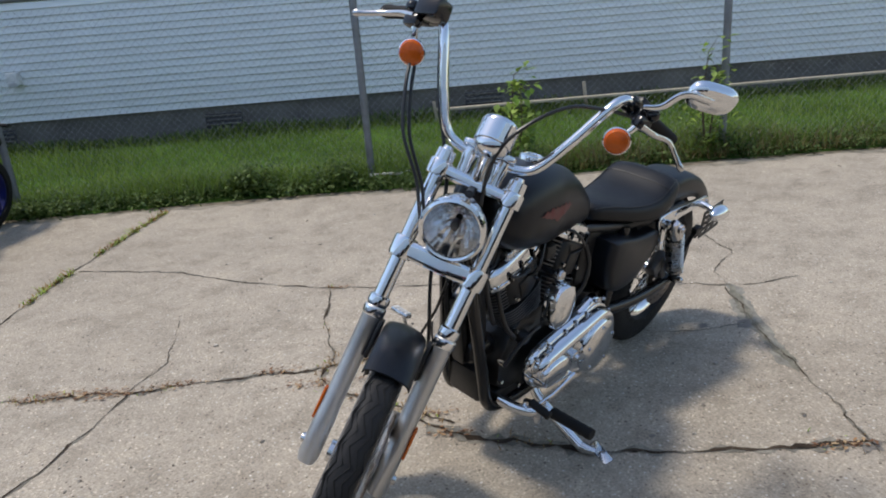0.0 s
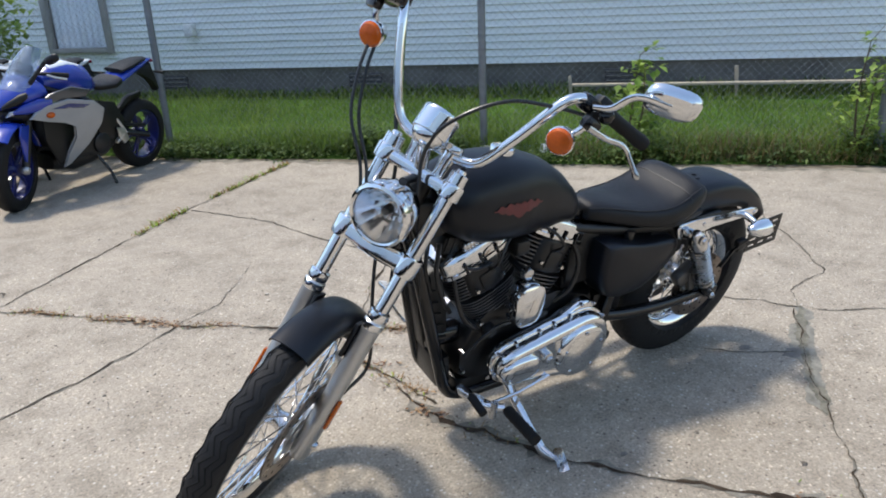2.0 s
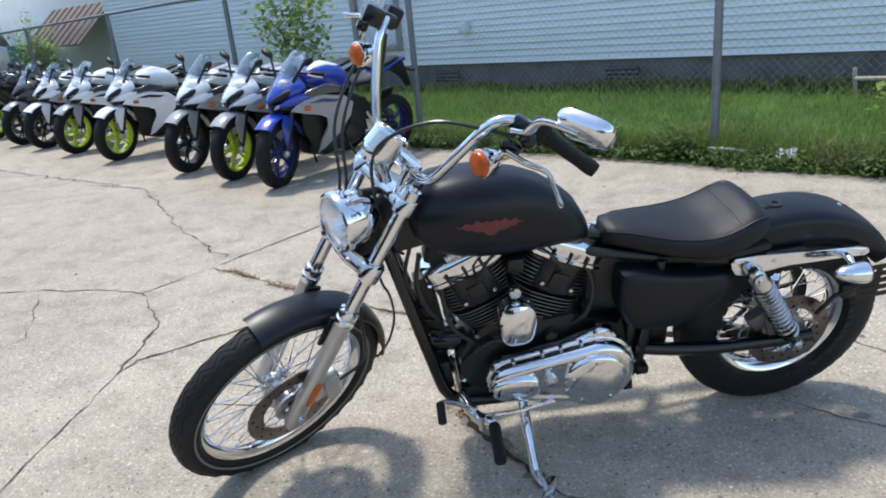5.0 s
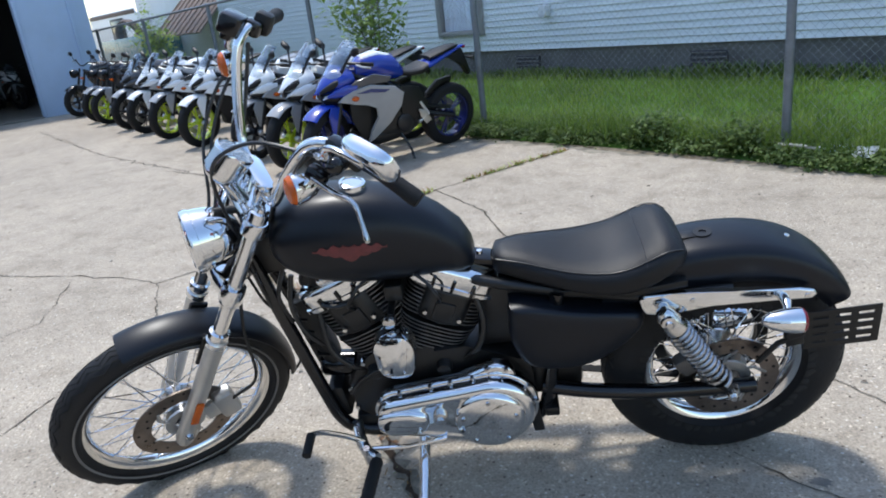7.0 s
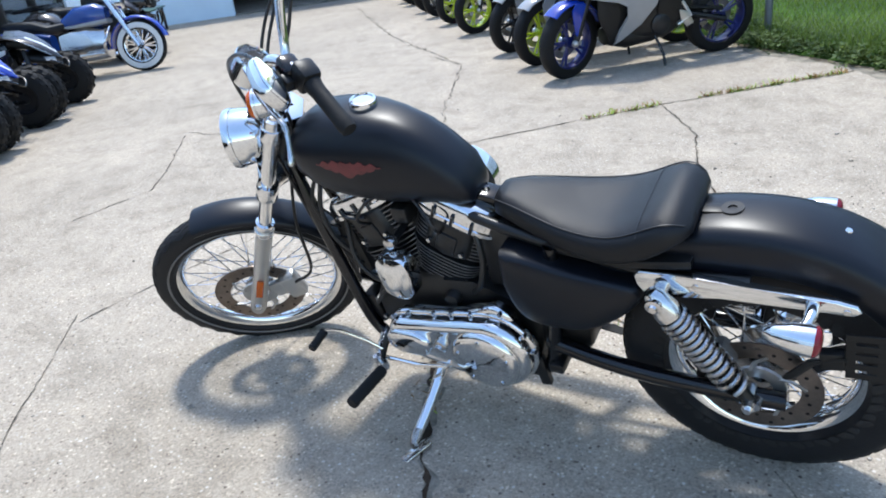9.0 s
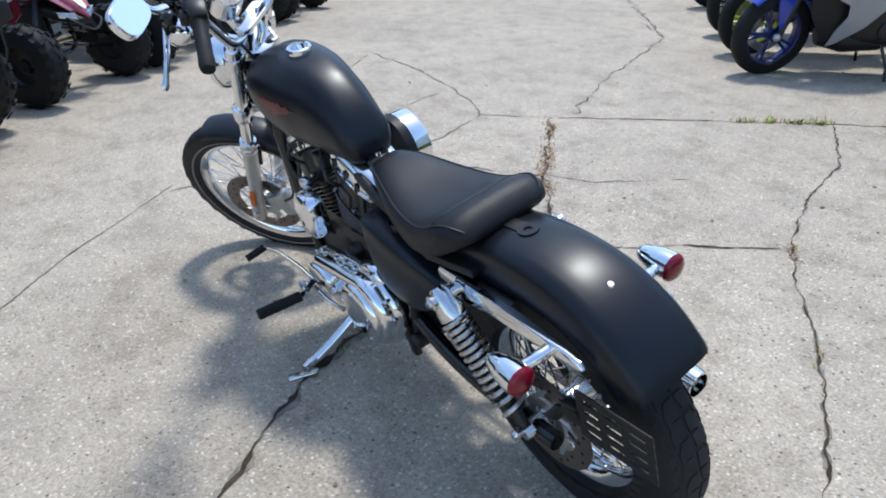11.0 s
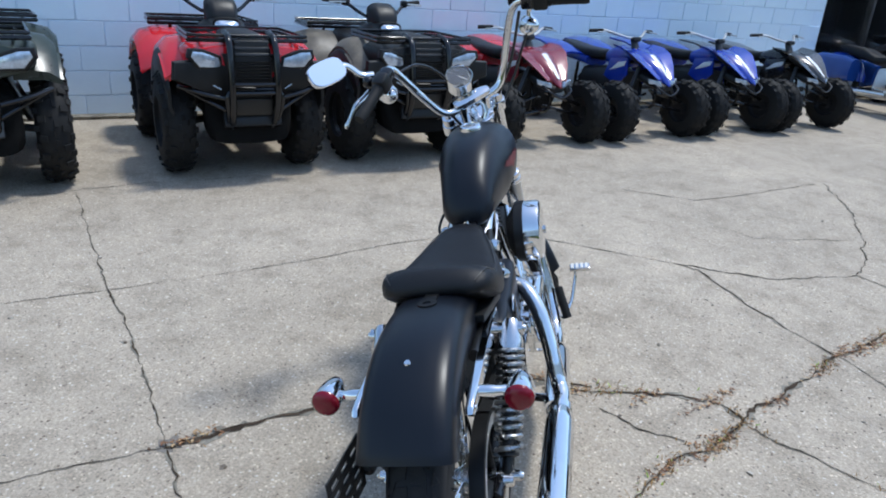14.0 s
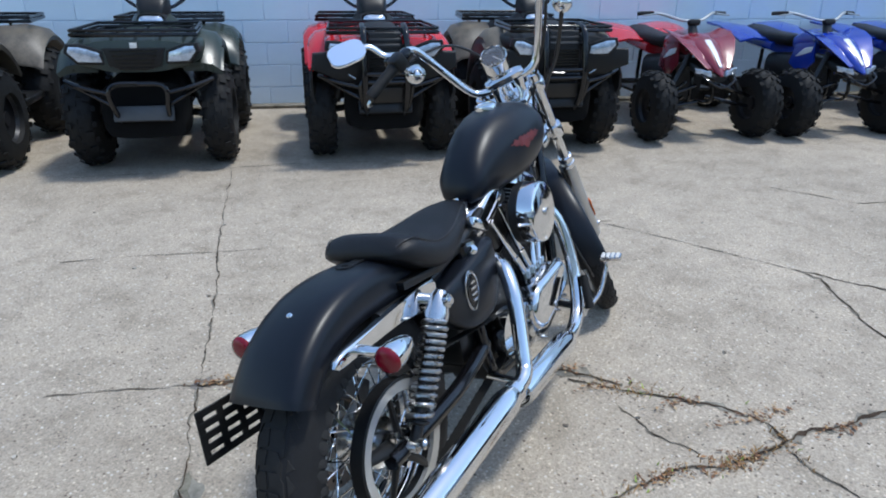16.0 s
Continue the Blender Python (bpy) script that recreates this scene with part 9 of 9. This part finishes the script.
def touring_cruiser():
    """The blue cruiser parked beyond the quads, side on."""
    root = empty("touring_cruiser", at_lot(9.08, 3.0, 0, -96) @ pose(-0.82, 0, 0, -8), "blue touring cruiser with saddlebags and white wall tyre", "motorcycle")
    for name, x, w in (("front_wheel", 0.82, 0.13), ("rear_wheel", -0.80, 0.15)):
        bm = plain_tyre(0.325, w, 0.215)
        bmesh.ops.transform(bm, matrix=pose(x, 0, 0.325), verts=bm.verts)
        ty = part(name, bm, RUBBER, root)
        for s in (1, -1):
            bm = lathe(bmesh.new(), [(0.228, w * 0.51 * s), (0.255, w * 0.54 * s), (0.295, w * 0.47 * s), (0.26, w * 0.40 * s)], pose(x, 0, 0.325) @ SIDE, 36, loop=True)
            part("white_wall", bm, WHITE_MARK, ty, "white tyre wall")
        bm = cast_rim(0.215, w * 0.8, 9)
        bmesh.ops.transform(bm, matrix=pose(x, 0, 0.325), verts=bm.verts)
        part("rim", bm, CHROME, ty)
        rings = []
        for i in range(13):
            a = radians((12 if x > 0 else 5) + 168 * i / 12)
            rings.append([Vector((x + (0.36 + 0.03 * math.sin(b)) * math.cos(a), -0.09 * math.cos(b), 0.325 + (0.36 + 0.03 * math.sin(b)) * math.sin(a) - 0.0)) for b in (math.pi * j / 8 for j in range(9))] + [Vector((x + (0.35 + 0.028 * math.sin(b)) * math.cos(a), -0.086 * math.cos(b), 0.325 + (0.35 + 0.028 * math.sin(b)) * math.sin(a))) for b in (math.pi * j / 8 for j in range(8, -1, -1))])
        bm = bmesh.new()
        ring_faces(bm, rings)
        part("mudguard", bm, PAINT["blue"], root)
    for s in (1, -1):
        part("fork_leg", tube(bmesh.new(), [(0.82, 0.11 * s, 0.32), (0.52, 0.11 * s, 0.98)], 0.032, 12), CHROME, root)
        bag = part("saddlebag", loft([(-0.40, 0.11, 0.34, 0.62), (-0.55, 0.13, 0.30, 0.66), (-0.90, 0.13, 0.32, 0.66), (-1.06, 0.08, 0.42, 0.60)], 3.4, 20), CRUISER_BLUE, root)
        bag.location = (0, 0.27 * s, 0)
        part("crash_bar", tube(bmesh.new(), smooth_path([(0.50, 0.10 * s, 0.60), (0.52, 0.30 * s, 0.50), (0.46, 0.32 * s, 0.36), (0.42, 0.12 * s, 0.26)], 4), 0.016, 8), CHROME, root)
        part("footboard", box(bmesh.new(), (0.30, 0.12, 0.03), pose(0.28, 0.28 * s, 0.28), 0.01), CHROME_WORN, root)
    part("fuel_tank", loft([(0.48, 0.10, 0.66, 0.86), (0.36, 0.17, 0.62, 0.92), (0.10, 0.17, 0.62, 0.90), (-0.10, 0.08, 0.64, 0.78)], 2.6, 20), CRUISER_BLUE, root)
    part("tank_band", loft([(0.49, 0.105, 0.66, 0.72), (0.36, 0.176, 0.63, 0.71), (0.10, 0.176, 0.62, 0.69), (-0.08, 0.09, 0.645, 0.68)], 3, 16), PAINT["silver"], root, "cream lower tank band")
    part("seat", loft([(-0.05, 0.09, 0.64, 0.74), (-0.25, 0.18, 0.60, 0.72), (-0.45, 0.18, 0.64, 0.80), (-0.75, 0.15, 0.70, 0.82), (-0.85, 0.10, 0.74, 0.80)], 3, 18), VINYL, root)
    part("engine", loft([(0.42, 0.12, 0.22, 0.60), (0.2, 0.17, 0.20, 0.64), (-0.15, 0.16, 0.22, 0.60)], 4, 16), CHROME_WORN, root)
    part("headlight", lathe(bmesh.new(), [(0.0, 0.06), (0.09, 0.05), (0.10, 0.0), (0.07, -0.10), (0.0, -0.13)], axis_at((0.66, 0, 0.90), (1, 0, -0.1)), 22), CHROME, root)
    part("handlebar", tube(bmesh.new(), smooth_path([(0.12, 0.40, 1.04), (0.28, 0.36, 1.10), (0.48, 0.14, 1.04), (0.48, -0.14, 1.04), (0.28, -0.36, 1.10), (0.12, -0.40, 1.04)], 4), 0.015, 10), CHROME, root)
    part("muffler", tube(bmesh.new(), [(0.1, -0.22, 0.24), (-0.3, -0.24, 0.23), (-1.05, -0.24, 0.25)], [0.03, 0.045, 0.05], 12), CHROME, root)
    part("muffler", tube(bmesh.new(), [(0.1, 0.22, 0.24), (-0.3, 0.24, 0.23), (-1.05, 0.24, 0.25)], [0.03, 0.045, 0.05], 12), CHROME, root)


touring_cruiser()


# machines kept in the dim workshop bay
for x, y, turn, lab in ((19.6, 0.15, 172, "dark naked motorcycle standing in the workshop bay"), (20.0, 1.0, 176, "black motorcycle standing in the dim workshop"), (20.3, 1.9, 184, "black motorcycle parked deep in the workshop")):
    sport_bike(x, y, turn, lab, "black", "silver", "silver", "dark", naked=True, group="motorcycles inside the bay")
